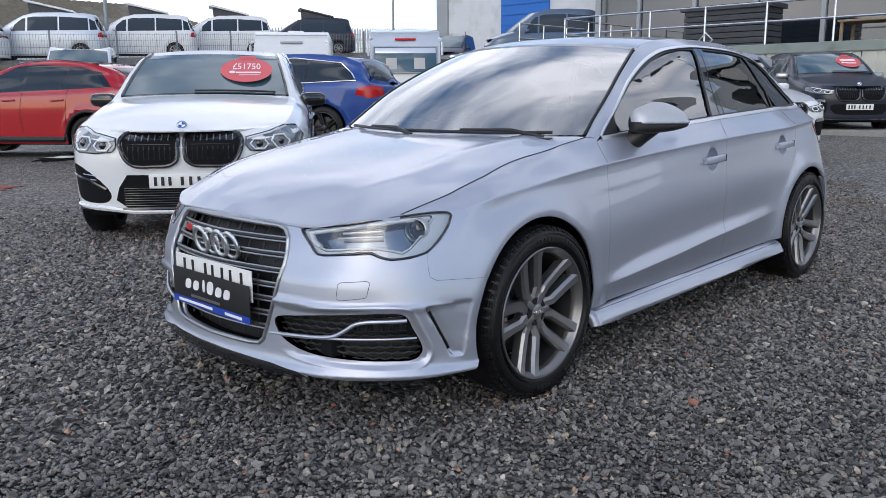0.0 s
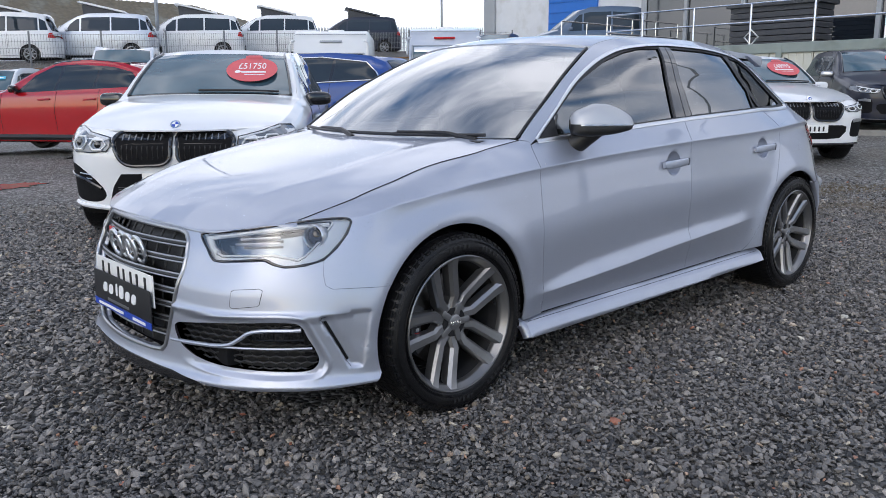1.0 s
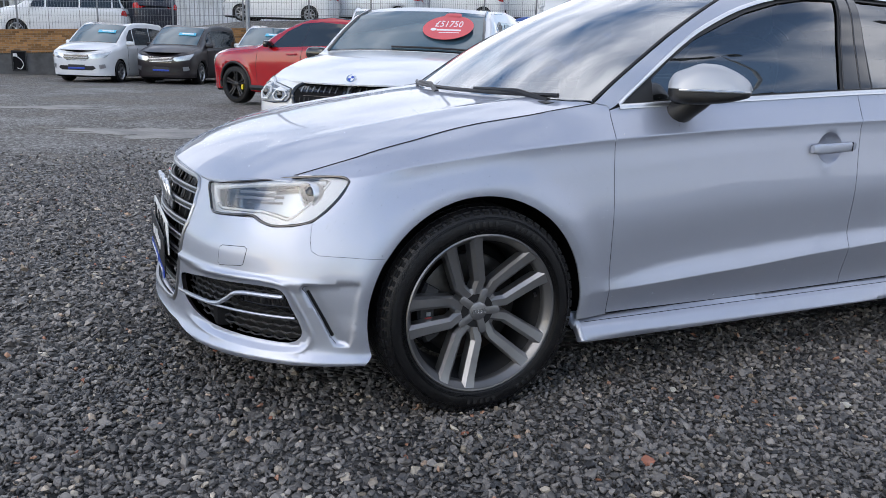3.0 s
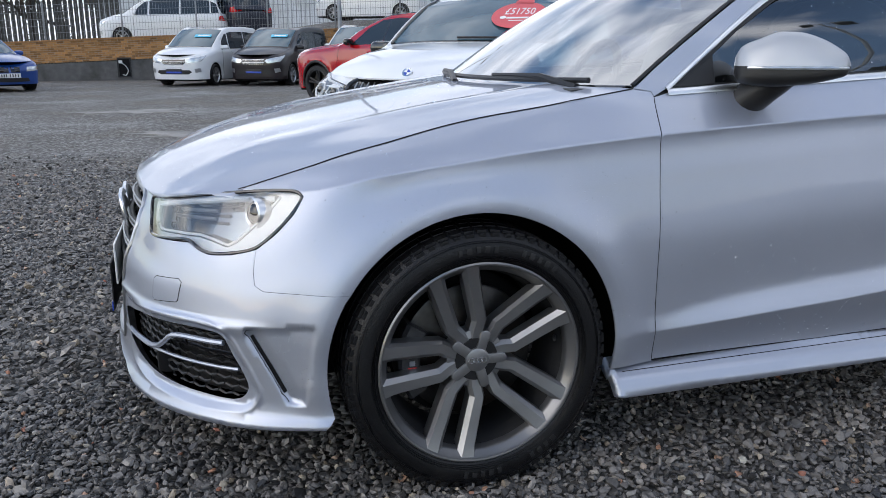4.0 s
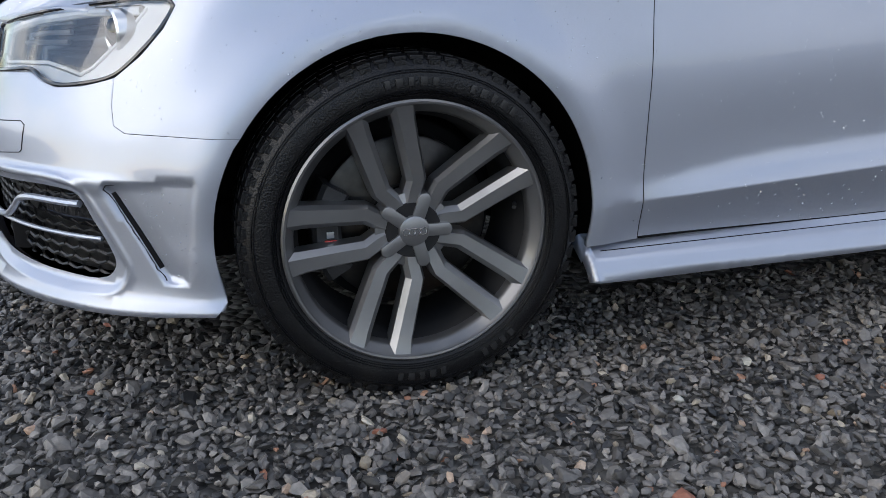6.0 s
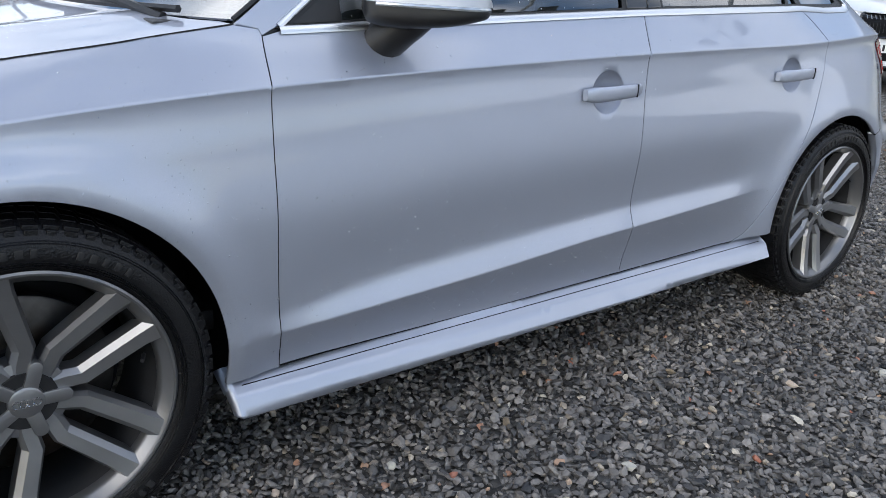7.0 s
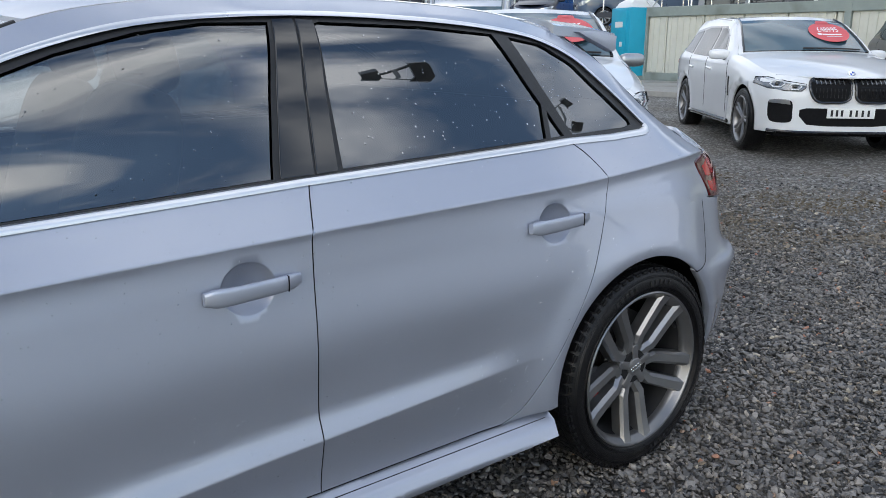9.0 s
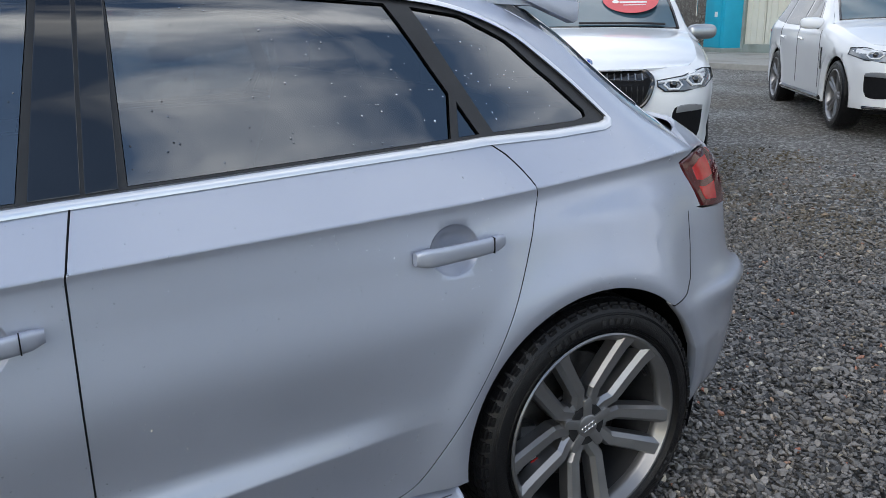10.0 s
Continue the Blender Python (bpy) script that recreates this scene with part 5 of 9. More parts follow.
# headlights
bezel_in = [(-0.985, 0.667), (-0.90, 0.680), (-0.77, 0.697), (-0.62, 0.713), (-0.492, 0.719), (-0.478, 0.713), (-0.528, 0.662), (-0.585, 0.616), (-0.612, 0.604), (-0.652, 0.612), (-0.70, 0.619), (-0.80, 0.615), (-0.90, 0.608), (-0.945, 0.620)]
for fix in ((lambda s: s), mirrored):
    lamp = part("headlight", fix(panel(BODY, lamp_edge, [bezel_in], step=0.014, gap=0.002, sink=0.016, depth=0.02, hole_depth=0.035)), BEZEL, car, "clear-lens headlight with silver bezel")
    part("lens", fix(panel(BODY, lamp_edge, step=0.02, gap=0.003, sink=0.003, depth=0.004)), LENS, lamp, "clear plastic lens")
    part("bowl", fix(panel(BODY, bezel_in, step=0.03, gap=-0.004, sink=0.062, depth=0)), BOWL, lamp, "reflector bowl")
    upper = opened([(u, z - 0.008) for u, z in bezel_in[:5]], 0.02)
    inner_end = opened([(-0.978, 0.660), (-0.952, 0.632), (-0.925, 0.618)], 0.01)
    under_line = opened([(u, z + 0.003) for u, z in [bezel_in[13]] + bezel_in[5:13][::-1]], 0.02)
    for q, r in ((upper, 0.0075), (inner_end, 0.009), (under_line, 0.0035)):
        part("light_guide", fix(tube(BODY.at(*q.T, 0.018), r, 8)), GUIDE, lamp, "white light guide")
    c = BODY.at(-0.555, 0.676, 0.02)[0]
    n = BODY.normal(-0.60, 0.66)[0]
    turn = Vector((0, -1, 0)).rotation_difference(Vector((n[0] * 0.7 - 0.4, n[1] * 0.4, 0))).to_matrix().to_4x4()
    ring = lathe([(0.034, 0.0), (0.037, -0.004), (0.040, 0.0), (0.040, 0.03), (0.034, 0.03), (0.034, 0.0)], 28)
    dome = lathe([(0.0005, -0.012), (0.012, -0.0105), (0.022, -0.005), (0.030, 0.004), (0.033, 0.012)], 28)
    m4 = Matrix.Translation(tuple(c)) @ turn
    part("projector_ring", fix(moved(ring, m4)), SATIN, lamp)
    part("projector", fix(moved(dome, m4)), GLOSSBLACK, lamp, "dark projector lens")
    for k in range(3):
        bar = [(-0.86 + 0.02 * k, 0.646 + 0.016 * k), (-0.76, 0.652 + 0.016 * k), (-0.68, 0.655 + 0.017 * k)]
        part("led_bar", fix(tube(BODY.at(*opened(bar, 0.03).T, 0.035), 0.0045, 8)), PALEALLOY, lamp, "bright reflector blade")
    part("headlight_gasket", fix(tube(BODY.at(*shrunk(spaced([tuple(p) for p in catmull(lamp_edge, 4, True)], 0.015), 0.004)[0].T, 0.003), 0.0042, 8, closed=True)), GLOSSBLACK, lamp, "black lamp gasket")

# washer cover
cap = [(-0.832, 0.511), (-0.822, 0.517), (-0.735, 0.524), (-0.724, 0.518), (-0.735, 0.474), (-0.742, 0.469), (-0.828, 0.458), (-0.838, 0.464)]
for fix in ((lambda s: s), mirrored):
    part("washer_cover", fix(panel(BUMPER, cap, step=0.02, gap=0.0015, sink=-0.0015, depth=0.006)), SILVER, car)
    part("washer_seam", fix(tube(BUMPER.at(*spaced(cap, 0.015).T, 0.0), 0.0011, 6, closed=True)), BARREL, car)
    seam = opened([(-0.525, 0.4325), (-0.538, 0.432), (-0.543, 0.424), (-0.500, 0.348), (-0.466, 0.282), (-0.450, 0.262)], 0.012)
    part("corner_seam", fix(tube(BUMPER.at(*seam.T, 0.0006), 0.0013, 6)), BARREL, car, "thin dark seam")
    slot = opened([(-0.530, 0.418), (-0.493, 0.348), (-0.459, 0.284)], 0.012)
    part("corner_slot", fix(tube(BODY.at(*slot.T, 0.0070), 0.0048, 8)), GAP, car, "narrow black slot")

# grille
grille = part("grille", both(panel(BODY, [(mid, 0.686)] + grille_edge[1:-1] + [(mid, 0.264)], step=0.03, gap=-0.01, sink=0.075, depth=0)), BLACK, car, "black grille with satin cross bars")
ring_line = spaced([(mid, 0.683)] + grille_edge[1:-1] + [(mid, 0.266)], 0.012)
ring_line = ring_line[(ring_line[:, 0] > mid + 0.001)]
loop_l = BODY.at(*ring_line.T, 0.002)
loop = np.vstack([loop_l, (loop_l * (1, -1, 1))[::-1]])
part("grille_frame", tube(loop, 0.0085, 10, closed=True), GRILLESATIN, grille, "bright grille frame")
for k, z in enumerate((0.633, 0.583, 0.532, 0.482, 0.432, 0.381, 0.331)):
    edge_u = np.interp(z, [0.27, 0.292, 0.35, 0.45, 0.55, 0.60, 0.645, 0.668], [-1.165, -1.143, -1.12, -1.083, -1.054, -1.052, -1.062, -1.085])
    uu = np.linspace(mid, edge_u, 14)
    near = BODY.at(uu, np.full(14, z), 0.022)
    line = np.vstack([near[::-1], (near * (1, -1, 1))[1:]])
    part("grille_bar", tube(line, 0.010, 10, squash=0.9), BLACK, grille)
    for dz in (0.008, -0.008):
        part("bar_edge", tube(line + (-0.008, 0, dz), 0.0035, 8), GRILLESATIN, grille, "satin bar edge")
for y in np.linspace(-0.30, 0.30, 9):
    u = BODY.u_of(-0.86, -abs(y))
    zz = np.linspace(0.285, 0.67, 8)
    p = BODY.at(np.full(8, u), zz, 0.04)
    p[:, 1] = y
    part("grille_rib", tube(p, 0.004, 6), BLACK, grille)
x_face = float(BODY.at(mid, 0.59, 0)[0][0])
for k in range(4):
    t = lathe([(0.0455 + 0.0095 * math.cos(a), 0.008 * math.sin(a)) for a in np.linspace(0, 2 * np.pi, 11)], 40, "x")
    part("badge_ring", moved(t, pose(x_face + 0.012 - 0.004 * (k % 2), -0.096 + 0.064 * k, 0.590, 0, -12, 0)), SATIN, grille, "bright badge ring")
badge_x = float(BODY.at(BODY.u_of(-0.845, -0.235), 0.617)[0][0])
part("grille_badge", block(badge_x + 0.012, 0.245, 0.617, 0.008, 0.042, 0.026, 0.003), BADGERED, grille, "small red badge")
part("badge_stroke", block(badge_x + 0.006, 0.205, 0.617, 0.008, 0.030, 0.024, 0.003), CHROME, grille)
plate_x = float(BODY.at(mid, 0.47, 0)[0][0]) + 0.010
plate_1 = part("number_plate", block(plate_x, 0, 0.470, 0.006, 0.52, 0.112, 0.003), PLATEWHITE, car, "white front number plate")
for y in (0.20, 0.13, 0.075, 0.01, -0.04, -0.13, -0.19):
    part("plate_bar", block(plate_x - 0.0045, -y, 0.482, 0.003, 0.013, 0.060), INK, plate_1, "plain dark plate bar")
dealer = part("dealer_plate", block(plate_x - 0.014, 0, 0.408, 0.004, 0.525, 0.135, 0.002), INK, car, "black and blue dealer plate over the number plate")
part("blue_band", block(plate_x - 0.0175, 0, 0.352, 0.003, 0.525, 0.024), DEALERBLUE, dealer, "blue band")
for k in range(6):
    h = 0.046 if k in (2, 3) else 0.034
    lean = [(-0.020, -0.016), (0.014, -0.016), (0.022, h - 0.022), (0.004, h - 0.016), (-0.012, h - 0.022)]
    bar_s = plate([tuple(p) for p in catmull([(x * (0.35 if k == 2 else 1.0), z) for x, z in lean], 4, True)], 0.003)
    part("white_shape", moved(bar_s, Matrix.Translation((plate_x - 0.0175, 0.150 - 0.056 * k + (0.012 if k > 2 else 0), 0.422)) @ pose(0, 0, 0, 0, 0, -90)), WHITEINK, dealer, "white rounded emblem shape")
part("grey_bar", block(plate_x - 0.0175, 0.03, 0.378, 0.002, 0.20, 0.010), PALEALLOY, dealer, "plain grey bar")
for y, w in ((-0.16, 0.11), (0.10, 0.24)):
    part("white_bar", block(plate_x - 0.0195, y, 0.352, 0.002, w, 0.010), WHITEINK, dealer, "plain white bar")

# side vents: honeycomb, blade, body-coloured frame
for fix in ((lambda s: s), mirrored):
    vent = part("bumper_vent", fix(panel(BODY, vent_edge, step=0.03, gap=-0.006, sink=0.055, depth=0)), BLACK, car, "black honeycomb bumper vent")
    cells = []
    for r in range(8):
        for c in range(13):
            cu, cz = -1.065 + 0.0430 * c + 0.0215 * (r % 2), 0.262 + 0.0200 * r
            if inside(np.array(vent_edge), np.array([[cu, cz]]))[0] and not (cu > -0.80 and 0.332 < cz < 0.40):
                ring6 = [(cu + 0.0240 * math.cos(radians(60 * q + 30)), cz + 0.0128 * math.sin(radians(60 * q + 30))) for q in range(6)]
                cells.append(tube(BODY.at(*np.array(ring6).T, 0.030), 0.0036, 5, closed=True))
    tagged(part("honeycomb", fix(join(*cells)), BLACK, vent), kind="stuff")
    pocket = [(-0.80, 0.345), (-0.765, 0.385), (-0.612, 0.395), (-0.584, 0.350), (-0.60, 0.334)]
    part("dark_pocket", fix(panel(BODY, pocket, step=0.03, gap=0, sink=0.040, depth=0.01)), GLOSSBLACK, vent, "gloss black pocket")
    blade = catmull([(-1.115, 0.318), (-1.0, 0.322), (-0.86, 0.332), (-0.815, 0.354), (-0.77, 0.381), (-0.605, 0.391)], 6)
    part("vent_blade", fix(tube(BODY.at(*blade.T, 0.004), 0.0068, 8)), SILVER, vent, "silver angled blade")
    blade = opened([(-1.10, 0.312), (-0.83, 0.325), (-0.572, 0.329)], 0.03)
    part("vent_blade", fix(tube(BODY.at(*blade.T, 0.006), 0.0042, 8)), SILVER, vent, "silver lower blade")
lip = opened([(mid, 0.222), (-1.25, 0.219), (-1.10, 0.214), (-1.0, 0.204)], 0.02)
lower = opened([(mid, 0.19), (-1.25, 0.188), (-1.10, 0.188), (-0.95, 0.188)], 0.02)
sp = panel(BODY, [tuple(p) for p in lip] + [tuple(p) for p in lower[::-1]], step=0.02, gap=0.0, sink=-0.004, depth=0.02)
part("front_splitter", both(sp), GLOSSBLACK, car, "black front splitter")

# wipers and cowl
for y0, y1 in ((-0.60, 0.02), (0.02, 0.58)):
    pts = [screen.at(0.022, y / 0.72, -0.010)[0] for y in np.linspace(y0, y1, 9)]
    w = part("wiper", tube(pts, [0.008] * 9, 6), BLACK, car, "black wiper")
    part("wiper_arm", tube([pts[0] + (-0.02, 0.03, -0.02), pts[2] + (-0.005, 0, 0.010), pts[5] + (0.0, 0, 0.010)], [0.012, 0.009, 0.006], 6), BLACK, w)
cowl_e = HOODEDGE[-3:][::-1]
part("cowl", join(*[block(x, 0, z, 0.10, w, 0.03, 0.01) for x, z, w in ((0.295, 0.915, 1.1), (0.36, 0.925, 1.3))]), BLACK, car, "black scuttle under the windscreen")


# ---- wheels ----
def alloy_wheel(name, radius=0.322, rim=0.246, width=0.235, label="gunmetal ten-spoke alloy wheel with low-profile tyre"):
    """Built about the hub, looking to -y; y = 0 is the hub cap's face."""
    w = new(name)
    w.empty_display_size = 0.1
    f, b = -0.040, width - 0.040  # outer and inner sides of the tyre
    prof = [(rim - 0.004, f + 0.016), (rim + 0.006, f + 0.006), (rim + 0.022, f), (rim + 0.040, f + 0.001), (rim + 0.056, f + 0.007), (radius - 0.010, f + 0.017), (radius - 0.003, f + 0.027),
            (radius, f + 0.045), (radius + 0.001, (f + b) / 2), (radius, b - 0.045), (radius - 0.006, b - 0.022), (rim + 0.03, b), (rim - 0.004, b - 0.01)]
    tyre = part("tyre", lathe(prof, 72), RUBBER, w, "black low-profile tyre")
    blocks = []
    for k in range(64):
        a = 360 / 64 * k
        blocks.append(moved(block(0, f + 0.030, radius - 0.0052, 0.0240, 0.026, 0.0075, 0.0012), pose(0, 0, 0, 0, a, 0)))
        blocks.append(moved(block(0, f + 0.0135, radius - 0.0150, 0.0200 if k % 2 else 0.0150, 0.006, 0.014, 0.0012), pose(0, 0, 0, 0, a, 0) @ pose(0, 0, 0, 0, 0, 0)))
        for j, yy in enumerate((0.065, 0.105, 0.145)):
            blocks.append(moved(block(0, f + yy, radius - 0.0015, 0.0235, 0.033, 0.006), pose(0, 0, 0, 0, a + 1.5 * j, 0)))
    tagged(part("tread", join(*blocks), RUBBER, w, smooth=False), kind="stuff")
    for k, r in enumerate((rim + 0.010, rim + 0.014, rim + 0.018, rim + 0.048, rim + 0.052)):
        yy = f + (0.0035, 0.0015, 0.0005, 0.0035, 0.0050)[k]
        part("sidewall_rib", lathe([(r - 0.0015, yy + 0.002), (r, yy - 0.0015), (r + 0.0015, yy + 0.002)], 72), RUBBER, w)
    for a0, n in ((52, 5), (84, 5), (262, 5), (298, 4)):
        for k in range(n):
            bar = block(0, 0, 0, 0.0125 if k % 2 else 0.010, 0.003, 0.015, 0.001)
            part("raised_bar", moved(bar, pose(0, 0, 0, 0, 90 - a0 - 4.4 * k, 0) @ Matrix.Translation((0, f - 0.0008, rim + 0.033))), LETTERRUBBER, w, "plain raised sidewall shape")
    r = part("rim", lathe([(rim - 0.001, f + 0.013), (rim + 0.002, f + 0.006), (rim - 0.002, f + 0.003), (rim - 0.006, f + 0.004), (rim - 0.009, f + 0.011), (rim - 0.019, f + 0.022), (rim - 0.023, f + 0.030), (rim - 0.024, f + 0.046)], 96), RIMMETAL, w, "gunmetal alloy rim")
    # the barrel's shade is put into its near-black colour
    part("barrel", lathe([(rim - 0.0235, f + 0.045), (rim - 0.030, f + 0.060), (rim - 0.034, f + 0.075), (rim - 0.036, f + 0.080), (rim - 0.040, b - 0.05), (rim - 0.004, b - 0.012)], 72), BARREL, w, "inner barrel coloured dark for its shade")
    for k in range(5):
        for sgn in (-1, 1):
            a = radians(107 + 72 * k)
            pts = []
            for rr, off, y in ((0.042, 0.009, 0.006), (0.066, 0.021, 0.004), (0.090, 0.0345, -0.002), (0.15, 0.0385, -0.011), (0.205, 0.0420, -0.021), (rim - 0.010, 0.0445, -0.031)):
                c, s = math.cos(a), math.sin(a)
                pts.append((rr * c - sgn * off * s, y, rr * s + sgn * off * c))
            part("spoke", beam(pts, [0.0170, 0.0180, 0.0190, 0.0200, 0.0212, 0.0245], [0.0100, 0.0105, 0.0110, 0.0118, 0.0128, 0.0155], 0.044, 0.10 * sgn, 0.011), GUNMETAL, w, sharp=15)
        a = radians(107 + 36 + 72 * k)
        p = (0.058 * math.cos(a), 0.003, 0.058 * math.sin(a))
        bolt = lathe([(0.0005, -0.004), (0.0085, -0.004), (0.010, -0.001), (0.010, 0.02)], 6)
        part("bolt_cap", moved(bolt, Matrix.Translation(p) @ pose(0, 0.002, 0, 0, 90 - math.degrees(a), 0)), GUNMETAL, r)
        lobe = [(0.0125 * math.cos(q) + (0.024 if math.cos(q) > 0 else -0.010), 0.0125 * math.sin(q)) for q in np.linspace(0, 2 * np.pi, 18, endpoint=False)]
        part("hub_lobe", moved(plate(lobe, 0.016, 0.003), Matrix.Translation((0, -0.002, 0)) @ pose(0, 0, 0, 0, -math.degrees(a), 0) @ Matrix.Translation((0.038, 0, 0))), GUNMETAL, w)
    part("hub", lathe([(0.0005, 0.004), (0.034, 0.004), (0.050, 0.008), (0.072, 0.012), (0.075, 0.045)], 40), GUNMETAL, w)
    # dark disc that stands in for shade between the hub lobes
    part("hub_recess", lathe([(0.0005, 0.0025), (0.052, 0.0025), (0.054, 0.008)], 40), BARREL, w, "dark disc for the shade round the hub lobes")
    cap = part("hub_cap", lathe([(0.0005, -0.0045), (0.024, -0.004), (0.0285, -0.002), (0.0305, 0.003), (0.031, 0.012)], 40), GUNMETAL, w, "round hub cap")
    for k in range(4):
        part("cap_ring", moved(lathe([(0.0068 + 0.0011 * math.cos(q), 0.001 * math.sin(q)) for q in np.linspace(0, 2 * np.pi, 7)], 20), Matrix.Translation((-0.0158 + 0.0105 * k, -0.0055, 0))), CHROME, w)
    disc = part("brake_disc", lathe([(0.060, 0.075), (0.160, 0.075), (0.165, 0.078), (0.165, 0.100), (0.060, 0.100)], 56), STEEL, w, "grey steel brake disc")
    part("disc_bell", lathe([(0.0005, 0.055), (0.070, 0.055), (0.074, 0.060), (0.074, 0.09)], 40), DARKALLOY, w)
    # near-black disc added for the shade behind spokes and brake
    part("barrel_shadow", lathe([(0.19, 0.13), (0.05, 0.135), (0.0005, 0.135)], 40), GAP, w, "dark disc for the shade behind the spokes")
    cal = lathe([(0.132, 0.105), (0.130, 0.038), (0.137, 0.031), (0.176, 0.031), (0.184, 0.040), (0.186, 0.105), (0.132, 0.105)], 18, "y", 62, 150)
    cal = (cal[0], cal[1] + [list(range(7))[:-1], [18 * 7 + q for q in range(6)][::-1]])
    cpr = part("brake_caliper", cal, CALIPER, w, "black brake caliper")
    part("caliper_badge", block(-0.152, 0.0285, -0.022, 0.022, 0.004, 0.016, 0.001), BADGERED, w, "red caliper badge")
    part("badge_letter", block(-0.152, 0.0285, -0.004, 0.014, 0.004, 0.012, 0.001), PALEALLOY, w)
    part("valve", tube([(0.205 * math.cos(radians(10)), 0.01, 0.205 * math.sin(radians(10))), (0.195 * math.cos(radians(10)), -0.012, 0.195 * math.sin(radians(10)))], 0.004, 8), INK, w)
    return w


first = alloy_wheel("wheel")
first.parent = car
tagged(first, "gunmetal ten-spoke alloy wheel with low-profile tyre")
first.matrix_basis = Matrix.Translation((0, -0.845, 0.322))
for x, y, spin in ((HX, -0.838, 0), (0, 0.845, 180), (HX, 0.838, 180)):
    copy_thing(first, Matrix.Translation((x, y, 0.322)) @ pose(0, 0, 0, 0, 14 if spin else -20 if x > 1 else 0, spin))


# ---- the hatchback's cabin, seen through the glass ----
def seat(x, y, wide, label):
    s = part("seat", join(moved(egg((0, 0, 0), (1, 0), 0.27, 0.26, 0.11, power=3.5, ends=4), Matrix.Translation((x, y, 0.50)))), CLOTH, car, label)
    back = moved(egg((0, 0, 0), (1, 0), 0.36, wide, 0.085, power=3.2, ends=4), Matrix.Translation((x + 0.30, y, 0.84)) @ pose(0, 0, 0, 0, -74, 0))
    part("backrest", (back[0], [q[::-1] for q in back[1]]), CLOTH, s)
    head = moved(egg((0, 0, 0), (0, 1), 0.135, 0.055, 0.085, power=3.2), Matrix.Translation((x + 0.415, y, 1.245)) @ pose(0, 0, 0, 0, -12, 0))
    part("headrest", (head[0], [q[::-1] for q in head[1]]), CLOTH, s)
    for dy in (-0.05, 0.05):
        part("headrest_post", tube([(x + 0.39, y + dy, 1.12), (x + 0.41, y + dy, 1.20)], 0.007, 8), CHROME, s)
    return s


for y in (-0.36, 0.36):
    seat(0.95, y, 0.25, "dark leather front seat")
bench = part("rear_bench", block(2.02, 0, 0.50, 0.55, 1.30, 0.22, 0.06), CLOTH, car, "dark rear bench")
part("rear_backrest", moved(block(0, 0, 0, 0.16, 1.30, 0.62, 0.05), Matrix.Translation((2.38, 0, 0.82)) @ pose(0, 0, 0, 0, 18, 0)), CLOTH, bench)
for y in (-0.40, 0.40):
    part("rear_headrest", block(2.52, y, 1.15, 0.09, 0.24, 0.15, 0.04), CLOTH, bench)
dash = part("dashboard", join(block(0.52, 0, 0.86, 0.42, 1.36, 0.14, 0.05), block(0.66, 0, 0.70, 0.22, 1.34, 0.26, 0.05)), BLACK, car, "black dashboard")
part("instrument_hood", block(0.66, 0.36, 0.945, 0.16, 0.34, 0.06, 0.025), BLACK, dash)
wheel_ring = lathe([(0.178 + 0.016 * math.cos(a), 0.016 * math.sin(a)) for a in np.linspace(0, 2 * np.pi, 10)], 36, "x")
sw = part("steering_wheel", moved(wheel_ring, Matrix.Translation((0.87, 0.36, 0.90)) @ pose(0, 0, 0, 0, 22, 0)), CLOTH, car, "black steering wheel")
part("steering_boss", moved(block(0, 0, 0, 0.06, 0.15, 0.11, 0.03), Matrix.Translation((0.86, 0.36, 0.90)) @ pose(0, 0, 0, 0, 22, 0)), BLACK, sw)
part("steering_spoke", moved(block(0, 0, 0, 0.02, 0.33, 0.03, 0.008), Matrix.Translation((0.865, 0.36, 0.90)) @ pose(0, 0, 0, 0, 22, 0)), PALEALLOY, sw)
part("rear_view_mirror", block(0.92, 0, 1.27, 0.03, 0.24, 0.065, 0.012), BLACK, car, "dark inside mirror")
roof_lining = Cap(edge3[k_top:k_roof + 1] * (1, 0.97, 1), catmull([(1.0, 0, 1.335), (1.5, 0, 1.385), (2.0, 0, 1.388), (2.75, 0, 1.335)], 8), 2.2, 2.6)
part("roof_lining", roof_lining.sheet(14, 13, sink=0.03), BEIGE, car, "pale roof lining")
for s in (1, -1):
    card = block(1.2, -0.735 * s, 0.76, 1.45, 0.05, 0.36, 0.02)
    part("door_card", card, BLACK, car, "black door lining")
    part("door_card", block(2.1, -0.72 * s, 0.80, 0.75, 0.05, 0.40, 0.02), BLACK, car, "black door lining")
part("floor_carpet", block(1.35, 0, 0.32, 2.0, 1.35, 0.05, 0.01), CLOTH, car, "dark carpet")
part("luggage_cover", block(2.85, 0, 0.90, 0.70, 1.20, 0.03, 0.01), CLOTH, car, "dark luggage cover")


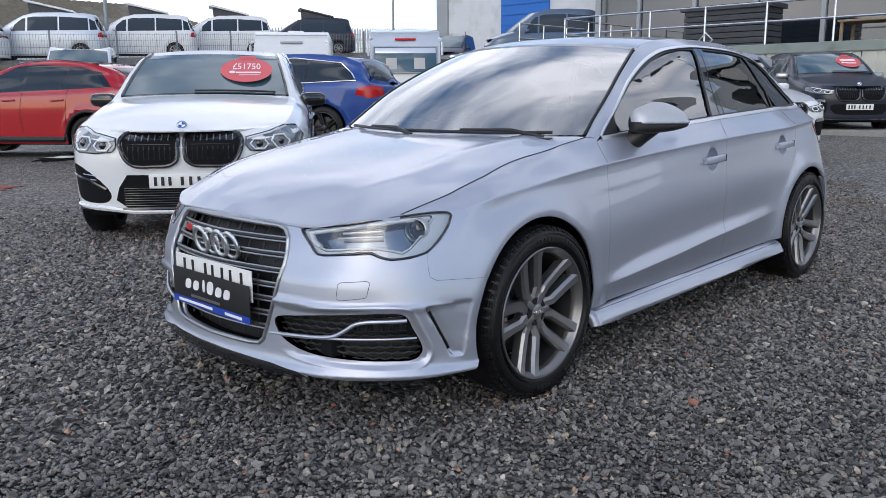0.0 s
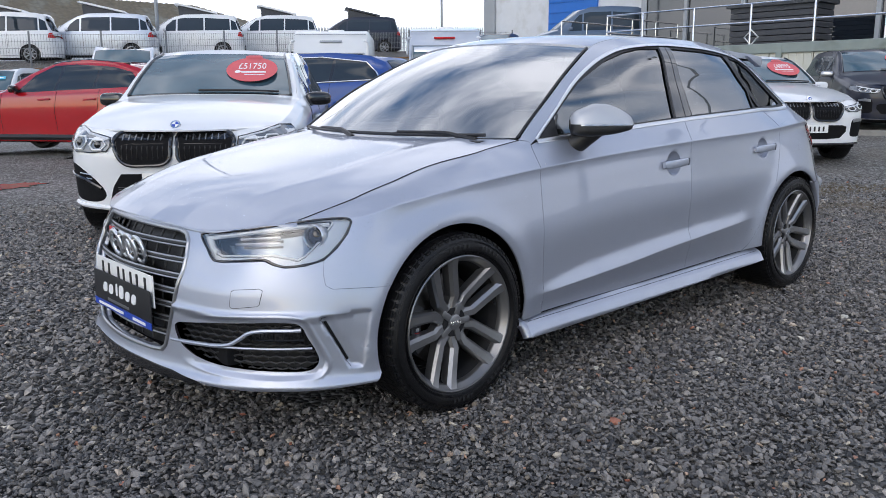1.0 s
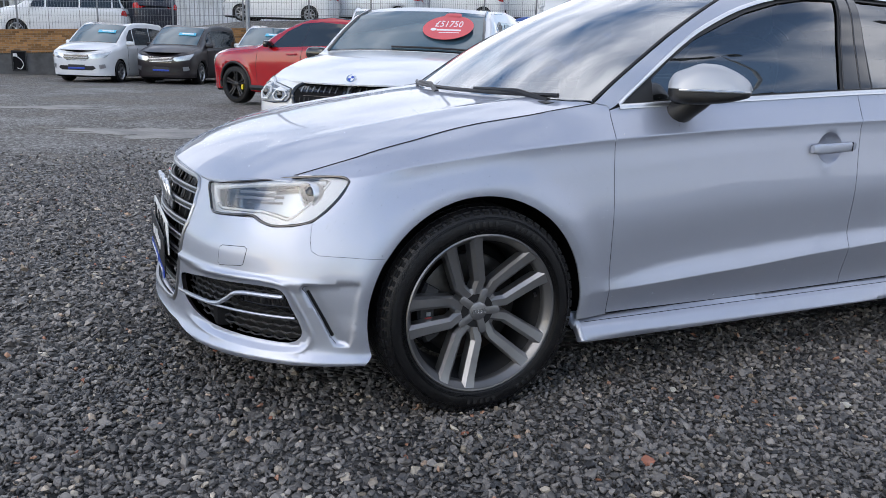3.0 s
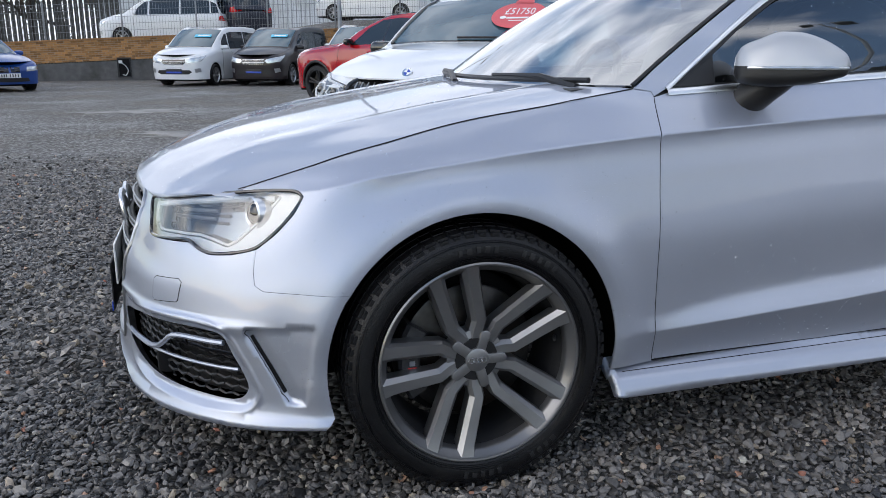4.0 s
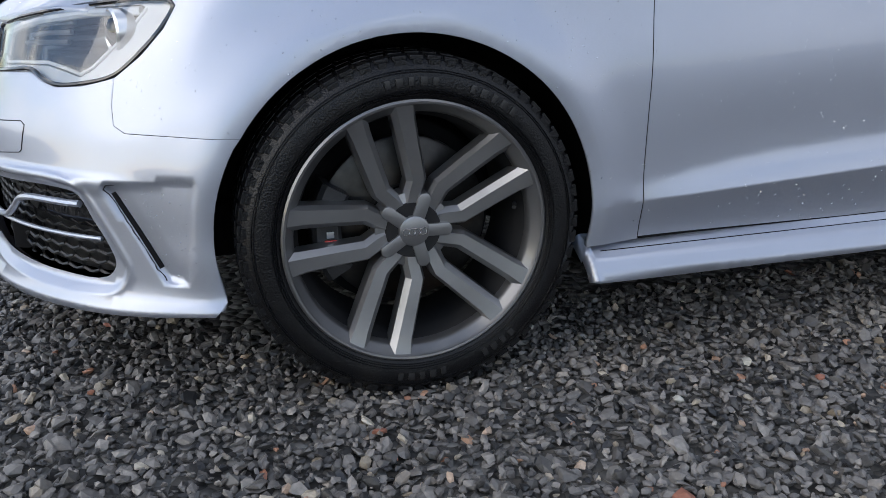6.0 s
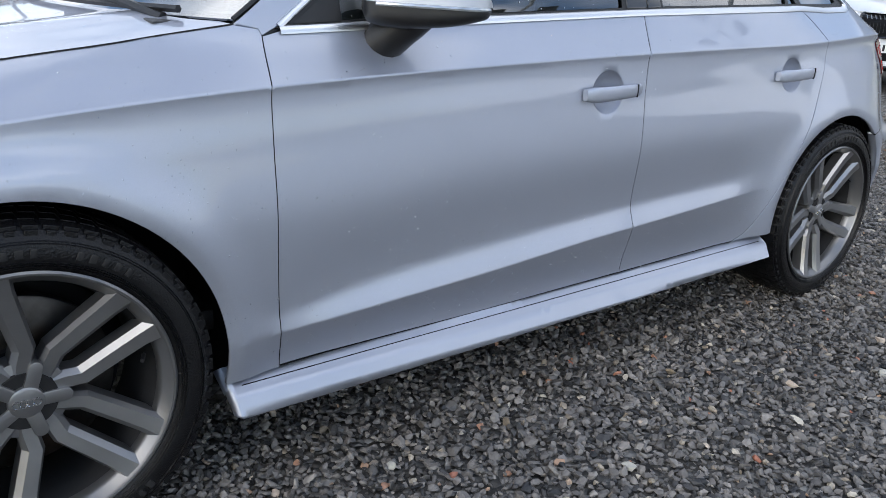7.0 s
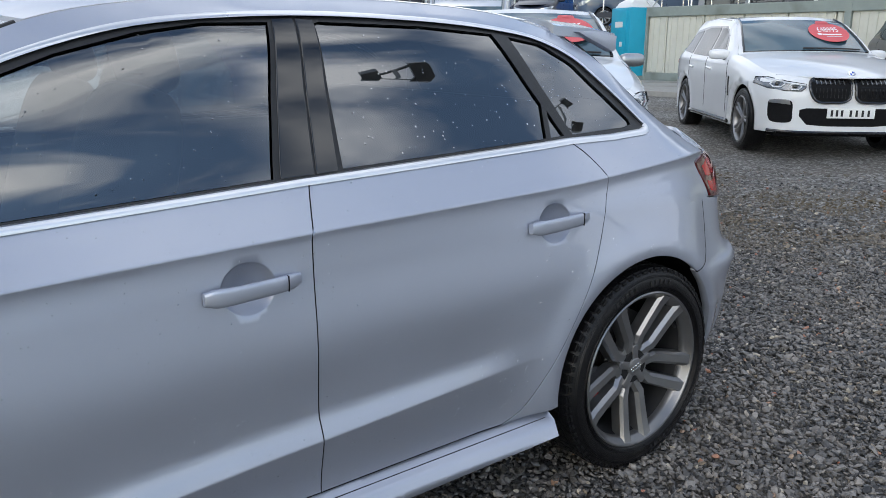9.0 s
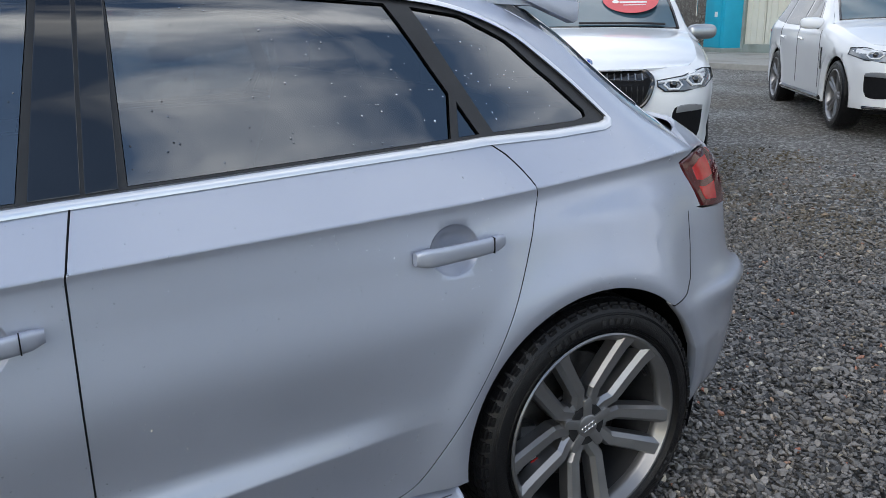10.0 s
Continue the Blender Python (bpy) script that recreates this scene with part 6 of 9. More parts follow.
# ---- the other vehicles of the yard ----
def simple_wheel(radius, rim, width, alloy, spokes, twin=0.0, caliper=None):
    w = new("wheel")
    w.empty_display_size = 0.1
    f, b = -0.03, width - 0.03
    part("tyre", lathe([(rim, f + 0.012), (rim + 0.015, f), (radius - 0.03, f + 0.003), (radius - 0.006, f + 0.022), (radius, f + 0.05), (radius, b - 0.05), (radius - 0.03, b), (rim, b)], 40), RUBBER, w, "black tyre")
    part("rim", lathe([(rim + 0.003, f + 0.008), (rim - 0.008, f + 0.004), (rim - 0.022, f + 0.02), (rim - 0.03, f + 0.06), (rim - 0.04, b - 0.02)], 40), alloy, w)
    # near-black disc added for the shade behind the spokes
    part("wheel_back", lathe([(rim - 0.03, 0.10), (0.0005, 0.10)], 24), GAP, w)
    for k in range(spokes):
        for sgn in ((-1, 1) if twin else (0,)):
            a = radians(90 + 360 / spokes * k)
            pts = []
            for t in (0.0, 0.35, 0.7, 1.0):
                rr, off = 0.04 + (rim - 0.052) * t, sgn * twin * (0.35 + 0.65 * t)
                pts.append((rr * math.cos(a) - off * math.sin(a), 0.012 - 0.026 * t, rr * math.sin(a) + off * math.cos(a)))
            part("spoke", beam(pts, [0.024, 0.02, 0.021, 0.026], [0.010, 0.009, 0.009, 0.012], 0.04), alloy, w, sharp=25)
    part("hub", lathe([(0.0005, 0.0), (0.03, 0.0), (0.055, 0.008), (0.06, 0.05)], 20), alloy, w)
    part("brake_disc", lathe([(0.06, 0.07), (rim - 0.075, 0.07), (rim - 0.075, 0.09)], 32), STEEL, w)
    if caliper:
        part("brake_caliper", moved(block(0, 0.055, 0, 0.06, 0.06, 0.19, 0.015), Matrix.Translation((0.13, 0, 0))), caliper, w, "yellow brake caliper")
    return w


class Vehicle:
    """A car or van from a few sizes: front, wheelbase, rear overhang, width; the side contour from the nose over the hood and roof to the tail, the mid line's extra rise."""

    def __init__(self, name, label, category, paint, at, front, base, rear, width, contour, belt, wheel, cowl, roof_from, roof_to, tumble=0.17, crown=0.05, sill=0.30, glass_paint=None,
                 alloy=None, spokes=5, twin=0.03, rim=None, tyre=0.25, caliper=None, arch_trim=None, group="", far=False, pinch=0.0, header=0.97):
        self.paint, self.ahead, self.base, self.rear, self.width = paint, front, base, rear, width
        self.root = thing(name, label, category, group, at=at)
        r = wheel
        w = width / 2
        outline = [(-front, 0), (-front + 0.015, -0.45 * w), (-front + 0.07, -0.70 * w), (-front + 0.20, -0.87 * w), (-front + 0.45, -0.965 * w), (-0.1, -w), (base * 0.5, -w + pinch), (base + 0.05, -w),
                   (base + rear * 0.45, -0.985 * w), (base + rear - 0.20, -0.90 * w), (base + rear - 0.05, -0.70 * w), (base + rear, -0.4 * w), (base + rear + 0.01, 0)]
        self.skin = sk = Skin(outline, [], ((0.0, r), (base, r)), r + 0.045, 0.012, 0.05)
        top = [(sk.nose if x <= -front else sk.tail if x >= base + rear else x, z) for x, z in contour]
        self.top = top
        tu, tz = zip(*top)
        us = np.linspace(sk.nose, sk.tail, 40)
        tops = np.interp(us, tu, tz)
        green = np.clip((us - cowl) / max(0.3, 0.9 * (roof_from - cowl)), 0, 1) * np.clip((sk.tail - 0.45 - us) / 0.2 + 1, 0, 1)
        bz = np.where(us < cowl, tops - 0.07, np.minimum(np.interp(us, [0, base], belt), tops - 0.05))
        flat = lambda z, d: ([(float(u), float(q)) for u, q in zip(us, np.broadcast_to(z, us.shape))], [(float(u), float(q)) for u, q in zip(us, np.broadcast_to(d, us.shape))])
        lean = np.where(us < cowl, 0.03, 0.03) + 0.0 * us
        sk.lines = [flat(sill - 0.16, 0.06), flat(sill - 0.02, 0.02), flat(sill + 0.16, 0.012), flat((sill + bz) / 2 + 0.08, 0.0), flat(bz - 0.085, 0.006), flat(bz, 0.035),
                    flat(bz * 0.4 + tops * 0.6, 0.035 + 0.055 + (tumble * 0.62 - 0.06) * green), flat(tops, 0.13 + (tumble - 0.10) * green), flat(tops + 0.05, 0.25 + (tumble - 0.08) * green)]
        if far:
            sk.flare = 0.0
        R = r + 0.045
        side = [(sk.nose, sill - 0.06), (sk.nose, top[0][1])] + top[1:-1] + [(sk.tail, top[-1][1]), (sk.tail, sill - 0.04), (base + R, sill - 0.06)] + arc(base, r, R, 0, 180, 20) + [(base - R, sill - 0.08), (R, sill - 0.08)] + arc(0, r, R, 0, 180, 20) + [(-R, sill - 0.06)]
        step = 0.11 if far else 0.06
        rows = [[(float(u), float(np.interp(u, us, z))) for u in np.linspace(sk.nose + 0.03, sk.tail - 0.03, 90)] for z in (bz - 0.085, bz - 0.03, bz, bz * 0.6 + tops * 0.4, bz * 0.25 + tops * 0.75)]
        self.body = part("body", both(panel(sk, side, step=step, gap=0.0, depth=0.02, ridges=[] if far else rows)), paint, self.root)
        # hood, windscreen, roof, back
        pts = np.array(top)
        dense = opened(pts, 0.04)
        edge = sk.at(dense[:, 0], dense[:, 1])
        a = int(np.argmin(abs(dense[:, 0] - sk.u_of(-front + 0.20, -0.87 * w))))
        b, c, d = (int(np.argmin(abs(dense[:, 0] - q))) for q in (cowl, roof_from, roof_to))

        def mid_line(i, j, x0, x1, extra0, extra1, bow=0.0):
            t = np.linspace(0, 1, 12)
            z0, z1 = edge[i, 2] + extra0, edge[j, 2] + extra1
            return np.stack([x0 + (x1 - x0) * t, 0 * t, z0 + (z1 - z0) * t + bow * np.sin(np.pi * t)], 1)

        self.hood = Cap(edge[a:b + 1], mid_line(a, b, -front + 0.02, edge[b, 0] - 0.14, -0.015, crown * 0.6, 0.035), 2.2, 2.6)
        part("hood", self.hood.sheet(14, 17), paint, self.root)
        self.screen = Cap(edge[b:c + 1] * (1, 0.99, 1), mid_line(b, c, edge[b, 0] - 0.16, edge[c, 0] - 0.10, crown * 0.55, crown * 0.8, 0.02), 2.2, 2.3)
        gl = glass_paint or CARSCREEN
        self.windscreen = part("windscreen", self.screen.sheet(12, 17, 0.03, header, 0.925, 0.01, -0.006), gl, self.root, "dark reflecting windscreen")
        part("screen_surround", self.screen.sheet(12, 17, 0.0, 1.0, 1.0, 0.01, 0.0), paint, self.root)
        part("screen_seal", self.screen.sheet(12, 17, 0.01, header + 0.015, 0.945, 0.008, -0.003), GLOSSBLACK, self.root)
        roof_cap = Cap(edge[c:d + 1], mid_line(c, d, edge[c, 0] - 0.10, edge[d, 0] + 0.06, crown * 0.8, crown * 0.8, crown * 0.35), 2.2, 2.4)
        part("roof", roof_cap.sheet(16, 17), paint, self.root)
        back = Cap(edge[d:] * (1, 1, 1), mid_line(d, len(edge) - 1, edge[d, 0] + 0.06, base + rear - 0.02, crown * 0.8, 0.01, 0.02), 2.2, 2.4)
        part("back", back.sheet(12, 17), paint, self.root)
        part("rear_window", back.sheet(10, 15, 0.10, 0.80, 0.86, 0.01, -0.008), DARKPANE, self.root, "dark rear window")
        part("underbody", block(base / 2 + (rear - front) / 2, 0, sill - 0.03, base + front + rear - 0.35, width - 0.40, 0.16, 0.03), GAP, self.root, "dark underbody")
        for x in (0, base):
            for s in (1, -1):
                well = lathe([(R + 0.01, -w + 0.04), (R + 0.01, -w + 0.32), (0.1, -w + 0.34)], 24, "y", 200, -10)
                part("wheel_well", moved(well if s > 0 else mirrored(well), Matrix.Translation((x, 0, r))), GAP, self.root)
                if arch_trim:
                    rim_line = arc(x, r, R + 0.012, -8, 188, 26)
                    shape = tube(sk.at(*zip(*rim_line), -0.002), 0.026, 8)
                    part("arch_trim", shape if s > 0 else mirrored(shape), arch_trim, self.root, "dark wheel-arch trim")
        first = simple_wheel(r, rim or r * 0.72, tyre, alloy or GUNMETAL, spokes, twin, caliper)
        first.parent = self.root
        first.matrix_basis = Matrix.Translation((0, -w + 0.045, r))
        for x, s in ((base, -1), (0, 1), (base, 1)):
            copy_thing(first, Matrix.Translation((x, s * (w - 0.045), r)) @ pose(0, 0, 0, 0, 17 * s, 180 if s > 0 else 0))

    def uy(self, y):
        """The place along the outline, on the nose, at a distance from the middle."""
        k = slice(self.skin.i0, self.skin.i0 + 200)
        return float(np.interp(abs(y), abs(self.skin.P[k, 1]), self.skin.ln[k]))

    def ty(self, y):
        k = slice(self.skin.i1 - 160, self.skin.i1 + 1)
        return float(np.interp(abs(y), abs(self.skin.P[k, 1])[::-1], self.skin.ln[k][::-1]))

    def patch(self, name, outline, mat, label="", where="side", both_sides=True, sink=-0.006, depth=0.012, parent=None, rim=None):
        """A piece laid on the skin; outline of (x, z) on the side, or (distance from the middle, z) on the nose or tail."""
        conv = {"side": lambda p: p, "nose": lambda p: (self.uy(p[0]), p[1]), "tail": lambda p: (self.ty(p[0]), p[1])}[where]
        shape = panel(self.skin, [conv(p) for p in outline], step=0.05, gap=0.0, sink=sink, depth=depth)
        obs = []
        for s in ((shape, mirrored(shape)) if both_sides else (both(shape),)):
            obs.append(part(name, s, mat, parent or self.root, label))
        return obs

    def line(self, name, pts, mat, radius=0.005, sink=0.0, where="side"):
        conv = {"side": lambda p: p, "nose": lambda p: (self.uy(p[0]), p[1]), "tail": lambda p: (self.ty(p[0]), p[1])}[where]
        q = opened([conv(p) for p in pts], 0.05)
        shape = tube(self.skin.at(*q.T, sink), radius, 6)
        for s in (shape, mirrored(shape)):
            part(name, s, mat, self.root)

    def centre_block(self, name, z, width, height, mat, label="", out=0.012, parent=None, y=0.0, tail=False):
        u = self.skin.tail if tail else self.skin.nose
        x = float(self.skin.at(u, z)[0][0])
        sg = 1 if tail else -1
        return part(name, block(x + sg * out, y, z, 0.012, width, height, 0.003), mat, parent or self.root, label)

    def number_plate(self, z, words=True, tail=False, mat=None, out=0.014):
        p = self.centre_block("number_plate", z, 0.52, 0.112, mat or PLATEWHITE, "number plate with plain dark bars", out, tail=tail)
        for y in (-0.19, -0.125, -0.06, 0.005, 0.10, 0.155, 0.21):
            self.centre_block("plate_bar", z, 0.024 if words else 0.02, 0.070, INK, "plain dark plate bar", out + 0.006, p, y, tail)
        return p

    def mirrors(self, x, z, reach, mat, size=(0.13, 0.080, 0.066)):
        w = self.width / 2
        shape = egg((x, -w - reach + size[0] * 0.6, z), (0.25, -0.97), size[0], size[1] * 0.7, size[2])
        shape = (shape[0], [q[::-1] for q in shape[1]])
        for s in (shape, mirrored(shape)):
            m = part("door_mirror", s, mat, self.root, "door mirror")
        foot = tube([(x - 0.02, -w + 0.10, z - 0.07), (x, -w - reach + size[0] * 0.7, z - 0.03)], 0.025, 8)
        for s in (foot, mirrored(foot)):
            part("mirror_foot", s, BLACK, self.root)

    def sticker(self, price, s=0.46, t=-0.48, mat=None, wide=0.25, high=0.27):
        """An oval price sticker inside the screen."""
        p = self.screen.at(s, t, -0.024)[0]
        n = self.screen.normal(s, t * 0.35)[0]
        up = Vector((0, 0, 1))
        out = Vector(tuple(n))
        right = up.cross(out).normalized()
        m = Matrix((right, -out, out.cross(right))).transposed().to_4x4()
        m.translation = Vector(tuple(p))
        oval = [(wide * math.cos(a), high * math.sin(a)) for a in np.linspace(0, 2 * np.pi, 40, endpoint=False)]
        st = part("price_sticker", moved(plate(oval, 0.002), m), mat or STICKERRED, self.root, "oval price sticker on the windscreen")
        tab = [(0.09 * a, high * 0.97 + 0.06 * b) for a, b in ((-1, -0.6), (1, -0.6), (0.9, 0.7), (0.6, 1), (-0.6, 1), (-0.9, 0.7))]
        part("sticker_tab", moved(plate(tab, 0.002), m), mat or STICKERRED, st)
        if price.strip("?"):
            part("price", moved(([tuple(q) for q in np.array(text_shape(price, 0.100)[0]) * (0.92, 1, 1.9)], text_shape(price, 0.100)[1]), m @ Matrix.Translation((0, -0.003, 0.06))), WHITEINK, st, "white price lettering", smooth=False)
        else:
            part("sticker_bar", moved(block(0, 0, 0, 0.32, 0.002, 0.07), m @ Matrix.Translation((0, -0.003, 0.06))), WHITEINK, st, "plain white bar")
        part("sticker_bar", moved(block(0.02, 0, 0, 0.24, 0.002, 0.030), m @ Matrix.Translation((0, -0.003, -0.07))), WHITEINK, st, "plain white bar")
        part("sticker_bar", moved(block(0.0, 0, 0, 0.20, 0.002, 0.012), m @ Matrix.Translation((0.03, -0.003, -0.125))), WHITEINK, st, "plain white bar")
        part("sticker_mark", moved(plate([(0.03 * math.cos(a), 0.03 * math.sin(a)) for a in np.linspace(0, 6.28, 12, endpoint=False)], 0.002), m @ Matrix.Translation((-0.135, -0.004, -0.06))), WHITEINK, st)
        return st


def stand(nose_x, nose_y, angle, front, z=None):
    """The pose of a vehicle whose nose stands at a place, its tail in the direction of the angle."""
    a = radians(angle)
    x, y = nose_x + front * math.cos(a), nose_y + front * math.sin(a)
    return pose(x, y, float(ground_z(x, y)) if z is None else z, 0, 0, angle)


def upright_suv(name, label, at, paint, size, mirror_mat, price, spokes=5, big=False, alloy=None, dark_nose=False):
    """A large upright estate-like 4x4 with two kidney-shaped grilles."""
    k = size
    contour = [(-0.86, 0.912 * k), (-0.62, 0.935 * k), (-0.3, 1.0 * k), (0.25, 1.10 * k), (0.62, 1.145 * k), (0.95, 1.37 * k), (1.25, 1.545 * k), (1.55, 1.625 * k), (2.1, 1.66 * k), (2.7, 1.64 * k), (3.15, 1.60 * k), (3.45, 1.42 * k), (3.68, 1.12 * k), (3.90, 1.05 * k)]
    v = Vehicle(name, label, "car", paint, at, 0.86, 2.90, 0.98, 1.94, contour, (1.06 * k, 1.12 * k), 0.37, 0.66, 1.50, 3.16, 0.25, 0.05, 0.34, alloy=alloy or GUNMETAL, spokes=spokes, twin=0.035, rim=0.275, header=0.87)
    kidney = [(0.03, 0.885), (0.07, 0.912), (0.25, 0.918), (0.40, 0.912), (0.462, 0.875), (0.472, 0.82), (0.425, 0.69), (0.365, 0.645), (0.22, 0.638), (0.09, 0.648), (0.035, 0.69), (0.025, 0.78)]
    kidney = [(y, z * k) for y, z in catmull(kidney, 4, True)]
    inner = [tuple(p) for p in shrunk(spaced(kidney, 0.03), 0.020)[0]]
    rims = v.patch("kidney_grille", kidney, GLOSSBLACK, "gloss black kidney grille", "nose", sink=-0.012, depth=0.03)
    for ob, sg in zip(rims, (-1, 1)):
        for y in np.linspace(0.085, 0.405, 9):
            zz = np.array([0.69, 0.77, 0.875]) * k
            p = v.skin.at([v.uy(y)] * 3, zz, -0.016)
            p[:, 1] *= -sg
            part("grille_slat", tube(p, 0.006, 6), BLACK, ob, "black upright grille slat")
    for ob, sg in zip(rims, (-1, 1)):
        ring = spaced(kidney, 0.02)
        p = v.skin.at([v.uy(y) for y in ring[:, 0]], ring[:, 1], -0.016)
        p[:, 1] *= -sg
        part("grille_frame", tube(p, 0.015, 8, closed=True), DARKRIM, ob, "dark bright grille frame")
        for y in np.linspace(0.10, 0.40, 7):
            p = v.skin.at([v.uy(y)] * 2, np.array([0.842, 0.885]) * k, -0.021)
            p[:, 1] *= -sg
            part("slat_tip", tube(p, 0.0065, 6), PALEALLOY, ob, "bright slat tip")
    v.patch("grille_mesh", inner, GAP, "black grille mesh", "nose", sink=-0.0135, depth=0.004)
    lamp = [(0.505, 0.862), (0.50, 0.80), (0.53, 0.757), (0.66, 0.745), (0.80, 0.752), (0.915, 0.785), (0.945, 0.86), (0.94, 0.945), (0.90, 0.948), (0.72, 0.905)] if not big else [(0.505, 0.838), (0.51, 0.80), (0.56, 0.765), (0.70, 0.765), (0.86, 0.79), (0.945, 0.84), (0.945, 0.905), (0.90, 0.91), (0.70, 0.868)]
    lamps = v.patch("headlight", [(y, z * k) for y, z in lamp], HEADLAMP, "angular clear headlight", "nose", sink=-0.004, depth=0.02)
    for ob, sg in zip(lamps, (-1, 1)):
        def lay(points, radius, mat, name, label, closed=False):
            q = np.array([(v.uy(y), z * k) for y, z in points])
            p = v.skin.at(*q.T, -0.010)
            p[:, 1] *= -sg
            part(name, tube(p, radius, 6, closed=closed), mat, ob, label)

        top_edge = [(0.51, lamp[0][1] - 0.012), (0.72, lamp[-1][1] - 0.012), (0.90, lamp[-2][1] - 0.012)]
        lay(top_edge, 0.012, BEZEL, "lamp_brow", "bright upper lamp trim")
        lay([(y, z) for y, z in lamp], 0.006, GLOSSBLACK, "lamp_edge", "black lamp edge", True)
        for cy, cz, ry, rz in (((0.605, 0.805, 0.070, 0.040), (0.775, 0.822, 0.070, 0.052)) if not big else ((0.62, 0.808, 0.065, 0.030), (0.79, 0.838, 0.065, 0.034))):
            hexagon = [(cy + ry * a, cz + rz * b) for a, b in ((-1, 0.1), (-0.55, 0.95), (0.6, 1.0), (1.0, 0.0), (0.55, -0.95), (-0.5, -0.95))]
            lay(hexagon, 0.009, GUIDE, "light_guide", "white hexagonal light guide", True)
            c = v.skin.at(v.uy(cy), cz * k, -0.004)[0] * (1, -sg, 1)
            part("lamp_eye", moved(lathe([(0.0005, -0.014), (0.024, -0.008), (0.032, 0.01)], 16, "x"), Matrix.Translation(tuple(c))), GLOSSBLACK, ob, "dark lamp eye")
    low = [(0.0, 0.30), (0.0, 0.565), (0.20, 0.57), (0.43, 0.57), (0.50, 0.47), (0.53, 0.37), (0.44, 0.305), (0.25, 0.30)] if not big else [(0.0, 0.37), (0.0, 0.565), (0.20, 0.57), (0.48, 0.57), (0.55, 0.55), (0.55, 0.48), (0.46, 0.385), (0.25, 0.37)]
    v.patch("lower_intake", [(y, z * k) for y, z in low[:1]] + [(float(y), float(z) * k) for y, z in low[1:]] , GAP, "black lower intake", "nose", both_sides=False, sink=-0.003)
    corner = [(0.57, 0.40), (0.60, 0.47), (0.80, 0.63), (0.89, 0.65), (0.90, 0.50), (0.86, 0.38), (0.70, 0.345), (0.60, 0.36)] if not big else [(0.63, 0.42), (0.625, 0.52), (0.64, 0.64), (0.72, 0.665), (0.84, 0.65), (0.85, 0.60), (0.83, 0.42), (0.72, 0.40)]
    v.patch("side_intake", [(y, z * k) for y, z in catmull(corner, 3, True)], GAP, "black corner intake", "nose", sink=-0.003)
    if big:
        v.patch("fog_light", [(0.65, 0.61 * k), (0.66, 0.655 * k), (0.74, 0.668 * k), (0.84, 0.655 * k), (0.84, 0.625 * k), (0.74, 0.62 * k)], PALEALLOY, "slim fog light", "nose", sink=-0.012)
    else:
        for z in (0.53, 0.565):
            v.line("intake_fin", [(0.68, z * k), (0.79, (z + 0.012) * k)], SATIN, 0.005, -0.004, "nose")
        for z in np.linspace(0.325, 0.465, 8):
            v.line("intake_bar", [(0.0, z * k), (0.46, z * k)], GLOSSBLACK, 0.004, -0.008, "nose")
        v.line("intake_blade", [(0.60, 0.455 * k), (0.74, 0.53 * k), (0.885, 0.575 * k)], GLOSSBLACK, 0.014, -0.006, "nose")
        v.line("lip_edge", [(0.0, 0.272 * k), (0.40, 0.275 * k), (0.60, 0.30 * k), (0.88, 0.325 * k)], paint, 0.020, -0.004, "nose")
    v.line("front_splitter", [(0.0, 0.29), (0.5, 0.29), (0.85, 0.30)], GLOSSBLACK, 0.018, 0.0, "nose")
    v.number_plate(0.52 * k)
    disc = v.skin.at(v.skin.nose, 0.93 * k)[0]
    spot = v.hood.at(0.07, 0.0)[0]
    tilt = Matrix.Translation((float(spot[0]) - 0.004, 0, float(spot[2]) + 0.014)) @ pose(0, 0, 0, 0, 38, 0)
    badge = part("badge", moved(lathe([(0.026, -0.008), (0.038, -0.009), (0.042, -0.004), (0.043, 0.012)], 24, "x"), tilt), CHROME, v.root, "small round badge with blue and white fields")
    for q in range(4):
        part("badge_field", moved(lathe([(0.0005, -0.0075), (0.026, -0.0075), (0.027, 0.0)], 6, "x", 90, 90 * q), tilt), DEALERBLUE if q % 2 else WHITEINK, badge)
    panes = ([(0.98, 1.10), (1.66, 1.115), (1.72, 1.50), (1.55, 1.50), (1.30, 1.40)], [(1.74, 1.117), (2.56, 1.14), (2.58, 1.49), (2.3, 1.52), (1.80, 1.515)], [(2.64, 1.145), (3.36, 1.20), (3.24, 1.38), (3.05, 1.46), (2.66, 1.485)])
    surround = [(0.88, 1.085), (3.46, 1.19), (3.30, 1.40), (3.08, 1.49), (2.4, 1.545), (1.55, 1.53), (1.25, 1.40)]
    v.patch("window_surround", [(x, z * k) for x, z in surround], GLOSSBLACK, "gloss black window surround", sink=-0.003, depth=0.008)
    for p in panes:
        v.patch("side_window", [(x, z * k) for x, z in p], DARKPANE, "dark tinted side window", sink=-0.007, depth=0.006)
    for x0, z1 in ((0.62, 1.07), (1.70, 1.10), (2.62, 1.12)):
        v.line("door_gap", [(x0, 0.40), (x0 - 0.02, 0.75), (x0 + 0.04, z1 * k)], GAP, 0.004)
    for x in (1.50, 2.46):
        v.line("door_handle", [(x - 0.11, 0.95 * k), (x + 0.11, 0.965 * k)], paint, 0.017, -0.012)
    v.patch("fender_vent", [(0.48, 0.62), (0.50, 0.86), (0.54, 0.86), (0.53, 0.62)], GLOSSBLACK, "black fender vent")
    v.line("sill_trim", [(0.46, 0.30), (2.44, 0.30)], GLOSSBLACK, 0.03, 0.01)
    v.patch("tail_light", [(3.50, 1.02), (3.72, 1.05), (3.95, 1.04), (3.95, 0.93), (3.70, 0.92)], LAMPRED, "red tail light")
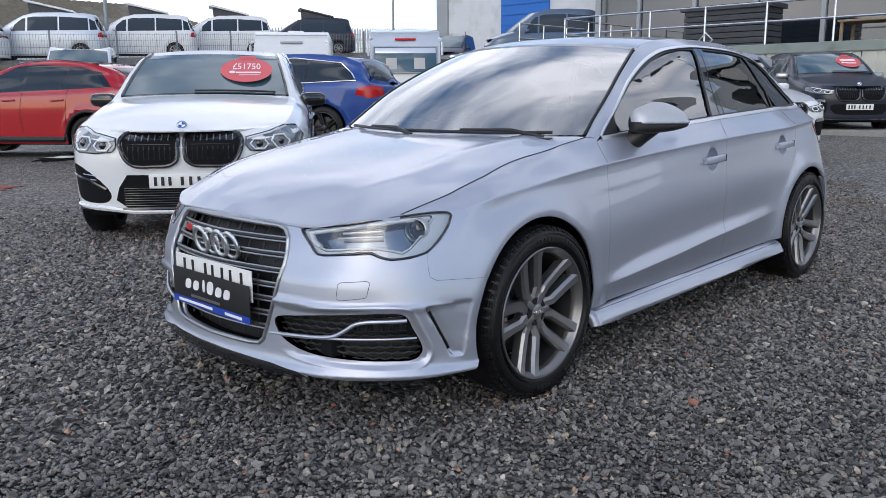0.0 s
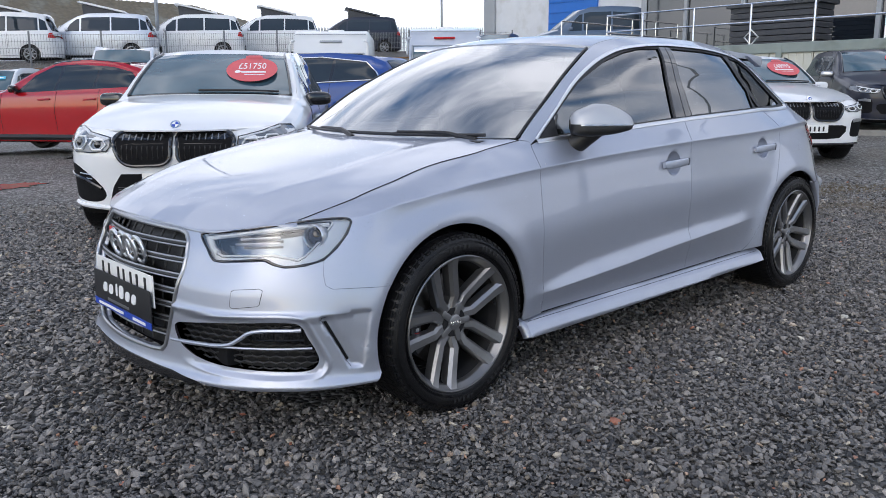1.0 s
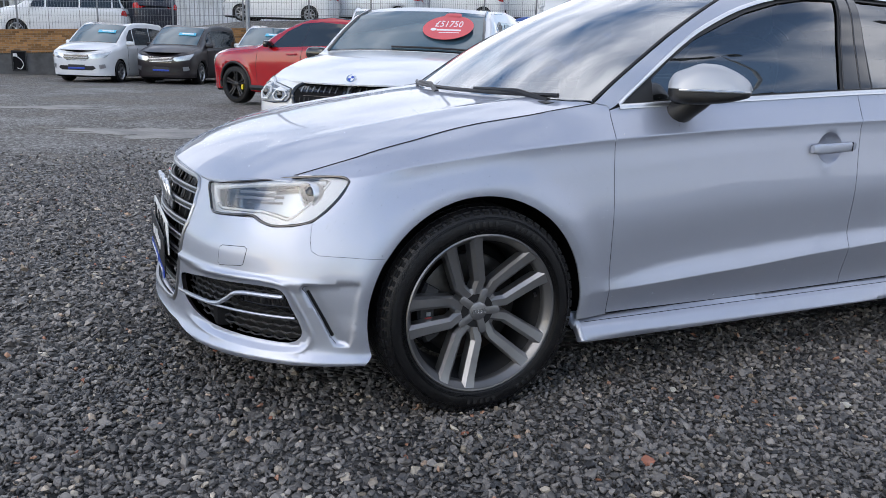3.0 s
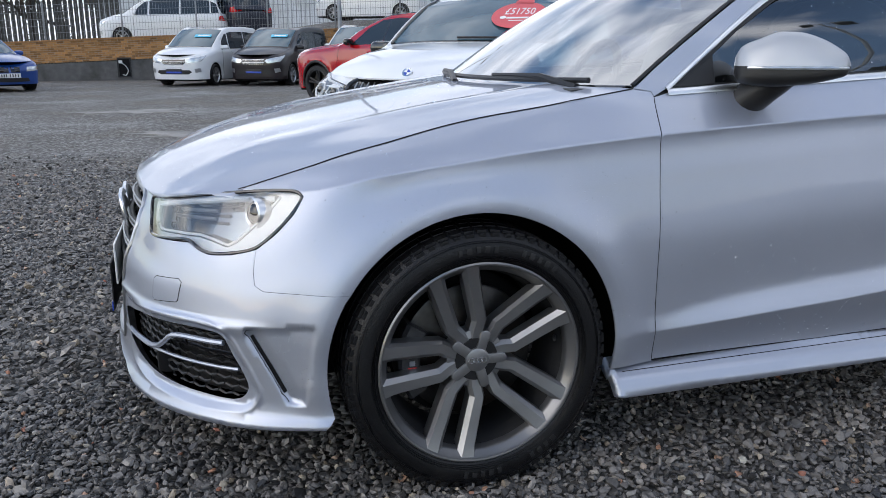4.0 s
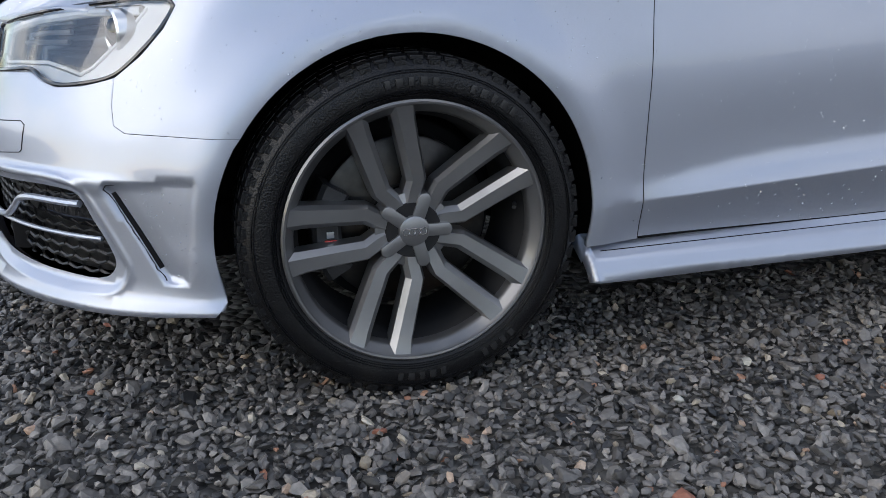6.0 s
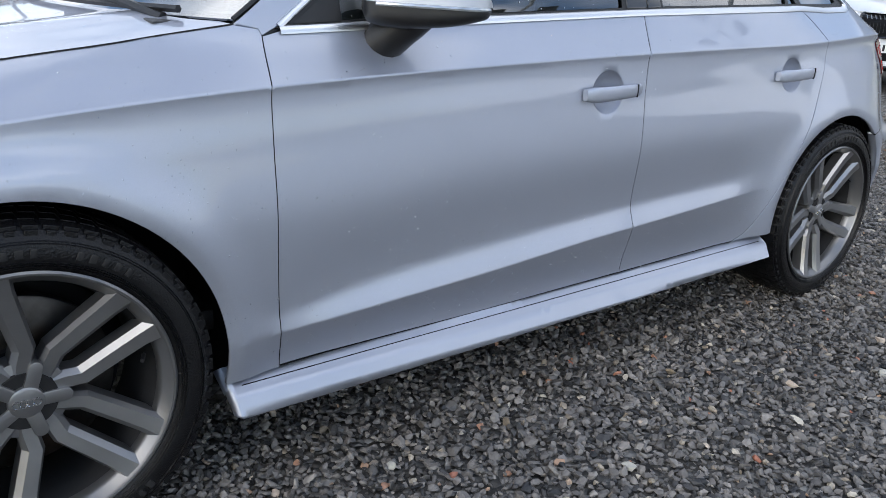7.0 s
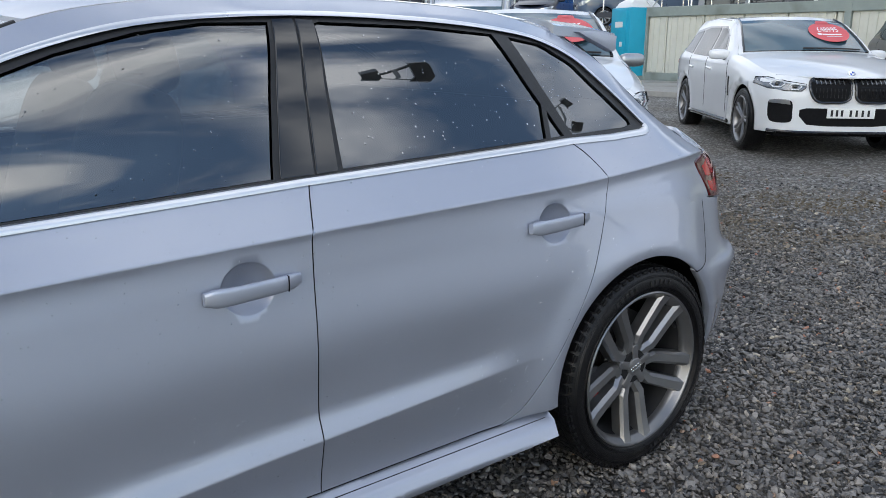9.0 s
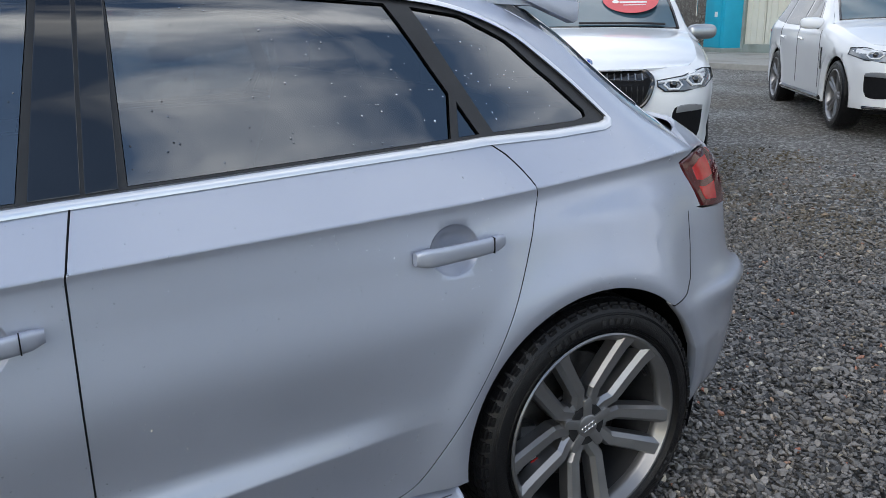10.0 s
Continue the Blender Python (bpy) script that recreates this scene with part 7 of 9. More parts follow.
    v.mirrors(0.92, 1.15 * k, 0.12, mirror_mat)
    rail = v.skin.at(*opened([(1.55, 1.60 * k), (2.2, 1.645 * k), (3.0, 1.615 * k)], 0.1).T, 0.02)
    for s in (tube(rail, 0.018, 8), mirrored(tube(rail, 0.018, 8))):
        part("roof_rail", s, GLOSSBLACK, v.root, "black roof rail")
    for t in (-0.93, 0.93):
        part("pillar_trim", tube([v.screen.at(q, t, -0.010)[0] for q in np.linspace(0.02, 0.98, 10)], 0.014, 6), GLOSSBLACK, v.root, "black windscreen edge trim")
    if price:
        v.sticker(price)
    w = [v.screen.at(0.05, t, -0.02)[0] for t in np.linspace(-0.8, 0.1, 6)]
    part("wiper", tube(w, 0.01, 6), BLACK, v.root)
    return v


white_4x4 = upright_suv("white_suv", "white 4x4 with black kidney grilles and a red price sticker", stand(0.83, 3.3, 51.9, 0.86), WHITE, 0.99, GLOSSBLACK, "£51750", alloy=DARKALLOY)
upright_suv("white_suv", "white 4x4 with grey star wheels and a red price sticker", stand(9.81, 2.13, 50, 0.86), WHITE, 0.98, WHITE, "£48995", big=True)
upright_suv("white_suv", "white 4x4 parked behind the hatchback with a red price sticker", stand(5.3, 2.4, 50, 0.86), WHITE, 1.0, PALEALLOY, "£54995", big=True)
upright_suv("dark_suv", "very dark blue 4x4 with a red price sticker", stand(15.2, 2.6, 38, 0.86), BLACKPAINT, 1.04, PALEALLOY, "?", big=True)


def coupe_suv(at):
    """The red coupe-like 4x4, seen from its near side."""
    contour = [(-0.85, 0.92), (-0.6, 0.98), (-0.2, 1.03), (0.35, 1.08), (0.60, 1.10), (1.0, 1.34), (1.35, 1.50), (1.8, 1.600), (2.3, 1.610), (2.8, 1.57), (3.3, 1.42), (3.62, 1.16), (3.85, 1.10)]
    v = Vehicle("red_suv", "red coupe-like 4x4 with black wheels and dark arch trims", "car", RED, at, 0.85, 2.87, 1.0, 1.89, contour, (1.04, 1.13), 0.36, 0.62, 1.40, 3.10, 0.26, 0.05, 0.33, alloy=DARKALLOY, spokes=5, twin=0.035,
                rim=0.265, caliper=CALIPERYELLOW, arch_trim=BLACK)
    v.patch("window_surround", [(0.92, 1.07), (3.30, 1.165), (3.05, 1.40), (2.7, 1.49), (2.0, 1.535), (1.55, 1.51), (1.2, 1.36)], GLOSSBLACK, "gloss black window surround", sink=-0.003, depth=0.008)
    for p in ([(1.0, 1.085), (1.66, 1.11), (1.72, 1.49), (1.55, 1.475), (1.25, 1.35)], [(1.72, 1.113), (2.40, 1.14), (2.44, 1.445), (2.0, 1.50), (1.78, 1.495)], [(2.46, 1.143), (3.18, 1.165), (2.98, 1.37), (2.50, 1.47)]):
        v.patch("side_window", p, DARKPANE, "dark tinted side window", sink=-0.007, depth=0.006)
    for x0, z1 in ((0.60, 1.05), (1.68, 1.09), (2.50, 1.12)):
        v.line("door_gap", [(x0, 0.42), (x0 - 0.02, 0.75), (x0 + 0.04, z1)], GAP, 0.004)
    for x in (1.48, 2.36):
        v.line("door_handle", [(x - 0.11, 0.95), (x + 0.11, 0.96)], RED, 0.017, -0.012)
    v.line("sill_trim", [(0.44, 0.32), (2.43, 0.32)], BLACK, 0.055, 0.015)
    v.patch("tail_light", [(3.40, 1.0), (3.65, 1.03), (3.9, 1.0), (3.9, 0.93), (3.6, 0.92)], LAMPRED, "red tail light")
    v.patch("headlight", [(0.50, 0.76), (0.62, 0.70), (0.84, 0.80), (0.88, 0.90), (0.55, 0.86)], LAMPCLEAR, "clear headlight", "nose")
    v.patch("grille", [(0.0, 0.62), (0.0, 0.86), (0.40, 0.85), (0.46, 0.74), (0.36, 0.62)], BLACK, "black grille", "nose", both_sides=False)
    v.mirrors(0.92, 1.13, 0.11, GLOSSBLACK)
    rail = v.skin.at(*opened([(1.45, 1.555), (2.2, 1.61), (2.95, 1.545)], 0.1).T, 0.02)
    for s in (tube(rail, 0.018, 8), mirrored(tube(rail, 0.018, 8))):
        part("roof_rail", s, GLOSSBLACK, v.root, "black roof rail")
    return v


coupe_suv(pose(2.3, 13.6, float(ground_z(2.8, 12.2)), 0, 0, -55))


def estate_suv(at):
    """The blue 4x4, seen from behind its near side."""
    contour = [(-0.9, 0.90), (-0.6, 0.97), (-0.2, 1.02), (0.35, 1.08), (0.62, 1.10), (1.0, 1.34), (1.35, 1.52), (1.8, 1.61), (2.6, 1.62), (3.3, 1.56), (3.6, 1.45), (3.85, 1.15), (4.0, 1.10)]
    v = Vehicle("blue_suv", "bright blue 4x4 with black wheels and chrome window line", "car", BLUE, at, 0.9, 2.95, 1.05, 1.95, contour, (1.05, 1.12), 0.37, 0.64, 1.45, 3.45, 0.24, 0.05, 0.33, alloy=DARKALLOY, spokes=5, twin=0.03, rim=0.27)
    v.patch("window_surround", [(0.94, 1.07), (3.55, 1.165), (3.45, 1.30), (3.25, 1.45), (2.4, 1.535), (1.6, 1.52), (1.2, 1.36)], GLOSSBLACK, "black window surround", sink=-0.003, depth=0.008)
    for p in ([(1.0, 1.09), (1.68, 1.12), (1.74, 1.505), (1.58, 1.495), (1.25, 1.36)], [(1.76, 1.12), (2.6, 1.15), (2.62, 1.50), (2.2, 1.52), (1.82, 1.51)], [(2.66, 1.153), (3.50, 1.185), (3.40, 1.32), (3.22, 1.43), (2.68, 1.49)]):
        v.patch("side_window", p, DARKPANE, "dark tinted side window", sink=-0.007, depth=0.006)
    for x0, z1 in ((0.62, 1.05), (1.70, 1.10), (2.60, 1.13)):
        v.line("door_gap", [(x0, 0.42), (x0 - 0.02, 0.75), (x0 + 0.04, z1)], GAP, 0.004)
    v.patch("tail_light", [(3.55, 0.93), (3.60, 1.05), (3.85, 1.08), (4.05, 1.05), (4.10, 0.92), (3.8, 0.87)], LAMPRED, "red tail light")
    v.line("window_chrome", [(0.98, 1.065), (3.55, 1.16), (3.45, 1.30), (3.25, 1.455), (2.4, 1.545), (1.6, 1.53), (1.2, 1.37)], CHROME, 0.012, -0.004)
    v.mirrors(0.94, 1.15, 0.11, BLUE)
    return v


estate_suv(pose(5.6, 11.4, float(ground_z(6.5, 10.2)), 0, 0, -62))


def people_carrier(name, label, at, paint, grille_mat, group="", sticker=True, nose_bars=3, far=False, high=1.86):
    """A tall one-box van; nose and tail dressed."""
    k = high / 1.86
    contour = [(-0.95, 0.86 * k), (-0.70, 0.96 * k), (-0.35, 1.04 * k), (0.05, 1.12 * k), (0.55, 1.46 * k), (0.95, 1.68 * k), (1.35, 1.79 * k), (2.2, 1.82 * k), (3.2, 1.80 * k), (3.55, 1.74 * k), (3.72, 1.55 * k), (3.85, 1.10 * k), (3.9, 1.0 * k)]
    v = Vehicle(name, label, "van", paint, at, 0.95, 2.95, 0.95, 1.83, contour, (1.06 * k, 1.12 * k), 0.33, 0.08, 1.0, 3.5, 0.16, 0.05, 0.27, alloy=PALEALLOY, spokes=7, twin=0.0, rim=0.23, group=group, far=far)
    for p in ([(0.50, 1.10), (0.98, 1.11), (1.02, 1.58), (0.90, 1.56), (0.62, 1.34)], [(1.06, 1.115), (2.16, 1.14), (2.18, 1.66), (1.3, 1.64), (1.09, 1.60)], [(2.22, 1.14), (3.30, 1.17), (3.30, 1.62), (2.24, 1.66)], [(3.36, 1.175), (3.66, 1.19), (3.58, 1.50), (3.36, 1.60)]):
        v.patch("side_window", [(x, z * k) for x, z in p], DARKPANE, "dark tinted side window", sink=-0.006, depth=0.006)
    for x0 in (0.46, 1.12, 2.20):
        v.line("door_gap", [(x0, 0.36), (x0, 1.05 * k)], GAP, 0.005)
    v.patch("headlight", [(0.36, 0.74), (0.46, 0.68), (0.80, 0.74), (0.88, 0.92), (0.70, 0.86), (0.42, 0.80)], LAMPCLEAR, "clear headlight", "nose")
    g = v.patch("grille", [(0.0, 0.64), (0.0, 0.80), (0.36, 0.80), (0.40, 0.72), (0.30, 0.64)], GLOSSBLACK, "slatted grille", "nose", both_sides=False)[0]
    for z in np.linspace(0.66, 0.79, nose_bars):
        q = opened([(v.uy(0.0), z), (v.uy(0.34), z)], 0.06)
        s = tube(v.skin.at(*q.T, -0.01), 0.0075, 6)
        part("grille_bar", both(s), grille_mat, g, "chrome grille bar")
    v.patch("lower_intake", [(0.0, 0.36), (0.0, 0.48), (0.50, 0.48), (0.56, 0.42), (0.45, 0.36)], BLACK, "black lower intake", "nose", both_sides=False)
    v.patch("fog_light", [(0.66, 0.40), (0.64, 0.52), (0.78, 0.54), (0.80, 0.44)], PALEALLOY, "fog light surround", "nose")
    p = v.centre_block("dealer_plate", 0.45, 0.50, 0.13, INK, "black and blue dealer plate")
    v.centre_block("blue_band", 0.415, 0.50, 0.05, DEALERBLUE, "", 0.018, p)
    v.patch("tail_light", [(3.62, 0.95), (3.68, 1.12), (3.86, 1.14), (4.15, 1.12), (4.15, 1.0), (3.85, 0.93)], LAMPRED, "red tail light")
    v.mirrors(0.52, 1.16 * k, 0.12, paint)
    if sticker:
        st = v.screen.at(0.55, -0.40, -0.02)[0]
        n = v.screen.normal(0.55, -0.40)[0]
        out = Vector(tuple(n))
        right = Vector((0, 0, 1)).cross(out).normalized()
        m = Matrix((right, -out, out.cross(right))).transposed().to_4x4()
        m.translation = Vector(tuple(st))
        s = part("price_sticker", moved(block(0, 0, 0, 0.52, 0.004, 0.16, 0.001), m), STICKERBLUE, v.root, "pale blue price sticker")
        part("sticker_bar", moved(block(0.02, -0.004, 0.01, 0.36, 0.003, 0.06), m), WHITEINK, s, "plain white bar")
    return v


people_carrier("white_van", "white people carrier with a blue price sticker", stand(-1.35, 23.2, 62, 0.95), WHITE, WHITE, "vans along the wall")
people_carrier("black_van", "black people carrier with a chrome grille and blue price sticker", stand(0.95, 22.7, 62, 0.95), PLUM, CHROME, "vans along the wall", nose_bars=4)
people_carrier("white_van", "white people carrier with a blue price sticker", stand(3.5, 22.5, 58, 0.95), WHITE, CHROME, "vans along the wall", high=1.95)


def saloon(name, label, at, paint):
    contour = [(-0.80, 0.68), (-0.5, 0.80), (0.0, 0.88), (0.45, 0.95), (0.62, 0.97), (1.0, 1.20), (1.30, 1.36), (1.7, 1.42), (2.2, 1.41), (2.7, 1.30), (3.1, 1.08), (3.3, 1.02), (3.45, 1.0)]
    v = Vehicle(name, label, "car", paint, at, 0.8, 2.69, 0.76, 1.78, contour, (0.92, 0.98), 0.32, 0.6, 1.30, 2.7, 0.22, 0.04, 0.26, alloy=PALEALLOY, spokes=5, rim=0.235)
    for p in ([(0.95, 0.95), (1.55, 0.965), (1.60, 1.33), (1.35, 1.28)], [(1.62, 0.967), (2.7, 1.0), (2.45, 1.27), (1.66, 1.335)]):
        v.patch("side_window", p, DARKPANE, "dark tinted side window", sink=-0.006, depth=0.006)
    v.patch("kidney_grille", [(0.03, 0.50), (0.03, 0.64), (0.26, 0.64), (0.24, 0.50)], GLOSSBLACK, "black kidney grille", "nose")
    v.patch("headlight", [(0.42, 0.52), (0.75, 0.55), (0.82, 0.66), (0.45, 0.64)], LAMPCLEAR, "clear headlight", "nose")
    v.patch("lower_intake", [(0.0, 0.25), (0.0, 0.36), (0.45, 0.36), (0.5, 0.27)], BLACK, "black lower intake", "nose", both_sides=False)
    v.number_plate(0.42)
    v.mirrors(0.85, 0.99, 0.10, paint)
    return v


saloon("blue_car", "bright blue small saloon with a white plate", stand(-5.3, 20.8, 122, 0.8), BLUE)
saloon("silver_car", "silver saloon at the edge of the row", stand(-5.45, 16.4, 140, 0.8), PALESILVER)


# ---- walls, fences, buildings round the yard ----
CONCRETE = material("painted_concrete", (0.10, 0.10, 0.10), 0.8, grain=0.2, grain_scale=6, bump=0.3, bump_scale=30, stain=(0.05, 0.05, 0.045), stain_scale=1.2)
BRICKS = material("buff_brick", (0.33, 0.17, 0.07), 0.85, grain=0.25, grain_scale=14, bump=0.4, bump_scale=60, each=0.25, stain=(0.20, 0.11, 0.06), stain_scale=1.6)
MORTAR = material("mortar", (0.32, 0.29, 0.25), 0.9, grain=0.15, grain_scale=20, bump=0.3)
GALV = material("galvanised_steel", (0.42, 0.44, 0.45), 0.42, 0.8, grain=0.12, grain_scale=12)
FENCEGREY = material("fence_grey", (0.22, 0.23, 0.24), 0.5, 0.3, grain=0.1)
DARKPALE = material("weathered_dark_steel", (0.050, 0.050, 0.048), 0.6, 0.2, grain=0.2, grain_scale=5)
STAINLESS = material("stainless_rail", (0.66, 0.67, 0.69), 0.22, 1.0, rough_var=0.06)
CLADWHITE = material("white_cladding", (0.66, 0.68, 0.70), 0.5, grain=0.04, grain_scale=2, stain=(0.5, 0.5, 0.48), stain_scale=0.8)
CLADGREY = material("grey_cladding", (0.34, 0.36, 0.38), 0.5, grain=0.05, grain_scale=2)
CABIN = material("cabin_cream", (0.56, 0.56, 0.49), 0.55, grain=0.05, grain_scale=3, stain=(0.42, 0.41, 0.35), stain_scale=1.5, stain_at=(0.55, 0.8))
CABINRAIL = material("cabin_rail_grey_green", (0.24, 0.28, 0.26), 0.55, grain=0.08, grain_scale=4, stain=(0.16, 0.18, 0.16), stain_scale=2)
TURQUOISE = material("turquoise_plastic", (0.01, 0.34, 0.50), 0.45, grain=0.05, grain_scale=5)
DOORBLUE = material("blue_door", (0.01, 0.14, 0.52), 0.45, grain=0.04, grain_scale=3)
ROOFBROWN = material("weathered_roof", (0.14, 0.12, 0.085), 0.9, grain=0.25, grain_scale=3, stain=(0.20, 0.20, 0.17), stain_scale=0.4)
DECKDARK = material("charcoal_boards", (0.055, 0.058, 0.065), 0.6, grain=0.15, grain_scale=10)
GLAZING = material("showroom_glass", (0.012, 0.016, 0.022), 0.04, 0.0, 1.0, grain=0.2, grain_scale=0.5, spec=0.9)
PAVING = material("concrete_slab", (0.33, 0.32, 0.29), 0.8, grain=0.12, grain_scale=9, bump=0.3, bump_scale=40, stain=(0.22, 0.21, 0.19), stain_scale=1.1)
WOOD = material("pallet_wood", (0.30, 0.21, 0.13), 0.8, grain=0.25, grain_scale=18)
LAMPGREY = material("lamp_post_grey", (0.30, 0.32, 0.34), 0.5, 0.4, grain=0.1, grain_scale=5)
CARAVANWHITE = material("caravan_white", (0.72, 0.73, 0.73), 0.35, 0.0, 0.4, grain=0.03, grain_scale=2)

WALL_Y = 29.5  # the retaining wall


def yard_z(x):
    """The upper yard behind the wall climbs gently."""
    return 1.40 + 0.047 * (min(max(x, -34), 46) + 4)


def raked(shape):
    """Tops of a shape follow the upper yard's climb; feet at the ground stay."""
    v = np.array(shape[0], float)
    v[:, 2] += np.where(v[:, 2] > 0.5, 1.0, 0.0) * np.array([yard_z(x) - 1.40 for x in v[:, 0]])
    return (v, shape[1])


def climb(x):
    """The upper yard's rise behind its kerb."""
    return -0.20 + 0.62 * min(max((x + 1) / 6, 0.0), 1.0)


def upper_yard():
    xs_up = [-34.0, -1.0, 1.0, 3.0, 5.0, 46.0]
    v = []
    for x in xs_up:
        v += [(x, WALL_Y + 0.2, -0.16), (x, WALL_Y + 0.2, yard_z(x)), (x, WALL_Y + 1.6, yard_z(x) + climb(x)), (x, WALL_Y + 100.0, yard_z(x) + climb(x))]
    return v, [[4 * a + q, 4 * a + q + 4, 4 * a + q + 5, 4 * a + q + 1] for a in range(len(xs_up) - 1) for q in range(3)]


solid("upper_ground", upper_yard(), GRAVEL, "grey gravel of the raised upper yard", "ground", kind="structure", smooth=False)
solid("wall_north", raked(block(6, WALL_Y + 0.05, -0.41, 80, 0.32, 2.18)), CONCRETE, "dark painted concrete retaining wall", "wall", kind="structure", smooth=False)
brick_wall = solid("wall_north_brickwork", raked(block(6, WALL_Y + 0.068, 1.07, 80, 0.275, 0.74)), MORTAR, "buff brick parapet above the retaining wall", "wall", kind="structure", smooth=False)
def brick_face_material():
    """Buff-orange bricks, each its own shade."""
    m = material("brick_faces", (0.36, 0.19, 0.075), 0.85, grain=0.2, grain_scale=14, bump=0.4, bump_scale=60)
    n, l = m.node_tree.nodes, m.node_tree.links
    b = n["Principled BSDF"]
    src = b.inputs["Base Color"].links[0].from_socket
    geo, mr, h = n.new("ShaderNodeNewGeometry"), n.new("ShaderNodeMapRange"), n.new("ShaderNodeHueSaturation")
    mr.inputs["To Min"].default_value, mr.inputs["To Max"].default_value = 0.55, 1.35
    l.new(geo.outputs["Random Per Island"], mr.inputs["Value"])
    l.new(src, h.inputs["Color"])
    l.new(mr.outputs[0], h.inputs["Value"])
    l.new(h.outputs[0], b.inputs["Base Color"])
    return m


courses = []
for row in range(10):
    for col in range(150):
        courses.append(block(-16 + 0.225 * col + 0.1125 * (row % 2), WALL_Y - 0.075, 0.735 + 0.074 * row, 0.214, 0.02, 0.064))
tagged(part("brick", raked(join(*courses)), brick_face_material(), brick_wall, "buff bricks laid in half bond", smooth=False), kind="stuff")
coping = solid("trim_coping", raked(block(6, WALL_Y + 0.06, 1.47, 80, 0.36, 0.06)), BRICKS, "brick coping of the parapet", "wall", kind="structure", smooth=False)

# wire-mesh fence along the wall's top
fence = thing("mesh_fence", "grey welded-mesh fence along the retaining wall", "fence", kind="structure")
post_shape = make_mesh("post", block(0, 0, 0.72, 0.06, 0.06, 1.44, 0.005), FENCEGREY)
for x in np.arange(-24, 34, 2.6):
    p = new("post", post_shape)
    p.parent, p.location = fence, (float(x), WALL_Y + 0.10, yard_z(x))
wires = []
for x in np.arange(-24, 33, 0.10):
    wires.append(block(float(x), WALL_Y + 0.08, yard_z(x) + 0.68, 0.008, 0.008, 1.30))
for z in np.arange(0.1, 1.4, 0.24):
    wires.append(tube([(-24, WALL_Y + 0.072, yard_z(-24) + z), (33, WALL_Y + 0.072, yard_z(33) + z)], 0.006, 4))
tagged(part("mesh_wire", join(*wires), FENCEGREY, fence, smooth=False), kind="stuff")

# palisade fence far behind, and the weathered roof above it
pal = thing("palisade_fence", "tall pale steel palisade fence behind the upper yard", "fence", kind="structure")
pale_shape = plate([(-0.10, 0), (-0.10, 2.6), (0, 2.85), (0.10, 2.6), (0.10, 0)], 0.01)
for low_x, high_x, mat in ((-25, -4.5, DARKPALE), (-4.5, 60, CLADWHITE)):
    pales = [moved(pale_shape, Matrix.Translation((float(x), 46, yard_z(float(x)) - 0.2))) for x in np.arange(low_x, high_x, 0.26)]
    tagged(part("pale", join(*pales), mat, pal, smooth=False), kind="stuff")
part("rail", raked(block(17, 46.05, 1.4 + 2.2, 86, 0.06, 0.08)), GALV, pal)
part("rail", raked(block(17, 46.05, 1.4 + 0.5, 86, 0.06, 0.08)), GALV, pal)
shed = thing("far_shed", "long low shed with a weathered brown corrugated roof", "building", kind="structure")
part("wall", block(18, 72, 3.0, 52, 12, 6.0), CLADGREY, shed, smooth=False)
rv, rf = [], []
n = 180
for i in range(n + 1):
    x = -10 + 56 * i / n
    up = 0.06 * (i % 2)
    rv += [(x, 65, 5.1 + up), (x, 72, 9.3 + up - 2.4 * max(0, (x - 34) / 12)), (x, 79, 5.1 + up)]
for i in range(n):
    a = i * 3
    rf += [[a, a + 3, a + 4, a + 1], [a + 1, a + 4, a + 5, a + 2]]
part("roof", (rv, rf), ROOFBROWN, shed, smooth=False)

# showroom: dark glazing on a deck, with a cream cabin row as its skirt
deck_x = 19.7
deck = thing("deck", "raised showroom deck with cream panel skirt and grey rails", "deck", kind="structure")
part("top_rail", block(deck_x, 0.8, 2.22, 0.22, 25.0, 0.26, 0.02), CABINRAIL, deck, smooth=False)
part("floor", block(deck_x + 3.2, 0.8, 2.28, 6.2, 25.0, 0.12), DECKDARK, deck, smooth=False)
part("foot_rail", block(deck_x, 0.8, 0.40, 0.20, 25.0, 0.30, 0.02), CABINRAIL, deck, smooth=False)
panel_mesh = make_mesh("skirt_panel", join(block(0, 0, 1.32, 0.10, 1.17, 1.56, 0.01), *[block(-0.055, y, 1.32, 0.03, 0.10, 1.50, 0.008) for y in np.linspace(-0.5, 0.5, 6)]), CABIN, False)
for y in np.arange(-11.0, 13.2, 1.2):
    p = new("skirt_panel", panel_mesh)
    p.parent, p.location = deck, (deck_x + 0.02, float(y), 0)
for y in (13.1, 7.3, 1.0, -5.0):
    part("corner_post", block(deck_x - 0.06, y, 1.3, 0.12, 0.16, 2.0, 0.01), CABINRAIL, deck, smooth=False)
rail = thing("stainless_railing", "polished stainless two-bar railing along the deck", "railing", kind="structure")
post_mesh = make_mesh("post", lathe([(0.030, 0), (0.030, 1.12), (0.02, 1.14), (0.0005, 1.14)], 12, "z"), STAINLESS)
for y in np.arange(-11, 13.4, 1.75):
    p = new("post", post_mesh)
    p.parent, p.location = rail, (deck_x + 0.10, float(y), 2.33)
for z in (3.45, 2.95):
    part("bar", tube([(deck_x + 0.10, -11.5, z), (deck_x + 0.10, 13.1, z)], 0.026, 10), STAINLESS, rail)
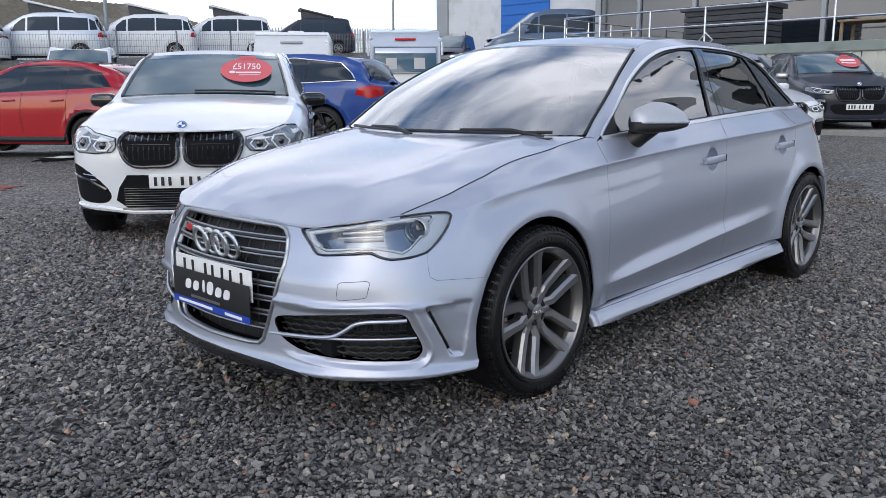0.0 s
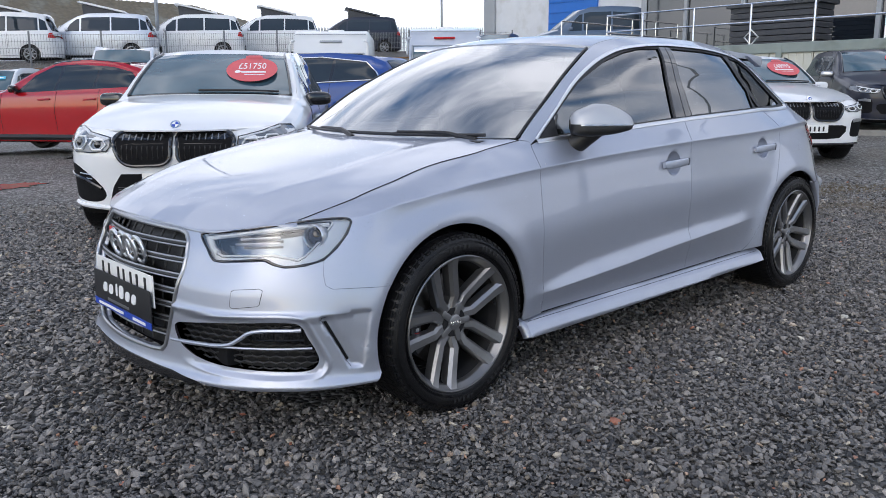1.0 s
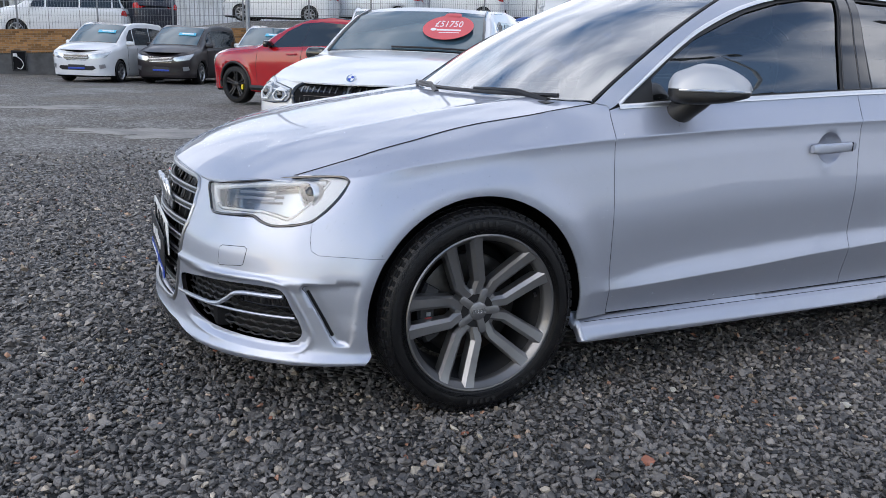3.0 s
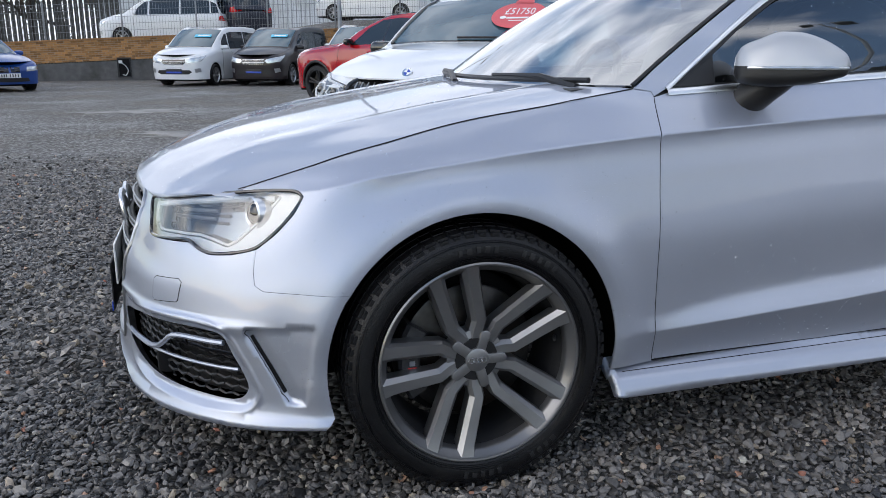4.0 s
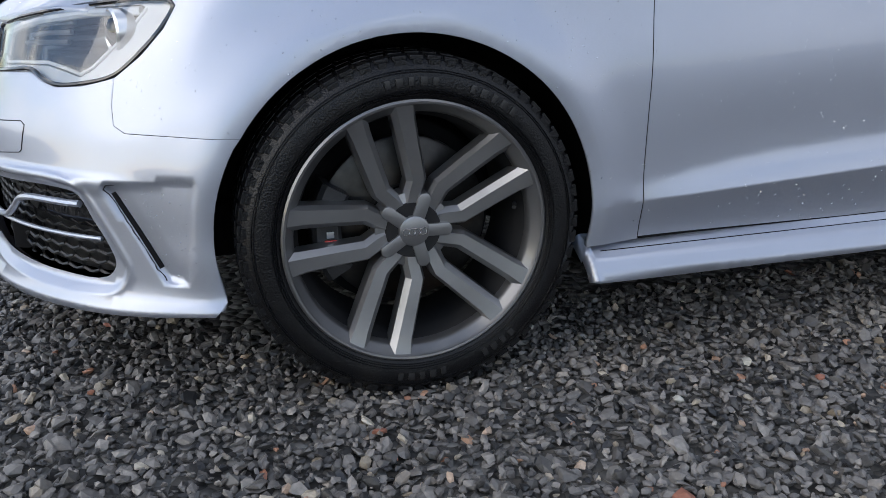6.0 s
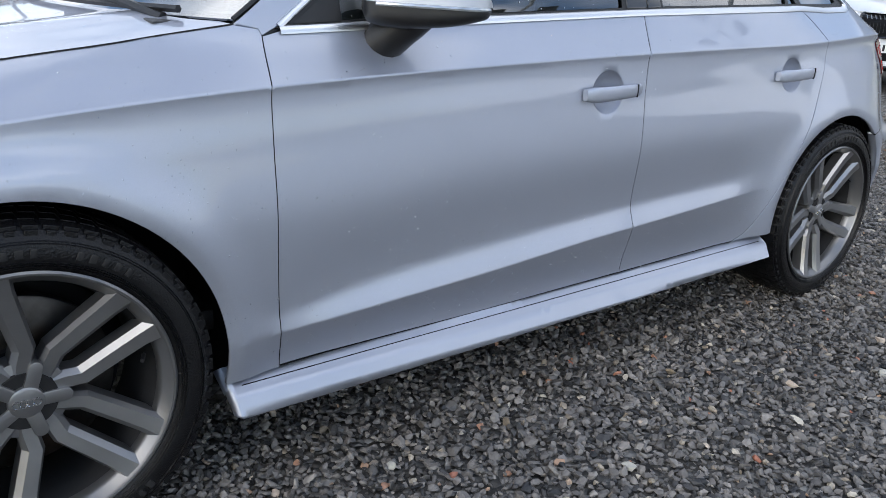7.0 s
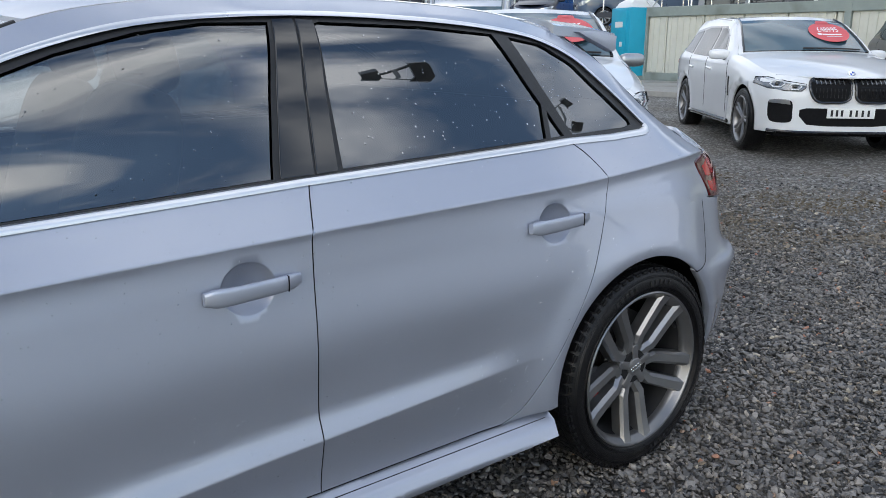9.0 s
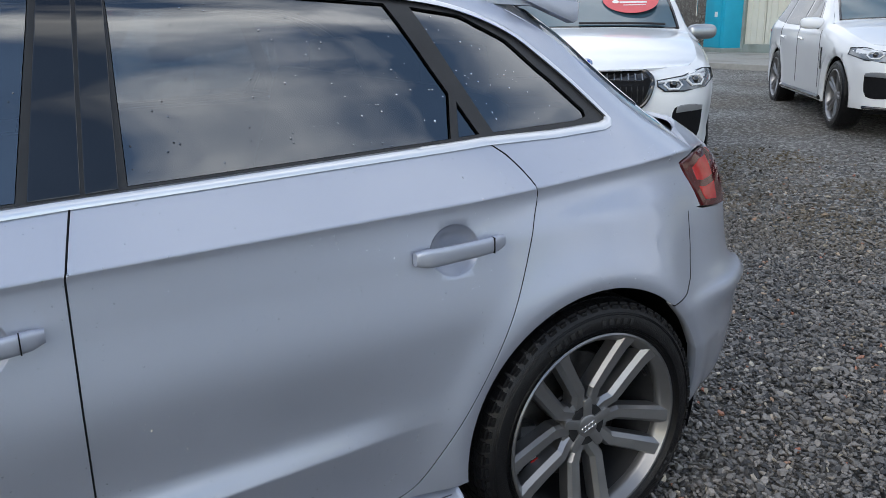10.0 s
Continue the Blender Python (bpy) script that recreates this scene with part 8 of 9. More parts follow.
# stair flight at the deck's end
stair = thing("stainless_stair_rail", "stainless handrails of the stair at the deck's end", "railing", kind="structure")
for y in (13.3, 15.2):
    for z in (0.0, 0.5):
        part("bar", tube([(deck_x + 0.4, y, 2.95 + z), (deck_x + 4.6, y, 2.95 + z)], 0.026, 8), STAINLESS, stair)
for x in np.arange(0.4, 4.7, 1.4):
    for y in (13.3, 15.2):
        part("post", tube([(deck_x + x, y, 1.3), (deck_x + x, y, 3.45)], 0.026, 8), STAINLESS, stair)
part("landing", block(deck_x + 2.4, 14.2, 2.2, 4.6, 2.0, 0.14), DECKDARK, stair, smooth=False)
show = thing("showroom", "dark glazed showroom with grey metal frames", "building", kind="structure")
bx = 25.5
part("glass_wall", block(bx + 0.2, 2.0, 5.4, 0.2, 27.0, 6.4), GLAZING, show, smooth=False)
part("roof_edge", block(bx + 4, 2.0, 8.8, 9.0, 28.0, 0.5), CLADGREY, show, smooth=False)
part("end_wall", block(bx + 4.2, 15.6, 5.4, 8.2, 0.3, 6.6), CLADGREY, show, smooth=False)
for y in np.arange(-11, 16, 2.25):
    part("mullion", block(bx + 0.06, float(y), 5.4, 0.14, 0.14, 6.4), CLADGREY if int(y * 4) % 3 else GALV, show, smooth=False)
for z in (2.5, 5.4):
    part("transom", block(bx + 0.05, 2.0, z, 0.12, 27.0, 0.14), CLADGREY, show, smooth=False)
bin_box = thing("planter_box", "charcoal slatted planter box on the deck", "planter")
for k in range(7):
    part("board", block(deck_x + 2.2, 8.4, 2.42 + 0.17 * k, 1.1, 2.6, 0.15, 0.01), DECKDARK, bin_box, smooth=False)
part("lid", block(deck_x + 2.2, 8.4, 3.58, 1.3, 2.8, 0.14, 0.02), DECKDARK, bin_box, smooth=False)
for y in (4.6, 2.0):
    t = thing("outdoor_table", "dark wooden table on the deck", "table", group="deck tables")
    part("tabletop", block(deck_x + 3.2, y, 3.05, 1.2, 1.8, 0.06, 0.01), WOOD, t, smooth=False)
    for dx in (-0.5, 0.5):
        for dy in (-0.8, 0.8):
            part("leg", block(deck_x + 3.2 + dx, y + dy, 2.68, 0.08, 0.08, 0.68), WOOD, t, smooth=False)

# white hall with a blue shutter door
hall = thing("white_hall", "white clad hall with a tall blue door", "building", kind="structure")
part("wall", block(40.5, 27.0, 5.0, 12, 12, 10.0), CLADWHITE, hall, smooth=False)
part("corner_post", block(34.45, 32.6, 5.0, 0.2, 0.9, 10.0), CLADGREY, hall, smooth=False)
door = part("blue_door", block(34.44, 26.2, 3.2, 0.12, 3.4, 6.4, 0.01), DOORBLUE, hall, "blue sectional door")
for z in np.arange(0.5, 6.4, 0.55):
    part("door_rib", block(34.36, 26.2, float(z), 0.04, 3.3, 0.05), DOORBLUE, door, smooth=False)

# concrete path before the deck, portable toilet
solid("pavement", block(17.3, 6.0, 0.235, 4.6, 22.0, 0.20, 0.01), PAVING, "pale concrete path before the deck", "pavement", kind="structure", smooth=False)
loo = thing("portable_toilet", "turquoise plastic portable toilet with a pale door sign", "toilet cabin", at=pose(19.8, 13.6, 0.33, 0, 0, -20))
part("cabin", block(0, 0, 1.02, 1.1, 1.1, 2.0, 0.05), TURQUOISE, loo)
part("roof", lathe([(0.0005, 0.30), (0.30, 0.27), (0.55, 0.15), (0.66, 0.02), (0.66, 0)], 4, "z"), CARAVANWHITE, loo, smooth=False)
loo.children[1].matrix_basis = Matrix.Translation((0, 0, 2.02)) @ pose(0, 0, 0, 0, 0, 45)
part("base", block(0, 0, 0.06, 1.2, 1.2, 0.12, 0.02), CABINRAIL, loo, smooth=False)
d = part("door", block(-0.56, 0, 1.05, 0.04, 0.8, 1.85, 0.02), TURQUOISE, loo)
part("sign", block(-0.585, 0, 1.55, 0.01, 0.42, 0.16), CARAVANWHITE, d, "plain pale sign")
part("latch", block(-0.59, -0.16, 1.0, 0.02, 0.14, 0.14, 0.01), CARAVANWHITE, d)

# lamp posts
def lamp_post(x, y, z, height, turn=0.0, heads=2):
    p = thing("lamp_post", "tall grey steel lamp post with floodlight heads", "lamp post", group="yard lamp posts", at=pose(x, y, z, 0, 0, turn))
    part("pole", tube([(0, 0, 0), (0, 0, height * 0.5), (0, 0, height)], [0.085, 0.075, 0.06], 14), LAMPGREY, p)
    part("base_plate", block(0, 0, 0.02, 0.36, 0.36, 0.04, 0.01), LAMPGREY, p)
    part("arm", tube([(-0.75, 0, height), (0.75, 0, height)], 0.03, 8), LAMPGREY, p)
    for k in range(heads):
        s = -1 if k else 1
        part("floodlight", moved(block(0, -0.15, 0, 0.48, 0.55, 0.16, 0.03), pose(0.62 * s, 0, height + 0.06, 24, 0, 0)), LAMPGREY, p, "flat floodlight head")
    return p


lamp_post(10.8, -9.0, float(ground_z(10.8, -9.0)), 9.0, 40)
lamp_post(15.6, -5.0, float(ground_z(15.6, -5.0)), 9.0, 60)
lamp_post(13.2, 32.2, yard_z(13.2) + climb(13.2), 9.5)
lamp_post(4.6, 28.6, 0, 9.5)
lamp_post(38.6, 41.6, yard_z(38.6) + climb(38.6), 12.0)


# vans and campers of the upper yard
def touring_van(x, y, turn, paint, label, high=1.93, z=None, pop_top=True):
    v = people_carrier("white_van" if paint is WHITE else "dark_van" if paint is BLACKPAINT else "silver_van", label, pose(x, y, yard_z(x) + climb(x) if z is None else z, 0, 0, turn), paint, CHROME, "vans of the upper yard", sticker=False, far=True, high=high)
    if pop_top:
        h = high / 1.93
        lid = plate([(0.95, 2.30 * h), (1.05, 2.36 * h), (2.75, 1.98 * h), (2.78, 1.90 * h)], 1.36, 0.0)
        part("pop_top", moved(lid, Matrix.Translation((0, -0.68, 0))), CARAVANWHITE if paint is not BLACKPAINT else BLACKPAINT, v.root, "raised camping roof lid", smooth=False)
        canvas = plate([(1.15, 1.84 * h), (1.12, 2.24 * h), (2.60, 1.92 * h), (2.60, 1.84 * h)], 1.20, 0.0)
        part("roof_canvas", moved(canvas, Matrix.Translation((0, -0.60, 0))), DECKDARK, v.root, "dark roof canvas", smooth=False)
    return v


for k, (x, y, turn, paint, top) in enumerate(((-3.2, 31.9, -10, WHITE, False), (0.54, 34.4, -75, BLACKPAINT, True), (5.4, 33.0, -30, WHITE, True), (9.3, 33.0, -30, PALESILVER, True), (13.4, 33.0, -30, WHITE, True), (17.5, 33.0, -30, WHITE, True),
                                              (23.0, 33.5, -34, BLACKPAINT, True))):
    touring_van(x, y, turn, paint, "white people carrier with a raised camping roof" if top and paint is WHITE else "people carrier parked in the upper yard", pop_top=top)


def motorhome(x, y, turn, width, high, length, label, paint, z=0.0, tall_screen=False):
    """A box-bodied camper or caravan: rounded shell, front window, skirt, wheels, roof vent."""
    m = thing("motorhome", label, "motorhome", at=pose(x, y, z, 0, 0, turn))
    prof = [(0, 0.45), (0.0, high * 0.55), (0.35, high * 0.80), (0.75, high * 0.97), (1.2, high), (length - 0.3, high), (length, high - 0.2), (length, 0.45)]
    s = plate([tuple(p) for p in prof], width, 0.06)
    part("shell", moved(s, Matrix.Translation((0, -width / 2, 0))), paint, m, sharp=25)
    nrm = Matrix.Translation((0.20, 0, high * 0.70)) @ pose(0, 0, 0, 0, math.degrees(math.atan2(0.35, high * 0.25)), 0)
    tall = high * (0.30 if tall_screen else 0.16)
    pane = part("front_window", moved(block(-0.05, 0, 0.02 - tall * 0.2, 0.03, width * 0.88, tall, 0.01), nrm), CARSCREEN if tall_screen else DARKPANE, m, "wide dark front window")
    part("window_trim", moved(block(-0.03, 0, 0.02 - tall * 0.2, 0.03, width * 0.93, tall + 0.08, 0.02), nrm), CLADGREY, m)
    if tall_screen:
        for sgn in (-1, 1):
            part("cab_seat", moved(block(-0.062, sgn * width * 0.2, -tall * 0.34, 0.01, 0.34, tall * 0.45, 0.004), nrm), BEIGE, pane, "pale cab seat behind the glass")
        part("blind", moved(block(-0.064, 0, tall * 0.18, 0.01, width * 0.86, tall * 0.22, 0.004), nrm), PALESILVER, pane, "half-drawn pale blind")
    for yy in (-width * 0.47, width * 0.47):
        part("roof_arm", tube(catmull([(0.05, yy, high * 0.88), (-0.12, yy * 1.08, high * 0.86), (-0.14, yy * 1.10, high * 0.70)], 5), 0.035, 8), paint, m, "mirror arm")
    part("seam", block(0.62, 0, high * 0.955, 0.012, width * 0.96, 0.02), CLADGREY, m)
    for yy in (-width / 2 - 0.012, width / 2 + 0.012):
        part("side_window", block(length * 0.55, yy, high * 0.66, 1.2, 0.03, 0.55, 0.01), DARKPANE, m, "dark side window")
    part("roof_vent", block(length * 0.5, 0, high + 0.06, 0.7, 0.5, 0.14, 0.03), CARAVANWHITE, m)
    part("name_bar", moved(block(0, 0, 0, 0.02, width * 0.30, 0.09, 0.01), Matrix.Translation((0.50, 0, high * 0.885)) @ pose(0, 0, 0, 0, 52, 0)), LAMPRED if tall_screen else CLADGREY, m, "plain lettering bar")
    part("bumper", block(-0.02, 0, 0.55, 0.16, width * 0.96, 0.28, 0.04), CLADGREY, m)
    for xx in (0.9, length - 1.3):
        for yy in (-width / 2 + 0.13, width / 2 - 0.13):
            part("wheel", moved(lathe([(0.0005, -0.09), (0.2, -0.10), (0.30, -0.11), (0.33, -0.08), (0.33, 0.08), (0.30, 0.11), (0.0005, 0.1)], 24), Matrix.Translation((xx, yy, 0.33))), RUBBER, m)
    return m


solid("upper_ground_east", block(42, 22.65, 0.85, 40, 13.7, 2.20), GRAVEL, "raised ground before the hall", "ground", kind="structure", smooth=False)
motorhome(11.9, 17.2, 50, 2.2, 2.95, 5.5, "white motorhome with a grey lettering bar", CARAVANWHITE)
motorhome(15.2, 15.8, 46, 2.2, 2.85, 5.0, "pale silver motorhome with a tall windscreen and red lettering bar", PALESILVER, z=0.25, tall_screen=True)
touring_van(6.1, 18.2, 62, PALESILVER, "pale silver panel van with a domed roof", 2.45, 0.0, False)
touring_van(23.8, 18.7, -38, GREYBLUE, "grey-blue panel van before the hall", 2.5, 1.95, False)
touring_van(25.0, 23.4, 32, BLACKPAINT, "black people carrier parked before the hall", 1.9, 1.95, False)


# open diamond-shaped marker frames on the deck's top rail
diamond = make_mesh("diamond_frame", tube([(0, 0.20, 0), (0, 0, 0.20), (0, -0.20, 0), (0, 0, -0.20)], 0.028, 8, closed=True), CARAVANWHITE)
for y in (13.0, 8.15):
    mark = tagged(new("marker_frame", diamond), "white diamond-shaped marker frame on the rail", "marker", "markers on the rail")
    mark.location = (deck_x - 0.02, y, 2.54)

# a recessed junction box in the retaining wall, with a loose white cable
box = thing("junction_box", "dark recessed junction box with a hanging white cable", "junction box", at=Matrix.Translation((-3.24, WALL_Y - 0.115, 0.46)))
part("frame", join(block(0, 0, 0.33, 0.48, 0.05, 0.05), block(0, 0, -0.33, 0.48, 0.05, 0.05), block(-0.215, 0, 0, 0.05, 0.05, 0.62), block(0.215, 0, 0, 0.05, 0.05, 0.62)), BLACK, box, smooth=False)
part("recess", block(0, 0.005, 0, 0.40, 0.02, 0.62), GAP, box, smooth=False)
part("meter", block(-0.12, -0.03, 0.20, 0.13, 0.07, 0.11, 0.01), CARAVANWHITE, box)
part("cable", tube(catmull([(-0.08, -0.03, 0.15), (0.05, -0.05, 0.05), (0.12, -0.05, -0.12), (0.02, -0.06, -0.28), (-0.08, -0.05, -0.24)], 8), 0.014, 6), CARAVANWHITE, box, "white cable")


# ---- bare dark trees behind the palisade fence ----
BARK = material("dark_bark", (0.045, 0.036, 0.028), 0.9, grain=0.3, grain_scale=8, bump=0.5, bump_scale=30)
IVY = material("ivy_leaves", (0.035, 0.050, 0.022), 0.6, grain=0.4, grain_scale=3)


def bare_tree(x, y, base, height, seed):
    """A tapered trunk that forks into limbs and twigs, with a thin crown of small leaves and ivy up its stem."""
    rng = np.random.default_rng(seed)
    root = thing("tree", "dark, nearly bare tree with ivy behind the fence", "tree", "trees behind the fence", at=Matrix.Translation((x, y, base)))
    limbs, tips = [], []

    def grow(p, d, length, r, level):
        k = 5
        pts = [p]
        for _ in range(k):
            d = d + rng.normal(0, 0.10, 3) + (0, 0, 0.04)
            d /= np.linalg.norm(d)
            pts.append(pts[-1] + d * length / k)
        limbs.append(tube(pts, np.linspace(r, r * 0.6, k + 1), 6 if level < 2 else 4, caps=False))
        if level >= 2:
            tips.extend(pts[2:])
        if level < 4:
            for _ in range(4 if level == 0 else 3):
                turn = d + rng.normal(0, 0.55, 3)
                turn[2] = abs(turn[2]) * 0.8 + 0.1
                grow(pts[rng.integers(2, k + 1)], turn / np.linalg.norm(turn), length * rng.uniform(0.55, 0.75), r * 0.52, level + 1)

    grow(np.zeros(3), np.array([0.0, 0, 1]), height * 0.42, height * 0.028, 0)
    part("trunk", join(*limbs), BARK, root)
    t = np.array(tips)
    t = np.vstack([t[rng.integers(0, len(t), 900)] + rng.normal(0, 0.16, (900, 3)), np.stack([rng.normal(0, 0.22, 500), rng.normal(0, 0.22, 500), rng.uniform(0, height * 0.5, 500)], 1)])
    a, b = rng.normal(0, 1, (len(t), 3)), rng.normal(0, 1, (len(t), 3))
    a *= 0.07 / np.linalg.norm(a, axis=1)[:, None]
    b *= 0.05 / np.linalg.norm(b, axis=1)[:, None]
    v = np.stack([t - a, t + b, t + a, t - b], 1).reshape(-1, 3)
    tagged(part("crown", (v, [[4 * i, 4 * i + 1, 4 * i + 2, 4 * i + 3] for i in range(len(t))]), IVY, root, smooth=False), kind="stuff")
    return root


for x, y, h, s in ((-13.2, 47.6, 7.5, 1), (-11.0, 48.4, 8.5, 2), (-9.3, 47.4, 7.0, 3), (-7.9, 48.6, 8.0, 4), (-15.5, 48.0, 8.0, 5), (-18.0, 47.5, 7.5, 6)):
    bare_tree(x, y, yard_z(x) - 0.1, h, s)

# a shallow puddle in the yard
PUDDLE = material("puddle_water", (0.030, 0.030, 0.028), 0.03, 0.0, 0.0, grain=0.3, grain_scale=4, spec=0.8)
SILT = material("pale_silt", (0.21, 0.19, 0.165), 0.42, grain=0.3, grain_scale=14, bump=0.6, bump_scale=60, stain=(0.10, 0.092, 0.08), stain_scale=2.2, stain_at=(0.42, 0.62))


def ragged_patch(cx, cy, w, d, lift, wobble, count=72):
    """A thin sheet with a ragged edge that follows the ground."""
    ring = []
    for a in np.linspace(0, 2 * math.pi, count, endpoint=False):
        k = 1 + wobble * (0.45 * math.sin(3 * a + cx) + 0.30 * math.sin(7 * a + cy) + 0.25 * math.sin(13 * a + 2) + 0.15 * math.sin(23 * a))
        ring.append((cx + w * k * math.cos(a), cy + d * k * math.sin(a)))
    z = lambda x, y, h: float(ground_z(x, y)) + h
    v = [(cx, cy, z(cx, cy, lift))] + [(x, y, z(x, y, lift)) for x, y in ring] + [(x, y, z(x, y, -0.03)) for x, y in ring]
    f = [[0, 1 + q, 1 + (q + 1) % count] for q in range(count)] + [[1 + q, 1 + count + q, 1 + count + (q + 1) % count, 1 + (q + 1) % count] for q in range(count)]
    return v, f


for cx, cy, w, d in ((-0.1, 8.5, 1.15, 0.55), (-1.7, 12.6, 0.9, 0.45), (-0.2, 6.6, 0.30, 0.12)):
    solid("silt_patch", ragged_patch(cx, cy, w, d, 0.005, 0.55), SILT, "pale damp silt washed over the gravel", "silt", "silt patches", smooth=False)
for cx, cy, w, d in ((0.85, 8.55, 0.42, 0.26), (3.0, 11.3, 0.5, 0.35)):
    solid("puddle", ragged_patch(cx, cy, w, d, 0.010, 0.35), PUDDLE, "shallow muddy puddle on the gravel", "puddle", "puddles", smooth=False)

# ---- loose stones near the hatchback, as real pieces ----
def pebble_forms(count, detail):
    """Rough chips: a dented, cut ball."""
    if detail:
        bm = bmesh.new()
        bmesh.ops.create_icosphere(bm, subdivisions=1, radius=1.0)
        bm.verts.index_update()
        v = np.array([tuple(p.co) for p in bm.verts])
        f = np.array([[p.index for p in q.verts] for q in bm.faces])
        bm.free()
    else:
        v = np.array([(1, 0, 0), (-1, 0, 0), (0, 1, 0), (0, -1, 0), (0, 0, 1), (0, 0, -1)], float)
        f = np.array([(0, 2, 4), (2, 1, 4), (1, 3, 4), (3, 0, 4), (2, 0, 5), (1, 2, 5), (3, 1, 5), (0, 3, 5)])
    rng = np.random.default_rng(5)
    out = []
    for _ in range(count):
        p = v * 1.12 * (1 + rng.uniform(-0.16, 0.16, (len(v), 1))) + rng.uniform(-0.09, 0.09, v.shape)
        for _ in range(5):
            d = rng.normal(0, 1, 3)
            d /= np.linalg.norm(d)
            p = p - np.clip(p @ d - rng.uniform(0.48, 0.78), 0, None)[:, None] * d
        out.append(p)
    return out, f


def scatter(name, cells, size, detail, seed, label, keep):
    """Covers a stretch of the plan with chips, one joined mesh."""
    rng = np.random.default_rng(seed)
    x0, x1, y0, y1, pitch = cells
    gx, gy = np.meshgrid(np.arange(x0, x1, pitch), np.arange(y0, y1, pitch))
    n = gx.size
    px, py = gx.ravel() + rng.uniform(-0.6, 0.6, n) * pitch, gy.ravel() + rng.uniform(-0.6, 0.6, n) * pitch
    ok = keep(px, py)
    px, py = px[ok], py[ok]
    n = len(px)
    forms, faces = pebble_forms(12, detail)
    forms = np.array(forms)
    k = forms.shape[1]
    which = rng.integers(0, len(forms), n)
    s = size * np.clip(rng.lognormal(0, 0.30, n), 0.5, 2.1)
    shape = np.stack([rng.uniform(0.85, 1.35, n), rng.uniform(0.65, 1.0, n), rng.uniform(0.36, 0.66, n)], 1) * s[:, None] * 0.5
    v = forms[which] * shape[:, None]
    a, b, c = rng.uniform(0, 6.283, n), rng.normal(0, 0.46, n), rng.normal(0, 0.46, n)
    ca, sa, cb, sb, cc, sc = np.cos(a), np.sin(a), np.cos(b), np.sin(b), np.cos(c), np.sin(c)
    x, y, z = v[..., 0], v[..., 1], v[..., 2]
    y, z = y * cb[:, None] - z * sb[:, None], y * sb[:, None] + z * cb[:, None]
    x, z = x * cc[:, None] + z * sc[:, None], -x * sc[:, None] + z * cc[:, None]
    x, y = x * ca[:, None] - y * sa[:, None], x * sa[:, None] + y * ca[:, None]
    lift = ground_z(px, py) + s * 0.14 + rng.uniform(-0.005, 0.008, n)
    v = np.stack([x + px[:, None], y + py[:, None], z + lift[:, None]], 2).reshape(-1, 3)
    f = (faces[None] + (np.arange(n) * k)[:, None, None]).reshape(-1)
    me = bpy.data.meshes.new(name)
    me.vertices.add(len(v))
    me.vertices.foreach_set("co", v.ravel())
    me.loops.add(len(f))
    me.loops.foreach_set("vertex_index", f)
    me.polygons.add(len(f) // 3)
    me.polygons.foreach_set("loop_start", np.arange(0, len(f), 3))
    me.polygons.foreach_set("loop_total", np.full(len(f) // 3, 3))
    me.update(calc_edges=True)
    me.shade_flat()
    me.materials.append(STONE if detail else STONEFAR)
    return tagged(new(name, me), label, "gravel", kind="stuff")


